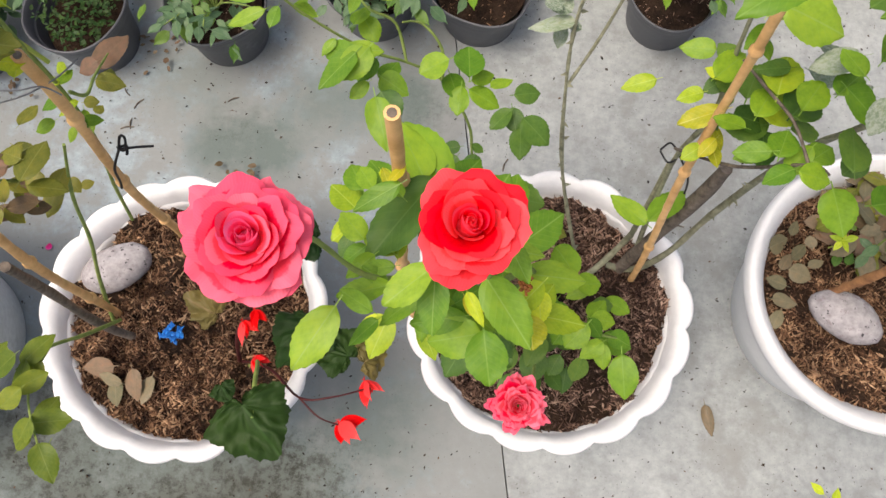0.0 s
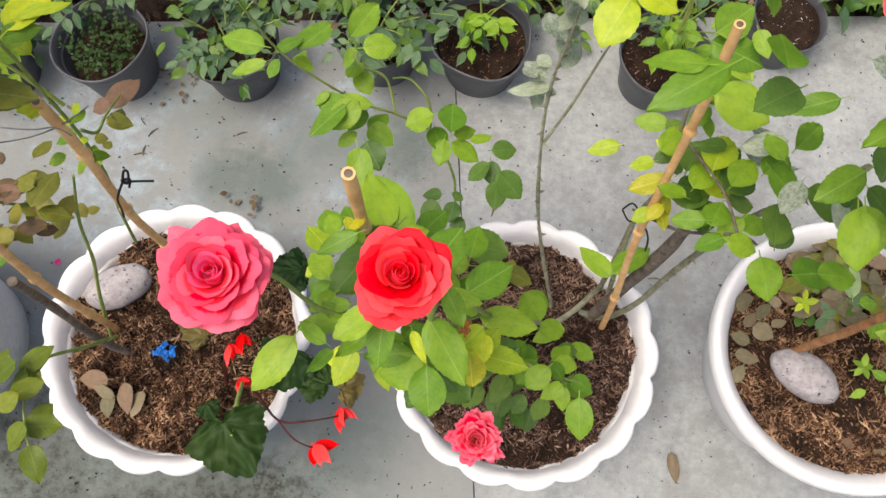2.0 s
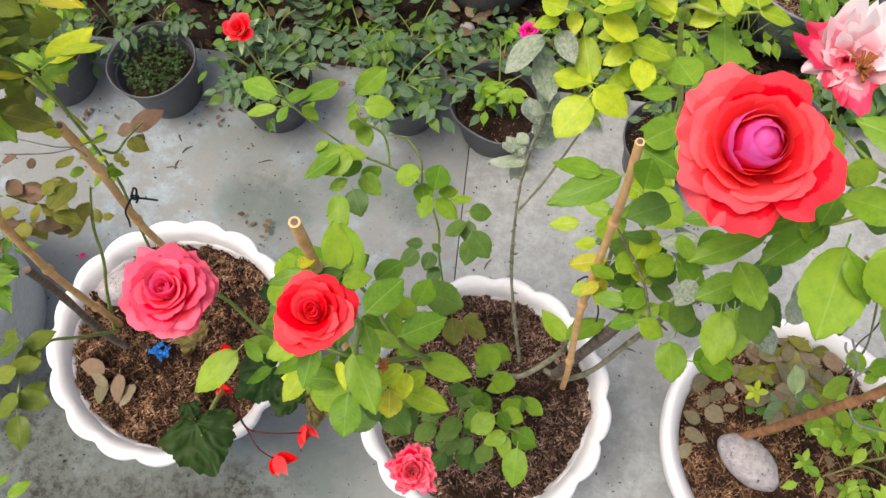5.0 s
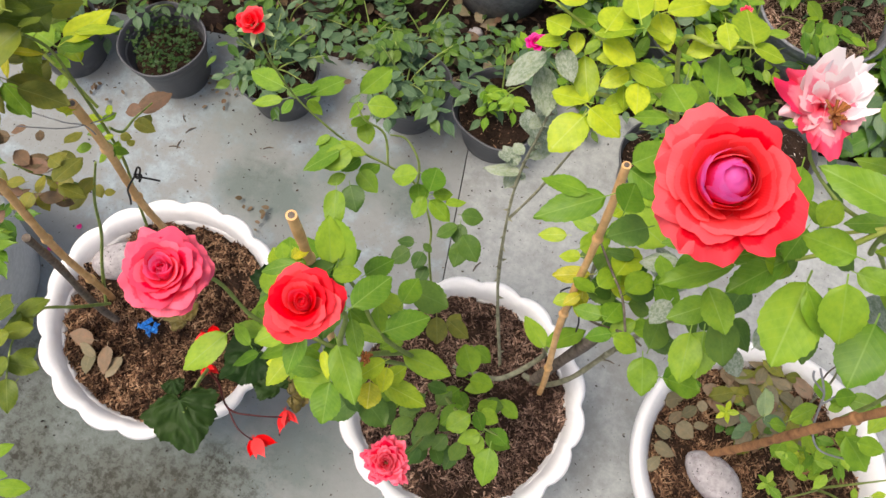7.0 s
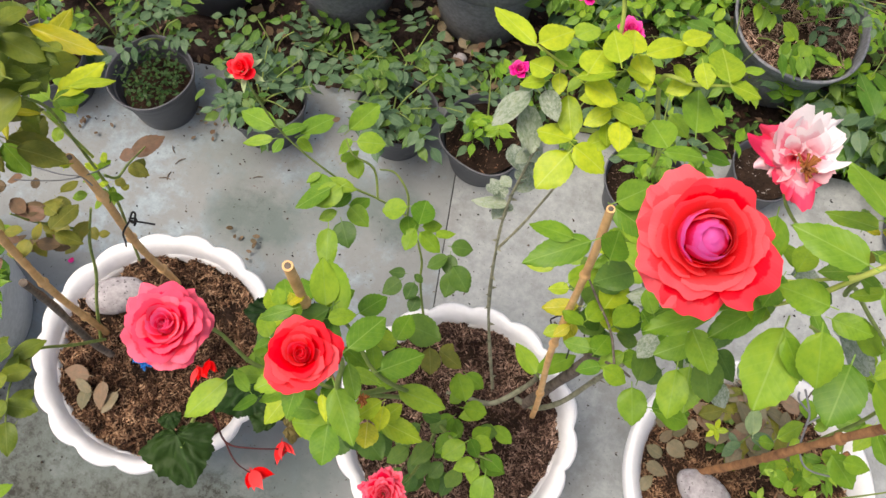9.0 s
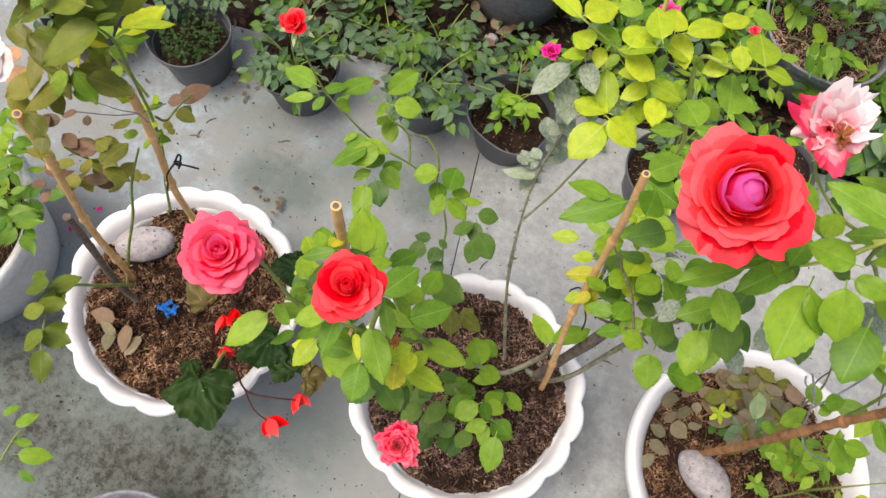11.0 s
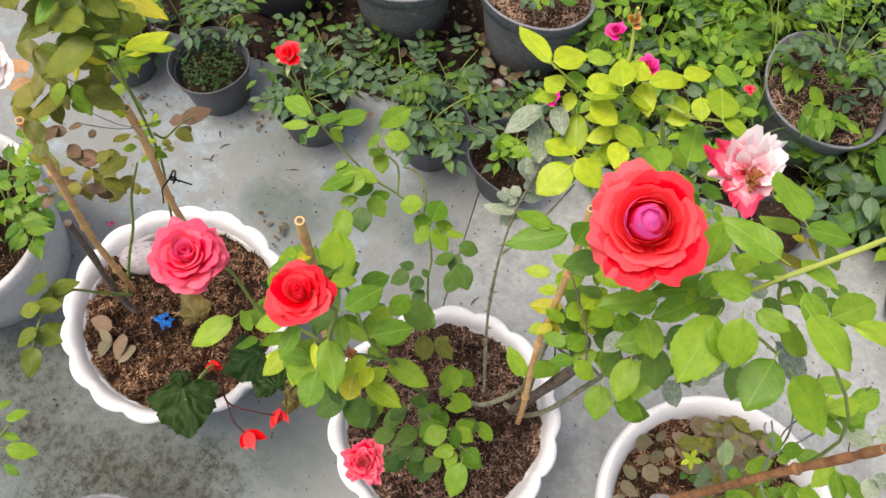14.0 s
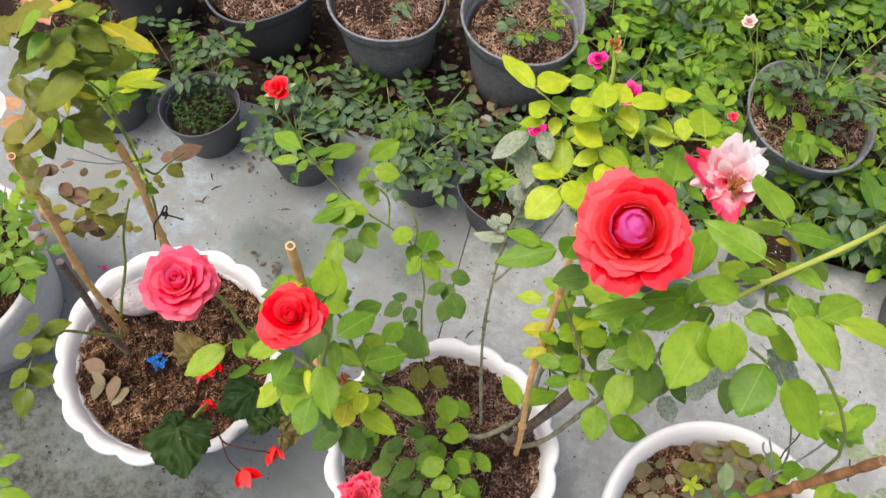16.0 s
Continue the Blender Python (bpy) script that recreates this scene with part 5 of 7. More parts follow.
leaves(bronze_rose, "brown", [(-0.066, 0.784, 0.760, -0.049, 0.833, 0.751, 0.56), (-0.048, 0.780, 0.790, -0.066, 0.766, 0.786, 0.80), (-0.085, 0.652, 0.820, -0.128, 0.638, 0.813, 0.45), (-0.057, 0.628, 0.800, -0.093, 0.617, 0.794, 0.45), (-0.121, 0.678, 0.850, -0.138, 0.665, 0.846, 0.60), (-0.109, 0.643, 0.820, -0.142, 0.652, 0.815, 0.60)], 0.4)
leaves(bronze_rose, "olive", [(-0.045, 0.760, 0.790, -0.016, 0.761, 0.784, 0.66), (-0.044, 0.731, 0.800, -0.031, 0.736, 0.797, 0.90), (-0.057, 0.634, 0.840, -0.052, 0.680, 0.832, 0.60), (-0.062, 0.655, 0.840, -0.085, 0.660, 0.836, 0.80), (-0.097, 0.617, 0.800, -0.101, 0.590, 0.795, 0.80), (-0.090, 0.669, 0.720, -0.099, 0.630, 0.713, 0.60), (-0.105, 0.683, 0.680, -0.089, 0.671, 0.676, 0.80), (-0.106, 0.638, 0.780, -0.114, 0.625, 0.777, 0.80), (-0.079, 0.618, 0.850, -0.103, 0.608, 0.846, 0.60), (-0.047, 0.673, 0.880, -0.040, 0.696, 0.876, 0.60)], 0.4)
leaves(bronze_rose, "olive", [(-0.082, 0.651, 0.740, -0.082, 0.683, 0.734, 0.60), (-0.102, 0.619, 0.780, -0.080, 0.610, 0.775, 0.60)], 0.4)
leaves(bronze_rose, "green", [(-0.040, 0.723, 0.840, -0.061, 0.705, 0.835, 0.50), (-0.031, 0.706, 0.840, -0.013, 0.695, 0.836, 0.60), (-0.037, 0.721, 0.860, -0.031, 0.741, 0.856, 0.50), (-0.030, 0.689, 0.860, -0.047, 0.677, 0.856, 0.60), (-0.033, 0.700, 0.820, -0.037, 0.684, 0.817, 0.60)], 0.4)
leaves(bronze_rose, "lime", [(-0.048, 0.752, 0.980, -0.037, 0.816, 0.969, 0.42), (-0.046, 0.765, 0.980, -0.012, 0.799, 0.971, 0.30), (-0.000, 0.680, 1.000, 0.019, 0.685, 0.996, 0.85), (-0.024, 0.716, 0.880, -0.047, 0.720, 0.876, 0.50), (-0.033, 0.734, 0.860, -0.047, 0.745, 0.857, 0.60)], 0.4)
leaves(bronze_rose, "light", [(-0.056, 0.743, 0.980, -0.089, 0.750, 0.975, 0.80), (-0.050, 0.744, 0.980, -0.026, 0.768, 0.973, 0.60), (-0.052, 0.730, 0.980, -0.029, 0.730, 0.975, 0.70)], 0.4)
leaves(bronze_rose, "olive", [(0.018, 0.656, 1.080, 0.063, 0.667, 1.071, 0.62), (-0.007, 0.650, 1.060, -0.035, 0.605, 1.051, 0.50), (-0.044, 0.663, 1.100, 0.012, 0.641, 1.087, 0.42), (-0.028, 0.602, 1.050, -0.002, 0.592, 1.044, 0.80), (-0.038, 0.682, 1.050, -0.012, 0.714, 1.042, 0.50), (-0.074, 0.586, 0.950, -0.050, 0.595, 0.945, 0.50)], 0.4)
leaves(bronze_rose, "moss", [(-0.002, 0.720, 1.160, 0.042, 0.723, 1.151, 0.55), (-0.000, 0.686, 1.140, 0.038, 0.705, 1.131, 0.58), (0.036, 0.687, 1.170, -0.025, 0.684, 1.160, 0.50), (-0.026, 0.661, 1.120, 0.001, 0.670, 1.114, 0.50), (0.005, 0.690, 1.170, -0.001, 0.725, 1.164, 0.60), (0.008, 0.724, 1.180, 0.017, 0.752, 1.175, 0.60), (-0.025, 0.701, 1.100, -0.020, 0.667, 1.093, 0.70), (-0.025, 0.682, 1.130, -0.041, 0.660, 1.125, 0.50)], 0.4)
leaves(bronze_rose, "light", [(-0.001, 0.648, 1.090, 0.009, 0.624, 1.085, 0.72), (0.003, 0.655, 1.080, 0.039, 0.641, 1.072, 0.50), (-0.004, 0.703, 1.200, -0.009, 0.670, 1.194, 0.60), (-0.002, 0.692, 1.180, -0.000, 0.660, 1.174, 0.50)], 0.4)
leaves(bronze_rose, "peach", [(-0.135, 0.755, 1.100, -0.091, 0.743, 1.090, 0.55), (-0.074, 0.648, 1.050, -0.106, 0.655, 1.045, 0.60), (-0.121, 0.754, 1.100, -0.093, 0.772, 1.093, 0.40), (-0.074, 0.621, 1.050, -0.066, 0.649, 1.045, 0.60)], 0.4)
leaves(bronze_rose, "yellow", [(-0.005, 0.752, 1.130, 0.060, 0.762, 1.117, 0.30), (-0.010, 0.685, 1.100, 0.012, 0.657, 1.093, 0.27), (0.017, 0.726, 1.200, -0.007, 0.711, 1.195, 0.50)], 0.4)
leaves(bronze_rose, "moss", [(-0.026, 0.736, 1.100, 0.015, 0.715, 1.090, 0.70), (0.013, 0.730, 1.150, 0.048, 0.726, 1.143, 0.55), (-0.026, 0.758, 1.050, -0.039, 0.728, 1.044, 0.60), (-0.015, 0.699, 1.080, 0.016, 0.690, 1.073, 0.60), (-0.018, 0.692, 1.050, 0.003, 0.687, 1.045, 0.70)], 0.4)
leaves(bronze_rose, "moss", [(0.009, 0.710, 1.120, 0.024, 0.732, 1.115, 0.60), (0.039, 0.686, 1.150, 0.046, 0.705, 1.146, 0.60), (0.050, 0.736, 1.150, 0.020, 0.737, 1.145, 0.50)], 0.4)
leaves(bronze_rose, "moss", [(-0.035, 0.704, 1.140, -0.062, 0.680, 1.134, 0.55), (-0.031, 0.734, 1.150, -0.012, 0.766, 1.143, 0.70), (-0.033, 0.738, 1.130, 0.009, 0.740, 1.121, 0.70), (-0.035, 0.701, 1.120, 0.022, 0.709, 1.108, 0.50), (-0.072, 0.738, 1.100, -0.033, 0.717, 1.090, 0.60), (-0.050, 0.687, 1.120, -0.057, 0.654, 1.114, 0.50), (-0.056, 0.706, 1.160, -0.059, 0.678, 1.155, 0.60)], 0.4)
leaves(bronze_rose, "olive", [(-0.044, 0.661, 1.100, -0.002, 0.647, 1.090, 0.40), (-0.027, 0.653, 1.070, 0.006, 0.634, 1.062, 0.50), (-0.021, 0.667, 1.050, 0.036, 0.676, 1.038, 0.50), (-0.028, 0.675, 1.080, -0.051, 0.647, 1.074, 0.50), (-0.037, 0.641, 1.060, -0.057, 0.606, 1.053, 0.60), (-0.083, 0.667, 1.080, -0.048, 0.660, 1.072, 0.60), (-0.064, 0.609, 1.040, -0.033, 0.612, 1.033, 0.60), (-0.056, 0.693, 1.020, -0.038, 0.714, 1.015, 0.55)], 0.4)
leaves(bronze_rose, "olive", [(-0.034, 0.682, 1.170, -0.068, 0.724, 1.162, 0.60), (-0.039, 0.669, 1.160, -0.088, 0.694, 1.152, 0.60), (-0.022, 0.713, 1.170, -0.061, 0.730, 1.164, 0.60)], 0.4)
leaves(bronze_rose, "brown", [(-0.139, 0.661, 0.840, -0.171, 0.645, 0.834, 0.50), (-0.093, 0.662, 0.820, -0.127, 0.636, 0.813, 0.45), (-0.114, 0.610, 0.780, -0.083, 0.624, 0.773, 0.50), (-0.143, 0.604, 0.800, -0.111, 0.612, 0.793, 0.55), (-0.151, 0.624, 0.850, -0.153, 0.660, 0.844, 0.50), (-0.124, 0.584, 0.800, -0.148, 0.580, 0.796, 0.60), (-0.108, 0.630, 0.740, -0.083, 0.638, 0.735, 0.60)], 0.4)
leaves(bronze_rose, "olive", [(-0.108, 0.644, 0.800, -0.098, 0.685, 0.792, 0.60), (-0.112, 0.645, 0.770, -0.084, 0.657, 0.764, 0.50), (-0.104, 0.597, 0.800, -0.114, 0.589, 0.798, 0.90), (-0.146, 0.617, 0.830, -0.118, 0.612, 0.824, 0.60), (-0.118, 0.686, 0.770, -0.093, 0.678, 0.765, 0.70)], 0.4)
bloom(bronze_rose, (-0.020, 0.599, 1.170), (0.35, -0.1, 1), 0.036, (PALE, PALE), 20, "pale peach and pink rose bloom", 0.08)
leaves(bronze_rose, "moss", [(-0.159, 0.477, 0.570, -0.137, 0.521, 0.561, 0.62), (-0.152, 0.488, 0.600, -0.179, 0.457, 0.593, 0.70), (-0.144, 0.446, 0.600, -0.113, 0.474, 0.592, 0.60), (-0.118, 0.414, 0.600, -0.072, 0.428, 0.590, 0.62), (-0.123, 0.453, 0.620, -0.146, 0.426, 0.614, 0.70), (-0.104, 0.422, 0.620, -0.117, 0.386, 0.613, 0.70), (-0.083, 0.399, 0.630, -0.059, 0.359, 0.621, 0.62), (-0.188, 0.480, 0.580, -0.181, 0.502, 0.576, 0.60), (-0.108, 0.386, 0.620, -0.101, 0.406, 0.616, 0.60)], 0.4)
stem(bronze_rose, STEM_GREEN, [(-0.168, 0.505, 0.500), (-0.136, 0.449, 0.580), (-0.087, 0.395, 0.620)], [0.0018, 0.0016, 0.001])
stake([(-0.153, 0.726, 0.200), (0.008, 0.685, 1.000)], 0.0064, "tan bamboo cane leaning in the planter, tied to a stem")
stake([(-0.228, 0.580, 0.200), (-0.050, 0.597, 1.042)], 0.0062, "thin tan bamboo cane leaning over the planter rim")
stake([(0.25, 0.655, 0.005), (0.287, 0.661, 1.059)], 0.0068, "upright bamboo cane with a cut top among rose leaves", nodes=(0.3, 0.6, 0.88))
stake([(0.595, 0.77, 0.2), (0.536, 0.832, 1.071)], 0.0054, "bamboo cane tied to the leaning rose")
stake([(0.912, 0.803, 0.2), (0.977, 0.854, 0.860)], 0.0075, "old reddish bamboo cane leaning out of the planter", BAMBOO_OLD, (0.72,))
stake([(1.067, 0.829, 0.210), (1.135, 0.936, 0.300)], 0.006, "thin old stick in the planter", BAMBOO_OLD, (0.5,))

# begonia
begonia = bush("begonia", 0.02, 0.53, "begonia with dark lobed leaves and hanging red flowers", "begonia", 0.21)
lobed_leaf(begonia, (0.087, 0.460, 0.418), (0.15, -0.1, 1), 0.057, -1.75, BEGONIA_DARK)
lobed_leaf(begonia, (0.118, 0.586, 0.360), (-0.2, 0.2, 1), 0.05, 0.4, BEGONIA_DARK)
lobed_leaf(begonia, (-0.029, 0.600, 0.360), (0.1, -0.5, 0.8), 0.034, 2.6, BEGONIA_BRONZE)
lobed_leaf(begonia, (0.107, 0.717, 0.420), (0.2, 0.3, 1), 0.035, 1.0, BEGONIA_DARK)
lobed_leaf(begonia, (0.175, 0.574, 0.360), (0.1, 0.3, 1), 0.04, 0.0, BEGONIA_DARK)
lobed_leaf(begonia, (0.220, 0.573, 0.340), (0.6, 0.0, 0.7), 0.03, -0.8, BEGONIA_BRONZE)
lobed_leaf(begonia, (-0.004, 0.492, 0.270), (0.0, 0.0, 1), 0.02, -0.8, BEGONIA_DARK)
stem(begonia, STEM_RED, [(0.002, 0.542, 0.220), (0.070, 0.533, 0.300), (0.137, 0.498, 0.380), (0.185, 0.507, 0.390), (0.229, 0.528, 0.370)], [0.0026, 0.0022, 0.0018, 0.0014, 0.0011])
stem(begonia, STEM_RED, [(0.137, 0.498, 0.380), (0.171, 0.476, 0.385), (0.208, 0.470, 0.369)], [0.0016, 0.0013, 0.001])
stem(begonia, STEM_RED, [(-0.007, 0.537, 0.200), (0.008, 0.570, 0.300), (0.040, 0.587, 0.400), (0.065, 0.593, 0.440)], [0.004, 0.0035, 0.003, 0.002])
stem(begonia, STEM_GREEN, [(0.008, 0.535, 0.200), (0.046, 0.542, 0.300), (0.073, 0.506, 0.390), (0.087, 0.460, 0.418)], [0.004, 0.0035, 0.003, 0.0025])
begonia_flower(begonia, (0.229, 0.528, 0.370), 0.024, 1)
begonia_flower(begonia, (0.208, 0.470, 0.369), 0.025, 2)
begonia_flower(begonia, (0.052, 0.578, 0.420), 0.02, 3)
begonia_flower(begonia, (0.069, 0.594, 0.440), 0.018, 4)
begonia_flower(begonia, (0.047, 0.543, 0.300), 0.016, 5)

# tall rose bush over the smooth planter
tall_rose = bush("rose_bush", 0.94, 0.86, "tall rose bush with a scarlet bloom over a white planter")
open_rose(tall_rose, (0.594, 0.739, 1.284), (-0.05, -0.42, 1), 0.0415, (VIOLET_HEART, SCARLET), "open scarlet rose with a violet heart")
ragged_bloom(tall_rose, (0.645, 0.858, 1.227), (-0.15, -0.5, 1), 0.041, [(205, 0.0, 1.12, 1.5, ROSY), (185, 0.2, 1.0, 1.3, ROSY), (232, -0.05, 0.85, 1.3, BLUSH), (312, -0.1, 1.15, 1.4, ROSY), (290, 0.0, 0.9, 1.2, ROSY), (345, 0.15, 0.9, 1.4, BLUSH), (262, 0.0, 0.75, 0.9, BLUSH), (165, 0.4, 0.95, 1.5, BLUSH), (112, 0.15, 1.1, 1.2, SNOWY), (76, 0.15, 1.1, 1.1, SNOWY), (195, 0.45, 0.8, 1.2, BLUSH), (130, 0.35, 0.95, 1.8, SNOWY), (95, 0.3, 1.05, 1.9, SNOWY), (60, 0.25, 0.95, 1.7, SNOWY), (25, 0.25, 1.05, 1.6, SNOWY), (145, 0.6, 0.6, 1.9, SNOWY), (205, 0.5, 0.62, 1.8, BLUSH), (80, 0.55, 0.55, 1.8, SNOWY), (320, 0.4, 0.6, 1.1, BLUSH), (30, 0.95, 0.5, 1.7, SNOWY), (150, 0.95, 0.52, 1.7, SNOWY), (265, 0.9, 0.4, 1.5, BLUSH), (85, 1.0, 0.4, 1.5, BLUSH)], "fading pink and white rose with ragged petals")
stamens(tall_rose, (0.65, 0.842, 1.236), 0.013)
bloom(tall_rose, (0.755, 0.812, 1.360), (0.3, 0.2, 1), 0.026, (SCARLET, SCARLET), 18, "scarlet rose bloom on a long bright stem", 0.05)
stem(tall_rose, STEM_BRIGHT, [(0.757, 0.825, 1.330), (0.746, 0.812, 1.305), (0.728, 0.795, 1.275), (0.707, 0.778, 1.240), (0.693, 0.768, 1.205), (0.672, 0.755, 1.190)], [0.002, 0.0021, 0.0022, 0.0022, 0.002, 0.0014])
stem(tall_rose, STEM_BRIGHT, [(0.591, 0.743, 1.254), (0.621, 0.765, 1.2), (0.67, 0.775, 1.19), (0.707, 0.778, 1.240)], [0.0012, 0.0012, 0.0013, 0.0014])
stem(tall_rose, STEM_GREEN, [(0.646, 0.865, 1.207), (0.666, 0.855, 1.16), (0.700, 0.82, 1.17), (0.707, 0.778, 1.240)], [0.0013, 0.0014, 0.0016, 0.0018])
stem(tall_rose, STEM_GREEN, [(0.707, 0.778, 1.240), (0.73, 0.8, 1.16), (0.798, 0.871, 1.020), (0.970, 0.880, 0.750), (1.000, 0.860, 0.220)], [0.0018, 0.002, 0.0022, 0.0025, 0.003])
stem(tall_rose, STEM_GREEN, [(0.754, 0.816, 1.040), (0.795, 0.816, 1.020), (0.821, 0.802, 1.030)], [0.0018, 0.0016, 0.001])
stem(tall_rose, STEM_GREY, [(1.019, 0.943, 0.350), (0.985, 0.942, 0.500), (0.928, 0.935, 0.650), (0.865, 0.920, 0.800)], [0.0018, 0.0017, 0.0015, 0.0012])
stem(tall_rose, STEM_DARK, [(1.020, 0.952, 0.350), (0.992, 0.964, 0.450), (0.975, 0.967, 0.550), (0.928, 0.974, 0.700)], [0.0014, 0.0013, 0.0012, 0.001])
stem(tall_rose, STEM_DARK, [(1.121, 0.996, 0.400), (1.071, 1.015, 0.500), (1.035, 1.024, 0.580), (1.028, 1.037, 0.620)], [0.0014, 0.0013, 0.0012, 0.001])
stem(tall_rose, STEM_GREEN, [(1.118, 1.034, 0.400), (1.138, 1.049, 0.450), (1.162, 1.072, 0.500)], [0.002, 0.002, 0.0018])
leaves(tall_rose, "green", [(0.537, 0.790, 1.088, 0.488, 0.748, 1.082, 0.42), (0.521, 0.784, 1.092, 0.478, 0.789, 1.078, 0.45), (0.552, 0.750, 1.160, 0.553, 0.789, 1.140, 0.60), (0.654, 0.728, 1.035, 0.663, 0.684, 1.025, 0.62), (0.670, 0.708, 0.933, 0.706, 0.715, 0.927, 0.75), (0.636, 0.734, 1.185, 0.592, 0.703, 1.175, 0.38), (0.668, 0.754, 1.187, 0.639, 0.719, 1.173, 0.50), (0.650, 0.816, 1.207, 0.658, 0.778, 1.193, 0.62), (0.708, 0.784, 1.235, 0.683, 0.777, 1.225, 0.55), (0.688, 0.742, 1.253, 0.655, 0.746, 1.247, 0.75)])
leaves(tall_rose, "green", [(0.704, 0.750, 1.218, 0.733, 0.749, 1.222, 0.62), (0.692, 0.729, 1.240, 0.707, 0.696, 1.220, 0.72), (0.679, 0.725, 1.215, 0.703, 0.704, 1.205, 0.55), (0.728, 0.769, 1.180, 0.771, 0.769, 1.160, 0.55), (0.743, 0.743, 1.173, 0.741, 0.693, 1.167, 0.72), (0.761, 0.736, 1.177, 0.809, 0.710, 1.163, 0.62), (0.675, 0.823, 1.153, 0.698, 0.815, 1.147, 0.60), (0.703, 0.801, 1.187, 0.730, 0.815, 1.173, 0.50), (0.670, 0.776, 1.198, 0.662, 0.746, 1.202, 0.60), (0.653, 0.745, 1.190, 0.681, 0.756, 1.170, 0.55)])
leaves(tall_rose, "green", [(0.765, 0.828, 1.155, 0.795, 0.820, 1.145, 0.60), (0.683, 0.790, 1.183, 0.691, 0.822, 1.177, 0.60)])
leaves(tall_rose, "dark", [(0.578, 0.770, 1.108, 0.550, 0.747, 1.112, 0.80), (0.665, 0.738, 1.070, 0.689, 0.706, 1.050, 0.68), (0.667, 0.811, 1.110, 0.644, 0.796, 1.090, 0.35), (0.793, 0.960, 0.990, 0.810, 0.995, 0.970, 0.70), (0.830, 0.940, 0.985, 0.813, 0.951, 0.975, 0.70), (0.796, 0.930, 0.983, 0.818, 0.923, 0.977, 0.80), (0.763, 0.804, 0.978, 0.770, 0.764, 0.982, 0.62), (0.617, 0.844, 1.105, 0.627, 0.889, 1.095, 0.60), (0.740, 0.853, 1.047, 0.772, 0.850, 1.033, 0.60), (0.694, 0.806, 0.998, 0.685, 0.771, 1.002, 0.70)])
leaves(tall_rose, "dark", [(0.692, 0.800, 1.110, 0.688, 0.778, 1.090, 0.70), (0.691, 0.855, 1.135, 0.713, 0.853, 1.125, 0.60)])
leaves(tall_rose, "grey", [(0.641, 0.776, 0.957, 0.632, 0.750, 0.943, 0.70), (0.707, 0.756, 0.955, 0.732, 0.738, 0.945, 0.70), (0.732, 0.770, 0.953, 0.745, 0.800, 0.947, 0.70), (0.703, 0.824, 1.107, 0.733, 0.840, 1.093, 0.60), (0.753, 0.787, 1.110, 0.800, 0.778, 1.090, 0.60)])
leaves(tall_rose, "light", [(0.640, 0.743, 1.108, 0.665, 0.712, 1.112, 0.65), (0.628, 0.741, 1.173, 0.674, 0.776, 1.167, 0.35), (0.682, 0.738, 1.198, 0.678, 0.672, 1.202, 0.62), (0.686, 0.756, 1.298, 0.636, 0.762, 1.302, 0.50), (0.693, 0.793, 1.280, 0.664, 0.804, 1.260, 0.42), (0.683, 0.775, 1.325, 0.655, 0.812, 1.315, 0.62), (0.698, 0.804, 1.273, 0.736, 0.821, 1.267, 0.48), (0.711, 0.793, 1.248, 0.744, 0.787, 1.252, 0.52), (0.743, 0.792, 1.207, 0.720, 0.784, 1.193, 0.40), (0.726, 0.778, 1.233, 0.757, 0.759, 1.227, 0.55)])
leaves(tall_rose, "light", [(0.748, 0.760, 1.247, 0.778, 0.804, 1.233, 0.52), (0.733, 0.756, 1.248, 0.776, 0.731, 1.252, 0.62), (0.750, 0.738, 1.295, 0.804, 0.758, 1.285, 0.38), (0.719, 0.796, 1.203, 0.743, 0.795, 1.197, 0.60)])
leaves(tall_rose, "yellow", [(0.706, 0.806, 1.257, 0.725, 0.808, 1.243, 0.60), (0.708, 0.810, 1.248, 0.696, 0.807, 1.252, 0.60)])
leaves(tall_rose, "olive", [(0.710, 0.794, 1.230, 0.699, 0.819, 1.210, 0.85)])
leaves(tall_rose, "light", [(0.961, 0.869, 0.450, 1.002, 0.914, 0.440, 0.50), (0.977, 0.819, 0.420, 1.014, 0.812, 0.414, 0.75), (0.987, 0.819, 0.420, 0.966, 0.820, 0.416, 0.60), (1.007, 0.819, 0.420, 1.012, 0.798, 0.416, 0.80), (0.957, 0.870, 0.380, 0.987, 0.879, 0.375, 0.80)], 0.65)
leaves(tall_rose, "green", [(0.949, 0.873, 0.620, 0.980, 0.893, 0.614, 0.70), (0.970, 0.877, 0.600, 0.955, 0.862, 0.596, 0.70), (0.981, 0.820, 0.650, 1.023, 0.827, 0.643, 0.60), (0.986, 0.836, 0.600, 1.033, 0.806, 0.590, 0.70), (0.972, 0.868, 0.500, 0.973, 0.840, 0.495, 0.60), (1.015, 0.849, 0.500, 0.990, 0.848, 0.495, 0.60)], 0.65)
leaves(tall_rose, "light", [(1.045, 0.891, 0.600, 1.094, 0.884, 0.592, 0.60), (1.034, 0.894, 0.600, 1.068, 0.858, 0.591, 0.60), (1.031, 0.902, 0.600, 1.018, 0.856, 0.591, 0.60), (0.970, 0.931, 0.750, 0.999, 0.977, 0.741, 0.50), (0.932, 0.896, 0.780, 0.969, 0.935, 0.771, 0.50), (0.953, 0.899, 0.760, 0.987, 0.937, 0.752, 0.50)], 0.65)
leaves(tall_rose, "grey", [(1.021, 0.906, 0.750, 1.034, 0.946, 0.743, 0.80), (1.047, 0.880, 0.700, 1.082, 0.885, 0.694, 0.70)], 0.65)
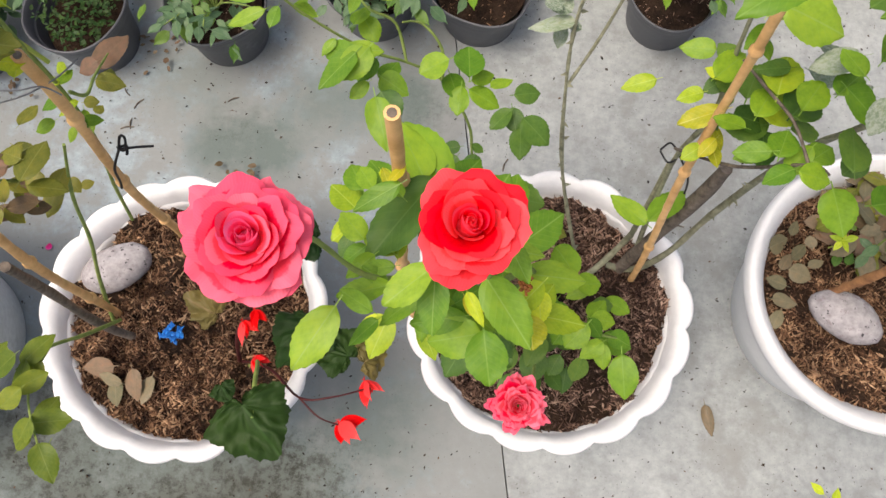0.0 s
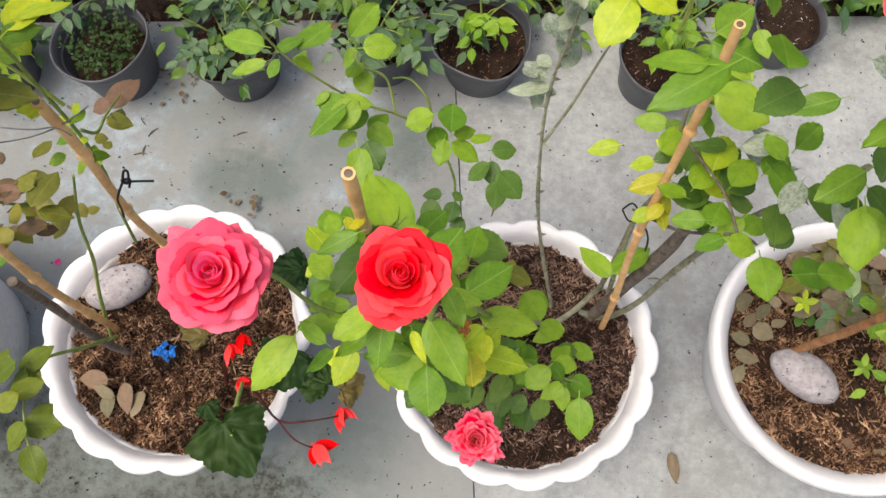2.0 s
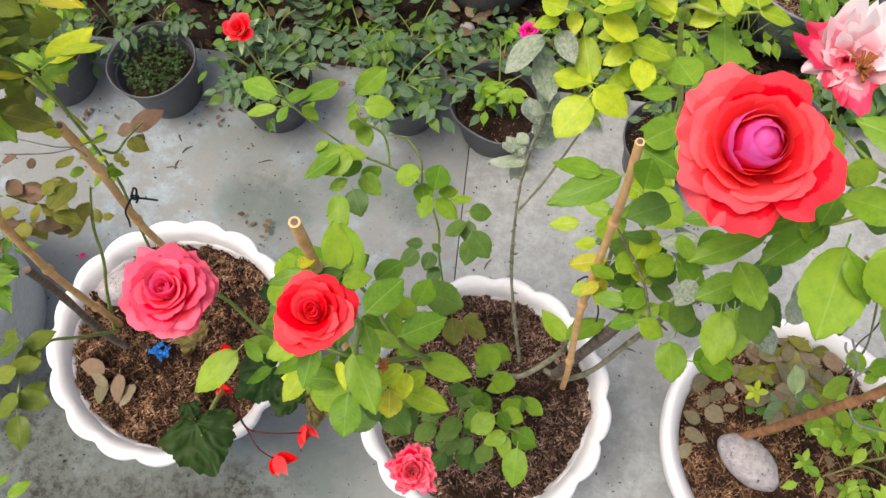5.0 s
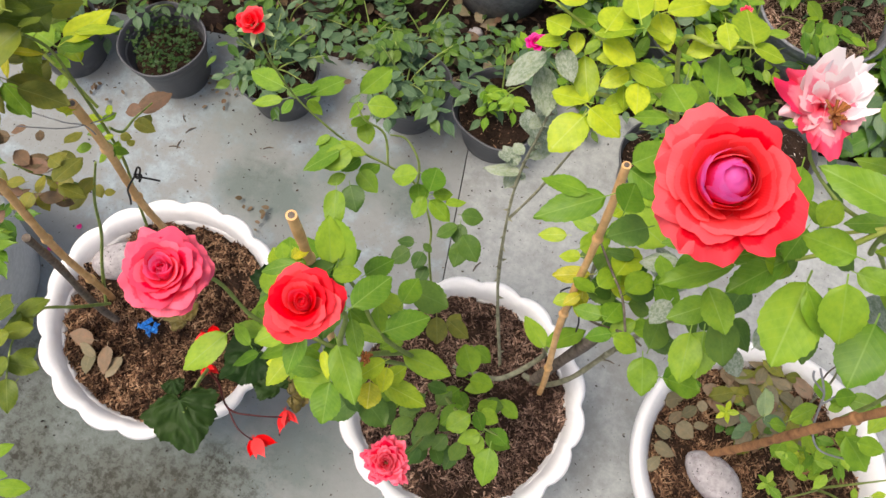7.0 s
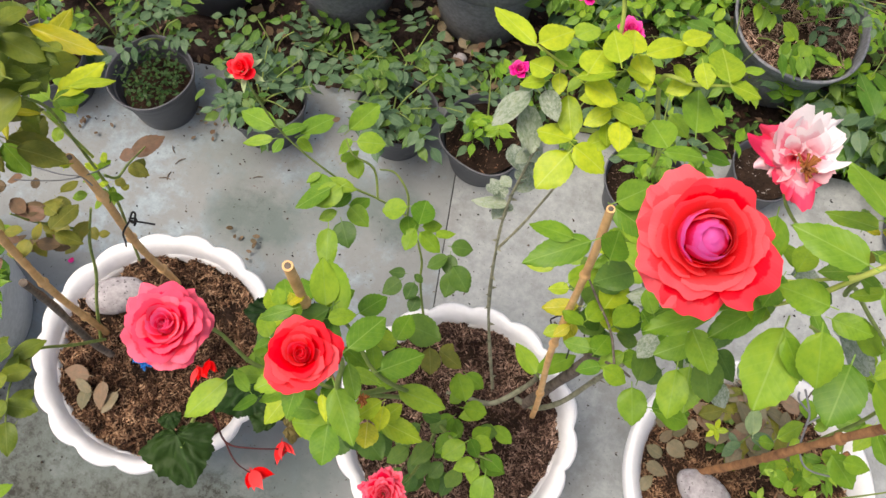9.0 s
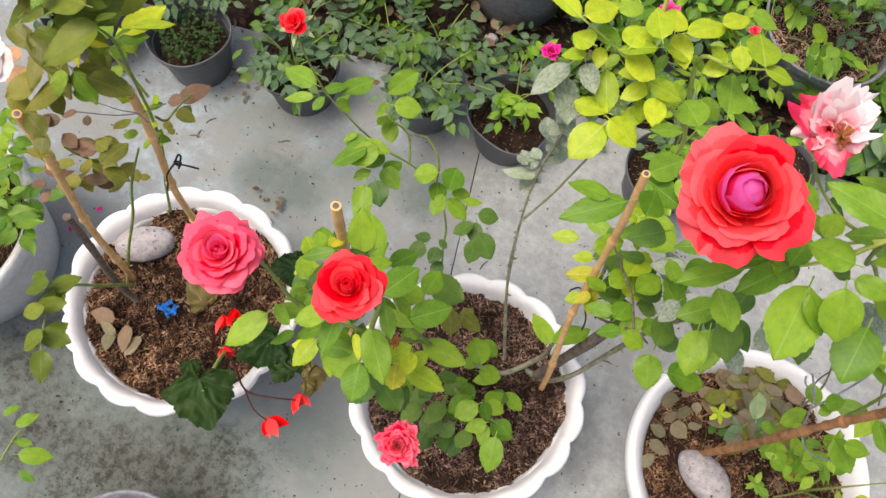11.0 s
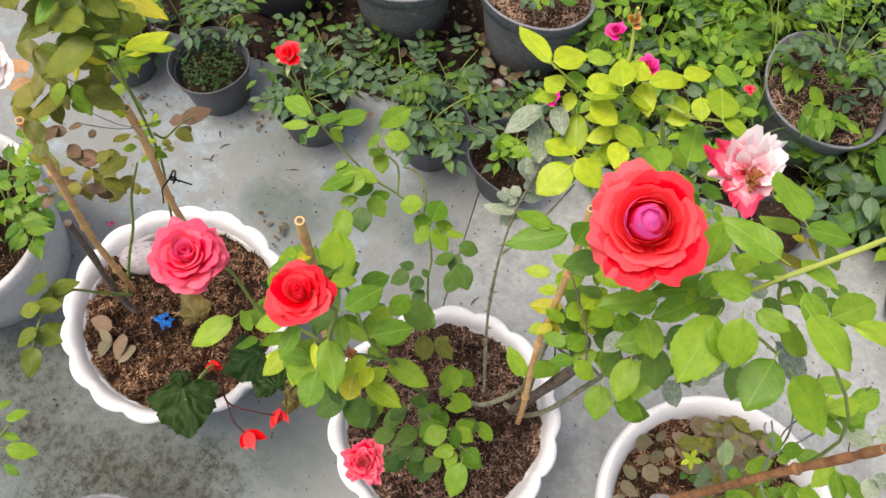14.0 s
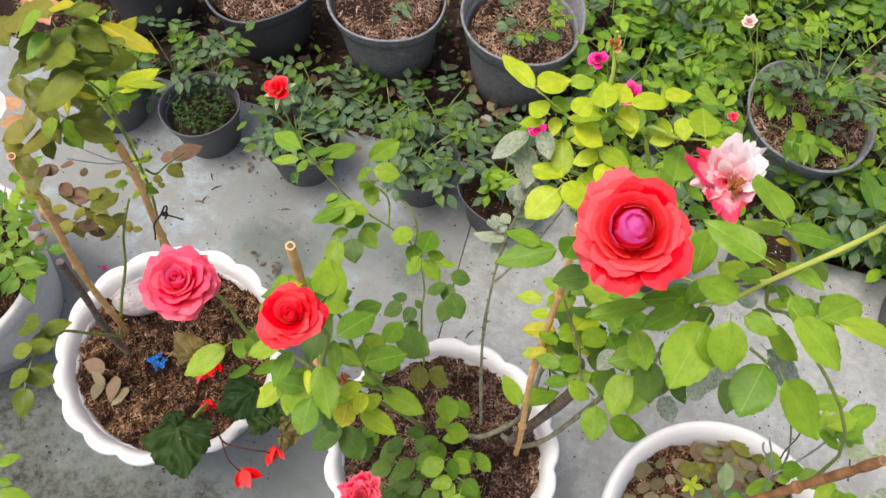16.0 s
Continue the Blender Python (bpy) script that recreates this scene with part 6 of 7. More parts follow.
leaves(tall_rose, "light", [(0.950, 0.983, 0.620, 1.006, 1.034, 0.608, 0.42), (1.021, 0.996, 0.600, 1.054, 1.058, 0.589, 0.50), (1.030, 1.028, 0.550, 1.007, 0.980, 0.539, 0.50), (1.066, 1.045, 0.500, 1.095, 1.005, 0.491, 0.40), (1.142, 1.043, 0.500, 1.180, 1.060, 0.493, 0.50)], 0.65)

# shoots at the near edge
near_shoot = bush("rose_shoot", -0.42, 0.2, "green rose shoot beside the scalloped planter", z=0.0)
stem(near_shoot, STEM_GREEN, [(-0.420, 0.200, 0.000), (-0.197, 0.179, 0.300), (-0.138, 0.243, 0.420), (-0.124, 0.269, 0.450)], [0.003, 0.0025, 0.002, 0.0014])
leaves(near_shoot, "green", [(-0.139, 0.272, 0.440, -0.122, 0.304, 0.433, 0.55), (-0.117, 0.234, 0.420, -0.069, 0.254, 0.410, 0.55), (-0.132, 0.250, 0.430, -0.105, 0.258, 0.424, 0.50), (-0.162, 0.277, 0.450, -0.152, 0.302, 0.445, 0.50), (-0.108, 0.210, 0.400, -0.078, 0.208, 0.394, 0.50)])

# yellow-green rose bush behind
lime_rose = bush("rose_bush", 0.62, 1.2, "rose bush with large yellow green leaves", z=0.0)
stem(lime_rose, STEM_BRIGHT, [(0.640, 1.390, 0.100), (0.610, 1.260, 0.500), (0.483, 1.060, 0.900), (0.483, 1.075, 1.000), (0.469, 1.092, 1.050), (0.467, 1.092, 1.070)], [0.005, 0.004, 0.003, 0.0026, 0.0022, 0.002])
stem(lime_rose, STEM_BRIGHT, [(0.610, 1.260, 0.500), (0.476, 1.026, 0.850), (0.477, 0.993, 0.870)], [0.004, 0.003, 0.0015])
stem(lime_rose, STEM_BRIGHT, [(0.610, 1.260, 0.500), (0.548, 1.088, 0.920), (0.584, 1.080, 0.950), (0.623, 1.083, 0.970)], [0.004, 0.003, 0.0025, 0.0015])
stem(lime_rose, STEM_BRIGHT, [(0.483, 1.060, 0.900), (0.444, 1.039, 0.950), (0.401, 1.033, 0.980)], [0.0025, 0.002, 0.0012])
leaves(lime_rose, "lime", [(0.402, 1.025, 0.990, 0.334, 1.067, 0.977, 0.32), (0.406, 1.022, 1.000, 0.436, 1.064, 0.991, 0.62), (0.428, 1.020, 0.960, 0.398, 1.026, 0.955, 0.95), (0.424, 1.018, 0.940, 0.396, 1.007, 0.934, 0.70), (0.434, 1.042, 0.930, 0.444, 1.018, 0.925, 0.72), (0.497, 1.022, 1.020, 0.474, 1.067, 1.012, 0.62), (0.506, 1.053, 1.000, 0.498, 1.090, 0.994, 0.82), (0.519, 1.059, 1.000, 0.559, 1.105, 0.990, 0.46), (0.550, 1.091, 1.000, 0.579, 1.122, 0.993, 0.52), (0.510, 1.077, 0.970, 0.538, 1.044, 0.961, 0.62)], 0.3)
leaves(lime_rose, "lime", [(0.553, 1.087, 0.960, 0.580, 1.079, 0.955, 0.62), (0.581, 1.090, 0.980, 0.598, 1.065, 0.974, 0.80), (0.617, 1.078, 0.980, 0.597, 1.130, 0.971, 0.76), (0.619, 1.083, 0.970, 0.660, 1.089, 0.963, 0.50), (0.452, 1.036, 0.900, 0.478, 0.988, 0.889, 0.56), (0.507, 1.019, 0.930, 0.484, 0.993, 0.923, 0.66), (0.507, 1.019, 0.940, 0.553, 1.023, 0.932, 0.56), (0.479, 0.987, 0.890, 0.433, 0.988, 0.882, 0.82), (0.481, 0.974, 0.880, 0.460, 0.920, 0.869, 0.77), (0.484, 0.980, 0.890, 0.531, 0.969, 0.881, 0.77)], 0.3)
leaves(lime_rose, "lime", [(0.469, 1.010, 1.000, 0.473, 1.053, 0.993, 0.82), (0.498, 1.024, 0.950, 0.468, 1.011, 0.944, 0.62), (0.522, 1.011, 0.930, 0.536, 0.978, 0.923, 0.82), (0.475, 1.046, 0.980, 0.497, 1.032, 0.975, 0.70)], 0.3)
leaves(lime_rose, "light", [(0.438, 1.062, 0.980, 0.458, 1.093, 0.974, 0.80), (0.423, 1.036, 0.960, 0.452, 1.051, 0.954, 0.70), (0.493, 1.030, 0.940, 0.515, 1.050, 0.935, 0.62), (0.578, 1.139, 0.980, 0.614, 1.141, 0.973, 0.62), (0.631, 1.121, 0.950, 0.656, 1.138, 0.945, 0.42), (0.609, 1.040, 0.920, 0.597, 1.110, 0.909, 0.62), (0.588, 1.019, 0.900, 0.557, 1.053, 0.892, 0.90), (0.583, 1.001, 0.920, 0.634, 1.023, 0.910, 0.42), (0.533, 0.973, 0.920, 0.572, 0.997, 0.912, 0.38), (0.511, 1.072, 0.930, 0.508, 1.048, 0.925, 0.60)], 0.3)
leaves(lime_rose, "light", [(0.621, 1.069, 0.880, 0.658, 1.067, 0.873, 0.60), (0.538, 1.092, 0.920, 0.569, 1.085, 0.914, 0.50)], 0.3)
leaves(lime_rose, "grey", [(0.408, 1.021, 0.900, 0.379, 0.968, 0.888, 0.56), (0.427, 1.019, 0.920, 0.454, 0.990, 0.912, 0.62), (0.424, 1.037, 0.800, 0.424, 0.997, 0.792, 0.60), (0.429, 1.008, 0.780, 0.418, 0.986, 0.775, 0.70)], 0.3)
leaves(lime_rose, "green", [(0.554, 1.132, 0.800, 0.542, 1.095, 0.792, 0.70), (0.584, 1.129, 0.800, 0.618, 1.111, 0.793, 0.70), (0.529, 1.071, 0.800, 0.560, 1.067, 0.794, 0.60), (0.633, 1.193, 0.750, 0.668, 1.185, 0.743, 0.60), (0.647, 1.092, 0.800, 0.683, 1.098, 0.794, 0.60), (0.455, 1.100, 0.850, 0.446, 1.076, 0.845, 0.60), (0.515, 1.116, 0.820, 0.546, 1.112, 0.814, 0.60)], 0.3)
bloom(lime_rose, (0.489, 1.241, 0.790), (0, -0.2, 1), 0.022, (MAGENTA, MAGENTA), 16, "small magenta bloom", 0.1, sepals=False)
bloom(lime_rose, (0.411, 1.306, 0.750), (0, -0.3, 1), 0.018, (MAGENTA, MAGENTA), 13, "small magenta bud", 0.1, sepals=False)
bloom(lime_rose, (0.299, 1.430, 0.292), (0, -0.3, 1), 0.022, (MAGENTA, MAGENTA), 13, "small magenta bloom", 0.1, sepals=False)
bloom(lime_rose, (0.470, 1.089, 1.050), (0, -0.3, 1), 0.012, (WITHERED, WITHERED), 7, "withered orange brown bud", 0.3)


# ---- small things in the planters ----
def stone(x, y, z, size, turn, mat, label, seed, name="stone", group=""):
    bm = bmesh.new()
    bmesh.ops.create_icosphere(bm, subdivisions=3, radius=1.0)
    for v in bm.verts:
        v.co *= 1 + 0.1 * noise.noise(v.co * 1.3 + Vector((seed, 0, 0))) + 0.02 * noise.noise(v.co * 6)
        v.co = Vector((v.co.x * size[0], v.co.y * size[1], v.co.z * size[2]))
    ob = part(name, bm, mat)
    ob.matrix_basis = pose(x, y, z, 0, 0, turn)
    return tagged(ob, label, "stone", group)


stone(-0.235, 0.655, 0.235, (0.06, 0.036, 0.032), 36, STONE, "smooth grey river stone half sunk in husks", 1)
stone(0.944, 0.772, 0.237, (0.06, 0.037, 0.03), -22, STONE, "speckled grey river stone on the soil", 2)
rng = random.Random(11)
for k, (px, py) in enumerate(((0.83, 0.81), (0.842, 0.845), (0.83, 0.875), (0.862, 0.865), (0.853, 0.905), (0.885, 0.92), (0.845, 0.78), (0.88, 0.885), (0.868, 0.83), (0.9, 0.9), (0.89, 0.85), (0.915, 0.94), (0.835, 0.75))):
    turn = rng.uniform(0, 6.28)
    n = rng.uniform(0.022, 0.042)
    ob = new("dried_leaf", LEAF["dry" if k % 4 == 1 else "straw"][k % 4])
    ob.matrix_basis = leaf_pose((px - math.cos(turn) * n / 2, py - math.sin(turn) * n / 2, 0.237 + rng.uniform(0, 0.006)), (px + math.cos(turn) * n / 2, py + math.sin(turn) * n / 2, 0.237 + rng.uniform(0, 0.008)), rng.uniform(0.55, 0.9), rng.uniform(-0.6, 0.6))
    tagged(ob, "round dried tan leaf on the potting soil", "leaf", "fallen leaves")


def litter(place, radius, count, tones, size, seed, name="dead_leaf", label="dry curled fallen leaf on the soil"):
    """Fallen leaves lying loosely, each a thing of its own."""
    rng = random.Random(seed)
    for _ in range(count):
        r, a = radius * math.sqrt(rng.random()), rng.uniform(0, 6.28)
        b = Vector((place[0] + r * math.cos(a), place[1] + r * math.sin(a), place[2] + rng.uniform(0, 0.012)))
        d = rng.uniform(0, 6.28)
        n = size * rng.uniform(0.7, 1.25)
        ob = new(name, LEAF[rng.choice(tones)][rng.randrange(4)])
        ob.matrix_basis = leaf_pose(b, b + Vector((math.cos(d) * n, math.sin(d) * n, rng.uniform(-0.006, 0.012))), rng.uniform(0.5, 0.7), rng.uniform(-0.5, 0.5))
        tagged(ob, label, "leaf", "fallen leaves")


litter((-0.165, 0.49, 0.24), 0.04, 5, ("straw", "straw", "dry"), 0.05, 21)
litter((0.98, 0.945, 0.24), 0.075, 70, ("straw", "olive", "straw", "olive", "dry"), 0.044, 22)
litter((0.95, 0.9, 0.238), 0.06, 16, ("brown", "olive", "dark", "straw"), 0.03, 27)
upright = bush("seedling", 0.955, 0.865, "seedling with one large pale green leaf", "seedling", 0.225)
stem(upright, STEM_GREEN, [(0.955, 0.865, 0.22), (0.95, 0.87, 0.3), (0.943, 0.878, 0.385)], [0.002, 0.0016, 0.0012])
leaves(upright, "pale", [(0.944, 0.877, 0.382, 0.921, 0.907, 0.425, 0.56)])
leaves(upright, "blue", [(0.946, 0.875, 0.37, 0.985, 0.88, 0.375, 0.6), (0.95, 0.87, 0.32, 0.925, 0.85, 0.32, 0.5), (0.95, 0.87, 0.3, 0.93, 0.885, 0.3, 0.5), (0.952, 0.87, 0.28, 0.94, 0.845, 0.27, 0.6)])
litter((1.06, 0.74, 0.236), 0.09, 8, ("dry", "brown"), 0.035, 23)
fallen = new("dead_leaf", LEAF["dry"][2])
fallen.matrix_basis = leaf_pose((0.803, 0.618, 0.008), (0.822, 0.562, 0.006), 0.36, 0.3)
tagged(fallen, "grey brown narrow fallen leaf on the concrete", "leaf", "fallen leaves")
litter((-0.145, 0.915, 0.006), 0.045, 9, ("dry", "brown"), 0.014, 25, "leaf_scrap", "brown leaf scraps on the concrete")

litter((-0.387, 1.14, 0.005), 0.05, 16, ("dry", "brown"), 0.013, 26, "leaf_scrap", "brown leaf scraps on the concrete")
litter((-0.62, 1.03, 0.005), 0.04, 8, ("dry", "brown"), 0.012, 28, "leaf_scrap", "brown leaf scraps on the concrete")
stamens(rose_bush, (0.394, 0.594, 0.945), 0.009)

SPROUT = [(0.911, 0.882, 0.235), (1.02, 0.8, 0.225), (1.06, 0.87, 0.22), (1.1, 0.78, 0.22)]
for k, p in enumerate(SPROUT):
    sp = bush("seedling", p[0], p[1], "tiny pale green seedling in the planter", "seedling", p[2])
    rng = random.Random(k)
    stem(sp, STEM_BRIGHT, [p, (p[0] + 0.004, p[1], p[2] + 0.03), (p[0] + 0.002, p[1] + 0.004, p[2] + 0.055)], [0.0015, 0.0012, 0.001])
    leaves(sp, "lime" if k % 2 == 0 else "light", [(p[0], p[1], p[2] + 0.05, p[0] + 0.021 * math.cos(a), p[1] + 0.021 * math.sin(a), p[2] + 0.05 + rng.uniform(-0.01, 0.012), 0.5) for a in (0.3, 1.6, 2.9, 4.1, 5.2)])

thin_wire = empty("wire", (0.0, 0.68, 0.95), "thin grey wire strung between the canes", "wire")
for k, pts in enumerate((((-0.05, -0.03, 0.01), (-0.013, -0.009, 0.0), (0.012, 0.012, -0.002), (0.03, 0.03, 0.004)), ((-0.06, -0.01, 0.006), (-0.016, -0.002, 0.0), (0.008, 0.004, 0.003), (0.024, 0.001, 0.0)))):
    bm = bmesh.new()
    tube(bm, pts, [0.0007] * len(pts), 5)
    part("strand", bm, GREY_PLASTIC, thin_wire)
wire = empty("wire", (0.945, 0.866, 0.61), "thin grey blue wire twisted over the planter", "wire")
for k, pts in enumerate((((-0.03, 0.035, 0.02), (-0.008, 0.012, 0.0), (0.0, 0.0, -0.02), (0.012, -0.03, -0.05), (0.035, -0.05, -0.06), (0.08, -0.045, -0.05)), ((0.0, 0.0, -0.02), (0.02, 0.03, 0.0), (0.035, 0.06, 0.03), (0.04, 0.08, 0.05)), ((-0.008, 0.012, 0.0), (-0.03, 0.02, 0.01), (-0.035, 0.03, 0.015)))):
    bm = bmesh.new()
    tube(bm, pts, [0.0016] * len(pts), 6)
    part("strand", bm, GREY_PLASTIC, wire)

clip = empty("plant_clip", (-0.112, 0.563, 0.243), "crumpled bright blue plastic clip on the soil", "clip")
for k, (dx, dy, dz, sx, sy) in enumerate(((0, 0, 0, 0.032, 0.011), (-0.008, 0.009, 0.003, 0.02, 0.008), (0.012, 0.005, 0.004, 0.018, 0.009), (0.004, -0.008, 0.002, 0.016, 0.006), (-0.014, -0.003, 0.004, 0.012, 0.006))):
    bm = bmesh.new()
    bmesh.ops.create_grid(bm, x_segments=7, y_segments=3, size=0.5)
    bmesh.ops.solidify(bm, geom=bm.faces[:], thickness=0.12)
    for v in bm.verts:
        crease = noise.noise(Vector((v.co.x * 5, v.co.y * 4, k * 2.7)))
        v.co = Vector((v.co.x * sx + 0.002 * crease, v.co.y * sy * (1 + 0.5 * crease), v.co.z * 0.012 + 0.009 * crease))
    ob = part("jaw" if k else "grip", bm, BLUE, clip, smooth=False)
    ob.matrix_basis = pose(dx, dy, dz + 0.002, 30 * k - 20, 14 - 9 * k, 8 + 47 * k)

tie = empty("plant_tie", TIE, "black plastic tie knotted round the cane", "plant tie")
for k, pts in enumerate((((0, 0, 0), (0.006, 0.012, 0.02), (0.016, 0.01, 0.026), (0.014, -0.002, 0.01), (0, 0, 0)), ((0, 0, 0), (0.022, 0.006, 0.002), (0.045, 0.014, -0.004)), ((0, 0, 0), (-0.014, -0.02, -0.03), (-0.022, -0.026, -0.07), (-0.03, -0.03, -0.1)), ((-0.008, 0.004, -0.008), (0.004, 0.01, -0.01), (0.01, -0.004, -0.006)))):
    bm = bmesh.new()
    tube(bm, [Vector(p) * 0.7 for p in pts], [0.0014] * len(pts), 6)
    part("loop" if k == 0 else "tail", bm, WIRE, tie)
tie = empty("plant_tie", TIE_2, "twisted dark wire round the leaning cane", "plant tie")
for k, pts in enumerate((((-0.012, 0, 0.004), (0.0, -0.012, 0.0), (0.012, 0.0, -0.003), (0.0, 0.012, 0.003), (-0.012, 0, 0.006)), ((0.012, 0, 0), (0.03, 0.006, 0.01), (0.045, 0.02, 0.004)), ((0.012, 0, 0), (0.03, -0.02, -0.02), (0.035, -0.03, -0.05)), ((0.012, 0.004, 0), (0.022, 0.02, 0.03), (0.034, 0.022, 0.05)))):
    bm = bmesh.new()
    tube(bm, pts, [0.0013] * len(pts), 6)
    part("loop" if k == 0 else "tail", bm, WIRE, tie)

# ---- seedlings and growth behind ----
SMALL_LEAF = {tone: [leaf_mesh("leaf", TONES[tone], s, rows=7, serrate=0.03, belly=0.75, blunt=1.0) for s in (11, 12)] for tone in ("blue", "green", "light", "lime", "dark", "bed", "weed")}


def compound(thing, base, way, length, leaflets, tone, rng, heap=None):
    """A rose leaf: leaflets in pairs along a thin stalk, one at its end."""
    base, way = Vector(base), Vector(way).normalized()
    side = way.cross(Vector((0, 0, 1))).normalized()
    pairs = leaflets // 2
    n = length * 0.46
    spots = [(base + way * length, way)]
    for k in range(pairs):
        p = base + way * length * (0.42 + 0.5 * k / max(pairs, 1))
        for s in (-1, 1):
            spots.append((p, (way * 0.45 + side * s).normalized()))
    for p, d in spots:
        me = SMALL_LEAF[tone][rng.randrange(2)]
        m = n * rng.uniform(0.8, 1.1)
        tip = p + d * m + Vector((0, 0, -m * rng.uniform(0.05, 0.4)))
        at = Matrix.Translation(-thing.location) @ leaf_pose(p, tip, rng.uniform(0.46, 0.6), rng.uniform(-0.6, 0.6))
        if heap is not None:
            heap.setdefault(tone, []).append((me, at))
            continue
        ob = new("leaf", me)
        ob.parent = thing
        ob.matrix_basis = at


def merged(thing, made, tone):
    """The leaves of a far plant as one foliage mesh."""
    verts, faces, uvs = [], [], []
    for me, m in made:
        k = len(verts)
        verts += [m @ v.co for v in me.vertices]
        faces += [tuple(k + i for i in p.vertices) for p in me.polygons]
        uvs += [tuple(d.uv) for d in me.uv_layers[0].data]
    me = bpy.data.meshes.new("foliage")
    me.from_pydata(verts, [], faces)
    layer = me.uv_layers.new(name="UVMap")
    layer.data.foreach_set("uv", [c for uv in uvs for c in uv])
    me.materials.append(TONES[tone])
    ob = new("foliage", me)
    ob.parent = thing
    tagged(ob, kind="stuff")


def seedling(x, y, z, height, reach, stems, per_stem, tones, seed, label, leaf=0.074, far=False):
    rng = random.Random(seed)
    heap = {} if far else None
    thing = bush("rose_seedling", x, y, label, "seedling", z, "rose seedlings")
    for s in range(stems):
        a = 2 * math.pi * (s + rng.random() * 0.6) / stems
        lean = reach * rng.uniform(0.4, 1.0)
        h = height * rng.uniform(0.6, 1.05)
        pts = [Vector((x + 0.3 * lean * f * math.cos(a) + 0.7 * lean * f * f * math.cos(a), y + lean * f * math.sin(a) * (0.3 + 0.7 * f), z + h * (f - 0.18 * f * f) * 1.2)) for f in (0, 0.35, 0.7, 1.0)]
        stem(thing, STEM_GREEN, pts, [0.0026, 0.0022, 0.0017, 0.001], sides=5)
        for k in range(per_stem):
            f = 0.3 + 0.7 * (k + rng.random() * 0.5) / per_stem
            i = min(int(f * 3), 2)
            p = pts[i].lerp(pts[i + 1], min(f * 3 - i, 1))
            b = a + rng.uniform(-2.4, 2.4)
            compound(thing, p, (math.cos(b), math.sin(b), rng.uniform(-0.15, 0.45)), leaf * rng.uniform(0.75, 1.25), rng.choice((3, 5, 5, 7)), rng.choice(tones), rng, heap)
    for tone in (heap or {}):
        merged(thing, heap[tone], tone)
    return thing


POTTED = "young rose seedling with small leaves in a black pot"
seedling(-0.53, 1.255, 0.1, 0.14, 0.08, 4, 4, ("blue", "blue", "dark"), 1, POTTED)
seedling(-0.235, 1.205, 0.11, 0.14, 0.13, 9, 4, ("blue", "blue", "dark"), 2, POTTED)
seedling(0.055, 1.295, 0.11, 0.14, 0.13, 9, 4, ("blue", "blue", "dark"), 3, POTTED)
seedling(0.262, 1.37, 0.1, 0.14, 0.11, 4, 4, ("blue", "green"), 4, POTTED)
seedling(-0.755, 1.11, 0.1, 0.2, 0.13, 6, 4, ("blue", "green"), 5, POTTED)
seedling(0.64, 1.42, 0.1, 0.22, 0.14, 7, 4, ("green", "light", "blue"), 6, POTTED)
seedling(0.13, 1.74, 0.17, 0.12, 0.09, 3, 3, ("blue", "green"), 7, POTTED, 0.06)
seedling(-0.2, 1.66, 0.19, 0.14, 0.08, 2, 3, ("green", "blue"), 8, POTTED, 0.06)
seedling(-0.55, 1.54, 0.18, 0.12, 0.08, 2, 3, ("green", "lime"), 9, POTTED, 0.06)
seedling(0.83, 1.95, 0.16, 0.22, 0.2, 13, 5, ("blue", "blue", "green", "bed"), 10, POTTED, 0.062)
BEDDED = "rose seedling growing in the dark garden earth"
beds = random.Random(77)
spots = [(-0.33, 1.4), (-0.12, 1.45), (0.0, 1.5), (0.22, 1.52), (0.42, 1.5), (-0.72, 1.27), (0.5, 1.62), (-0.36, 1.75), (0.38, 1.78), (-0.02, 1.95)]
for k, (x, y) in enumerate(spots):
    seedling(x, y, -0.02, beds.uniform(0.08, 0.15), beds.uniform(0.08, 0.14), beds.randrange(3, 6), 4, ("blue", "blue", "dark", "bed"), 100 + k, BEDDED)
flowers = bush("rose_branch", 0.66, 1.7, "thin rose shoots with small pink flowers in the bed", "rose bush", 0.0)
for at, r, mat, says in (((0.6, 1.977, 0.3), 0.02, PALE, "small pale pink flower"), ((0.669, 1.692, 0.3), 0.013, CORAL, "small red bud")):
    bloom(flowers, at, (0, -0.3, 1), r, (mat, mat), 13, says, 0.12, sepals=False)
    stem(flowers, STEM_BRIGHT, [(at[0] + 0.08, at[1] + 0.02, 0.0), (at[0] + 0.06, at[1] + 0.01, 0.16), (at[0], at[1], at[2] - 0.012)], [0.002, 0.0018, 0.0012])
LUSH = "bright leafy rose seedling in the garden bed"
for k in range(18):
    x, y = beds.uniform(0.42, 1.05), beds.uniform(1.62, 2.6)
    x, y = min(x, 0.78 if y > 2.1 else 2.0), max(y, edge_y(x) + 0.1)
    if math.hypot(x - 0.84, y - 1.9) < 0.25:
        x -= 0.3
    seedling(x, y, -0.02, beds.uniform(0.2, 0.36), beds.uniform(0.12, 0.2), beds.randrange(4, 7), 4, ("green", "bed", "bed", "blue", "light"), 200 + k, LUSH, 0.1, y > 1.95)
for k in range(10):
    x, y = beds.uniform(0.25, 0.62), beds.uniform(1.68, 2.45)
    seedling(x, y, -0.02, beds.uniform(0.16, 0.28), beds.uniform(0.1, 0.17), beds.randrange(4, 7), 4, ("light", "green", "bed", "bed", "blue"), 260 + k, LUSH, 0.09, True)
for k in range(10):
    seedling(beds.uniform(0.5, 0.8), beds.uniform(2.35, 2.75), -0.02, 0.3, 0.2, 6, 4, ("green", "bed", "green"), 280 + k, "broad-leaved green plant at the back of the bed", 0.13, True)
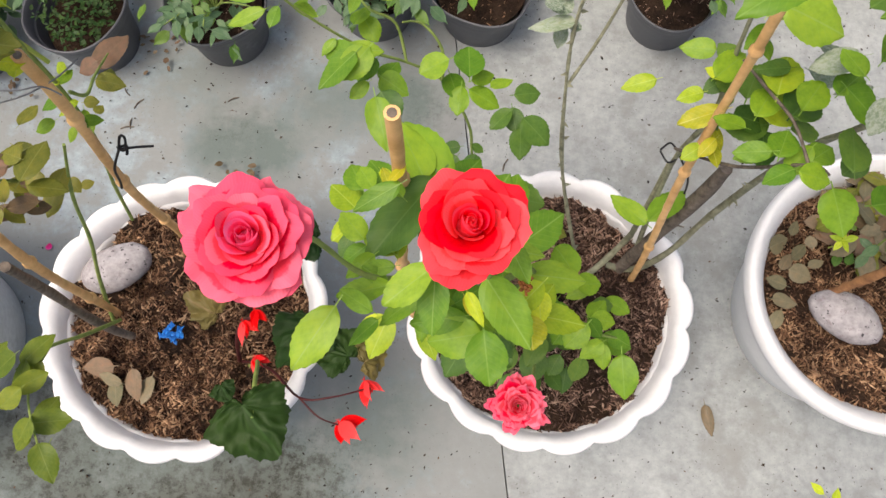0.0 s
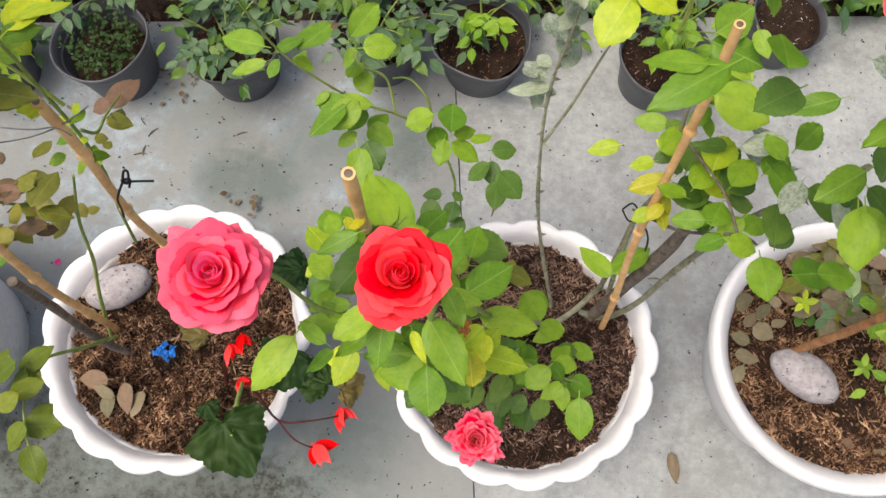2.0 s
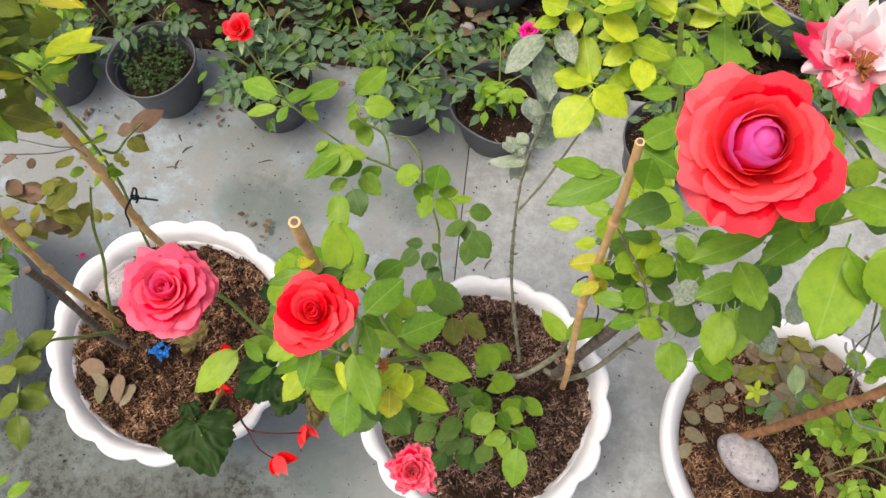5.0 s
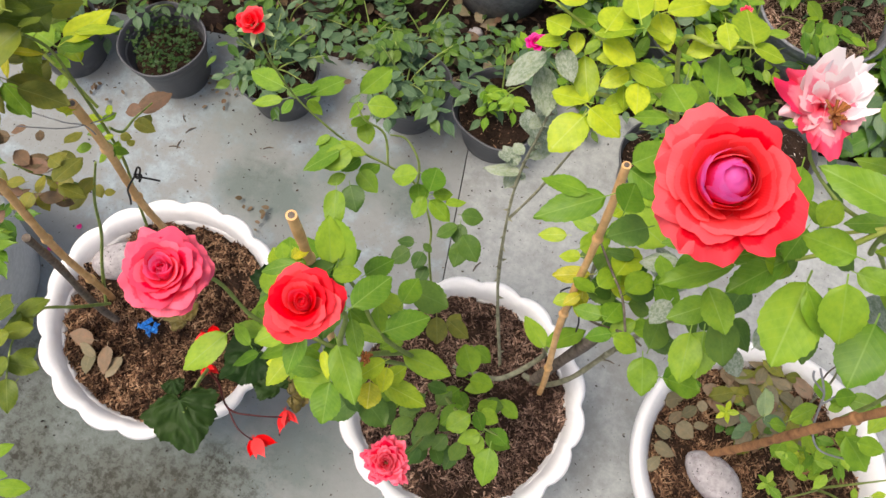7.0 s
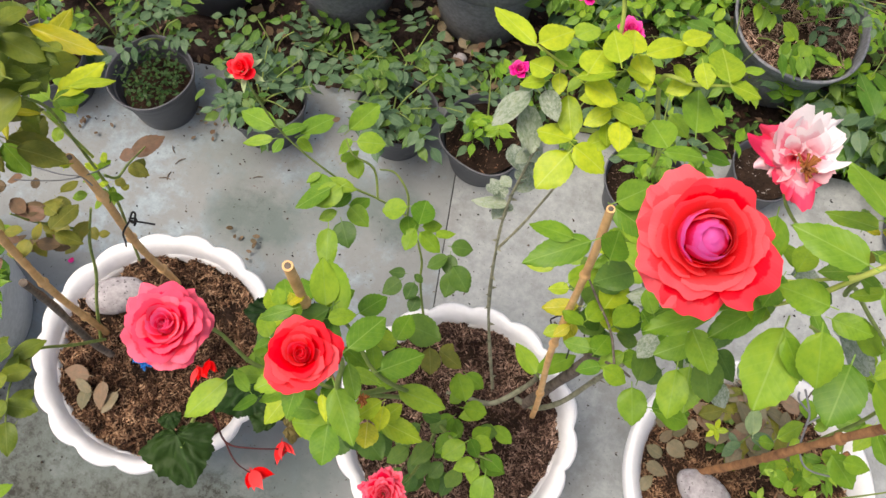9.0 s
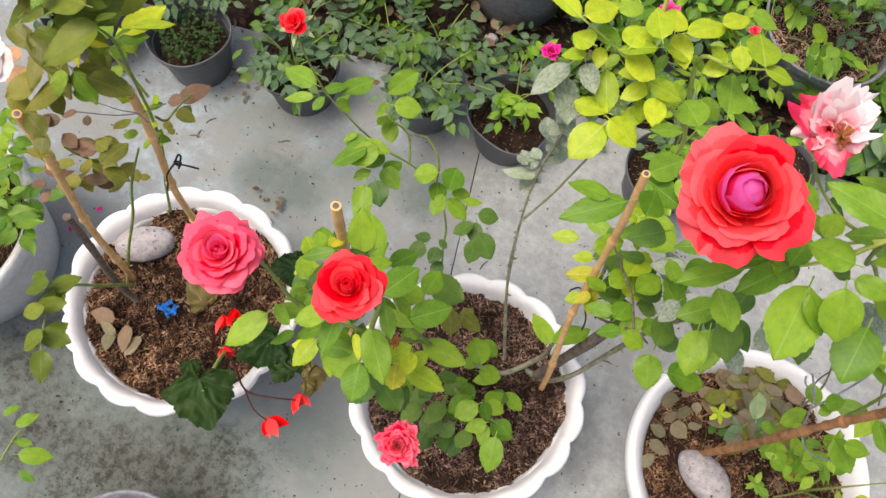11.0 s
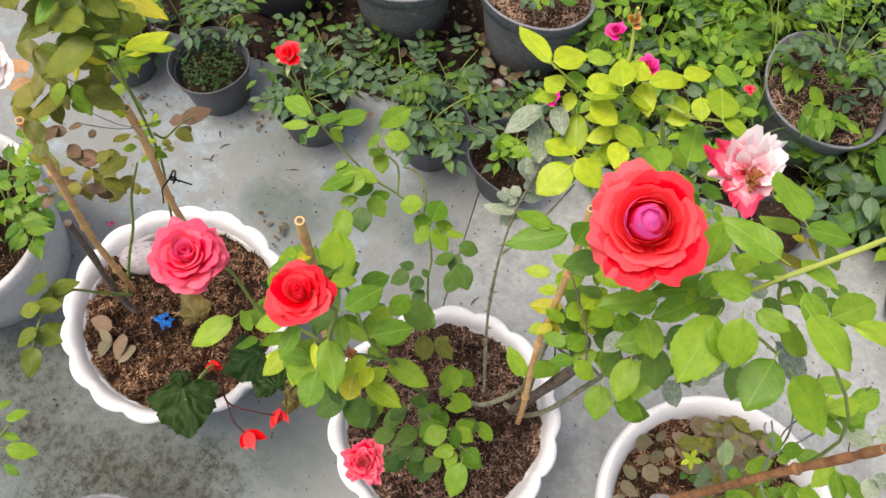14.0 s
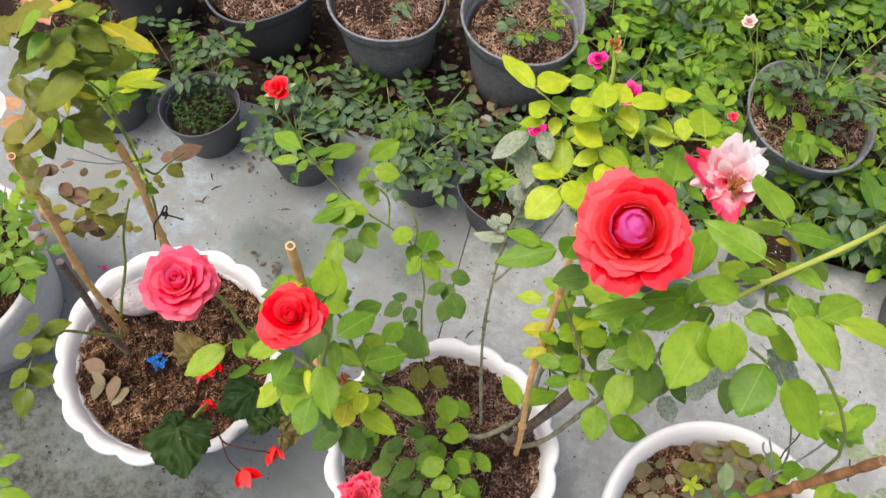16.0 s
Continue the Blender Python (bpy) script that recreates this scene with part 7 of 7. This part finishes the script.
for k in range(9):
    x = 0.95 + 0.09 * k
    seedling(x, edge_y(x) + beds.uniform(0.06, 0.2), -0.02, 0.2, 0.14, 6, 4, ("blue", "green", "dark", "blue"), 300 + k, "green seedling at the edge of the concrete", 0.11)
BROAD = "broad-leaved plant with long glossy leaves beside the bed"
for k, (x, y, n) in enumerate(((1.16, 1.83, 9), (1.2, 2.0, 8), (1.1, 1.72, 6), (1.28, 1.86, 7))):
    dice = random.Random(400 + k)
    thing = bush("broad_leaf_plant", x, y, BROAD, "garden plant", -0.02, "broad-leaved plants")
    for i in range(n):
        a = 2 * math.pi * (i + dice.uniform(-0.3, 0.3)) / n
        d = Vector((math.cos(a), math.sin(a), 0))
        foot = Vector((x, y, 0.0))
        mid = foot + d * 0.04 + Vector((0, 0, dice.uniform(0.09, 0.19)))
        tip = mid + d * dice.uniform(0.09, 0.14) + Vector((0, 0, dice.uniform(-0.04, 0.03)))
        stem(thing, STEM_GREEN, [foot, foot.lerp(mid, 0.5) + d * 0.006, mid], [0.003, 0.0025, 0.002], sides=5)
        leaves(thing, dice.choice(("bed", "dark", "bed")), [(*mid, *tip, dice.uniform(0.36, 0.46))])
WOOD = plain("weathered grey brown board", (0.33, 0.27, 0.2), (0.16, 0.12, 0.09), 22, 0.85)
edging = empty("bed_edging", (1.14, 2.42, 0.0), "weathered wooden boards edging the garden bed", "edging")
for k, (dy, lift) in enumerate(((-0.11, 0.0), (0.0, 0.012), (0.11, 0.004))):
    bm = bmesh.new()
    bmesh.ops.create_cube(bm, size=1.0)
    bmesh.ops.bevel(bm, geom=bm.edges[:], offset=0.04, segments=2, affect="EDGES")
    for v in bm.verts:
        v.co = Vector((v.co.x * 0.42, v.co.y * 0.1, v.co.z * 0.03 + 0.004 * noise.noise(v.co * 3 + Vector((k, 0, 0)))))
    ob = part("board", bm, WOOD, edging)
    ob.matrix_basis = pose(0.03 * k, dy, 0.02 + lift, 0, 0, 12 + 2 * k)
seedling(-0.53, 0.57, 0.21, 0.24, 0.15, 6, 4, ("green", "bed", "bed"), 41, "young rose shoots in the mottled planter", 0.1)
seedling(1.12, 0.84, 0.21, 0.28, 0.16, 4, 3, ("light", "lime", "green"), 42, "small leafy shoots in the smooth planter", 0.07)
seedling(0.975, 0.46, 0.0, 0.56, 0.04, 2, 3, ("lime", "lime"), 44, "yellow green shoot tip in front of the planters", 0.06)


def scatter(name, count, area, tones, size, lift, seed, label, mat):
    """Small loose pieces too many to count, as one mesh."""
    rng = random.Random(seed)
    verts, faces = [], []
    for _ in range(count):
        x, y = rng.uniform(area[0], area[1]), rng.uniform(area[2], area[3])
        on_slab = y < edge_y(x)
        if (lift > 0.02) == on_slab:
            continue
        p = Vector((x, y, rng.uniform(0, 1) ** 2 * lift + (0.002 if on_slab else -0.02)))
        a = rng.uniform(0, 6.28)
        n = size * rng.uniform(0.4, 1.4)
        d = Vector((math.cos(a), math.sin(a), rng.uniform(-0.3, 0.3) * (0.2 if on_slab else 1))) * n
        w = Vector((-d.y, d.x, rng.uniform(-0.3, 0.3) * n)) * rng.uniform(0.12, 0.35)
        k = len(verts)
        verts += [p, p + d * 0.5 + w + Vector((0, 0, n * 0.1)), p + d, p + d * 0.5 - w + Vector((0, 0, n * 0.1))]
        faces += [(k, k + 1, k + 2), (k, k + 2, k + 3)]
    me = bpy.data.meshes.new(name)
    me.from_pydata(verts, [], faces)
    me.materials.append(mat)
    return tagged(new(name, me), label, name, kind="stuff")


LITTER = husk_material("leaf litter", [(0.0, (0.02, 0.012, 0.008)), (0.5, (0.07, 0.04, 0.025)), (0.85, (0.16, 0.1, 0.06)), (1.0, (0.3, 0.24, 0.17))])
WEED = husk_material("low weeds", [(0.0, (0.03, 0.07, 0.015)), (0.5, (0.07, 0.15, 0.03)), (1.0, (0.15, 0.24, 0.05))])
FLECK = husk_material("dark flecks", [(0.0, (0.015, 0.013, 0.012)), (0.7, (0.05, 0.04, 0.03)), (1.0, (0.12, 0.08, 0.05))])
scatter("leaf_litter", 14000, (-1.8, 1.9, 1.1, 3.2), None, 0.022, 0.03, 1, "brown leaf litter and crumbs on the garden earth", LITTER)
scatter("low_weeds", 5200, (0.3, 1.9, 1.5, 3.2), None, 0.028, 0.12, 2, "low green weeds between the seedlings", WEED)
scatter("low_weeds", 2600, (-1.6, 0.4, 1.2, 3.0), None, 0.018, 0.06, 3, "small weeds among the black pots", WEED)
scatter("grit", 260, (-0.5, 0.25, 0.05, 0.46), None, 0.005, 0.004, 6, "dark crumbs of mould and husk on the concrete", FLECK)
scatter("grit", 1500, (-0.9, 1.3, 0.3, 1.7), None, 0.006, 0.004, 4, "dark flecks of grit and husk on the concrete", FLECK)
moss = bush("pot_weed", -0.475, 1.135, "fine dense weed filling a black pot", "weed", 0.11)
dice = random.Random(9)
for k in range(420):
    r, a = 0.075 * math.sqrt(dice.random()), dice.uniform(0, 6.28)
    p = Vector((-0.49 + r * math.cos(a), 1.15 + r * math.sin(a), 0.11 + dice.uniform(0.0, 0.06)))
    ob = new("leaf", SMALL_LEAF["weed"][k % 2])
    ob.parent = moss
    b = dice.uniform(0, 6.28)
    ob.matrix_basis = Matrix.Translation(-moss.location) @ leaf_pose(p, p + Vector((math.cos(b), math.sin(b), dice.uniform(-0.6, 0.6))) * dice.uniform(0.006, 0.014), 0.55, dice.uniform(-0.6, 0.6))
stone(0.106, 1.58, 0.0, (0.018, 0.014, 0.012), 20, STONE, "pale stone on the garden earth", 7)
stone(0.465, 2.24, 0.01, (0.035, 0.025, 0.02), 10, STONE, "pale grey stone on the garden earth", 12)
stone(0.45, 2.3, 0.01, (0.04, 0.025, 0.02), -10, PEBBLE, "reddish brown stone on the garden earth", 13)
stone(0.72, 2.42, 0.01, (0.03, 0.024, 0.02), 20, STONE, "pale stone among the seedlings", 8)


# ---- dead leaves on the earth ----
for k, (x, y) in enumerate(((-0.14, 1.53), (0.12, 1.56), (0.27, 1.56), (-0.4, 1.42), (-0.02, 1.6), (0.42, 1.7), (-0.72, 1.38), (-0.4, 1.8))):
    litter((x, y, 0.004), 0.09, 8, ("dry", "brown", "straw"), 0.036, 330 + k, "fallen_leaf", "dry brown leaf fallen on the dark earth")

# ---- scraps on the concrete ----
for k, (x, y, turn, n) in enumerate(((-0.40, 0.975, 20, 0.014), (-0.395, 0.985, 100, 0.012), (-0.39, 1.03, 60, 0.014), (-0.42, 1.05, 140, 0.01), (-0.2, 1.07, 35, 0.012), (0.37, 1.02, 80, 0.014), (0.72, 0.95, 10, 0.014), (-0.62, 0.8, 50, 0.02))):
    bm = bmesh.new()
    tube(bm, [(-n, 0, 0), (0, n * 0.12, 0.001), (n, -n * 0.1, 0)], [0.0012, 0.0016, 0.001], 5, 0.2, k)
    ob = part("twig", bm, STEM_DARK)
    ob.matrix_basis = pose(x, y, 0.0018, 0, 0, turn)
    tagged(ob, "short dark broken twig on the concrete", "twig", "twigs on the concrete")
for x, y in ((-0.487, 0.714), (-0.512, 0.642)):
    ob = new("fallen_petal", petal_mesh(MAGENTA, 0.014, 0.007, 0.0, 0.001, (12, -8), 0.1, 0.04, 5))
    ob.matrix_basis = pose(x, y, 0.003, 0, 0, x * 900)
    tagged(ob, "small magenta petal fallen on the concrete", "petal", "fallen petals")
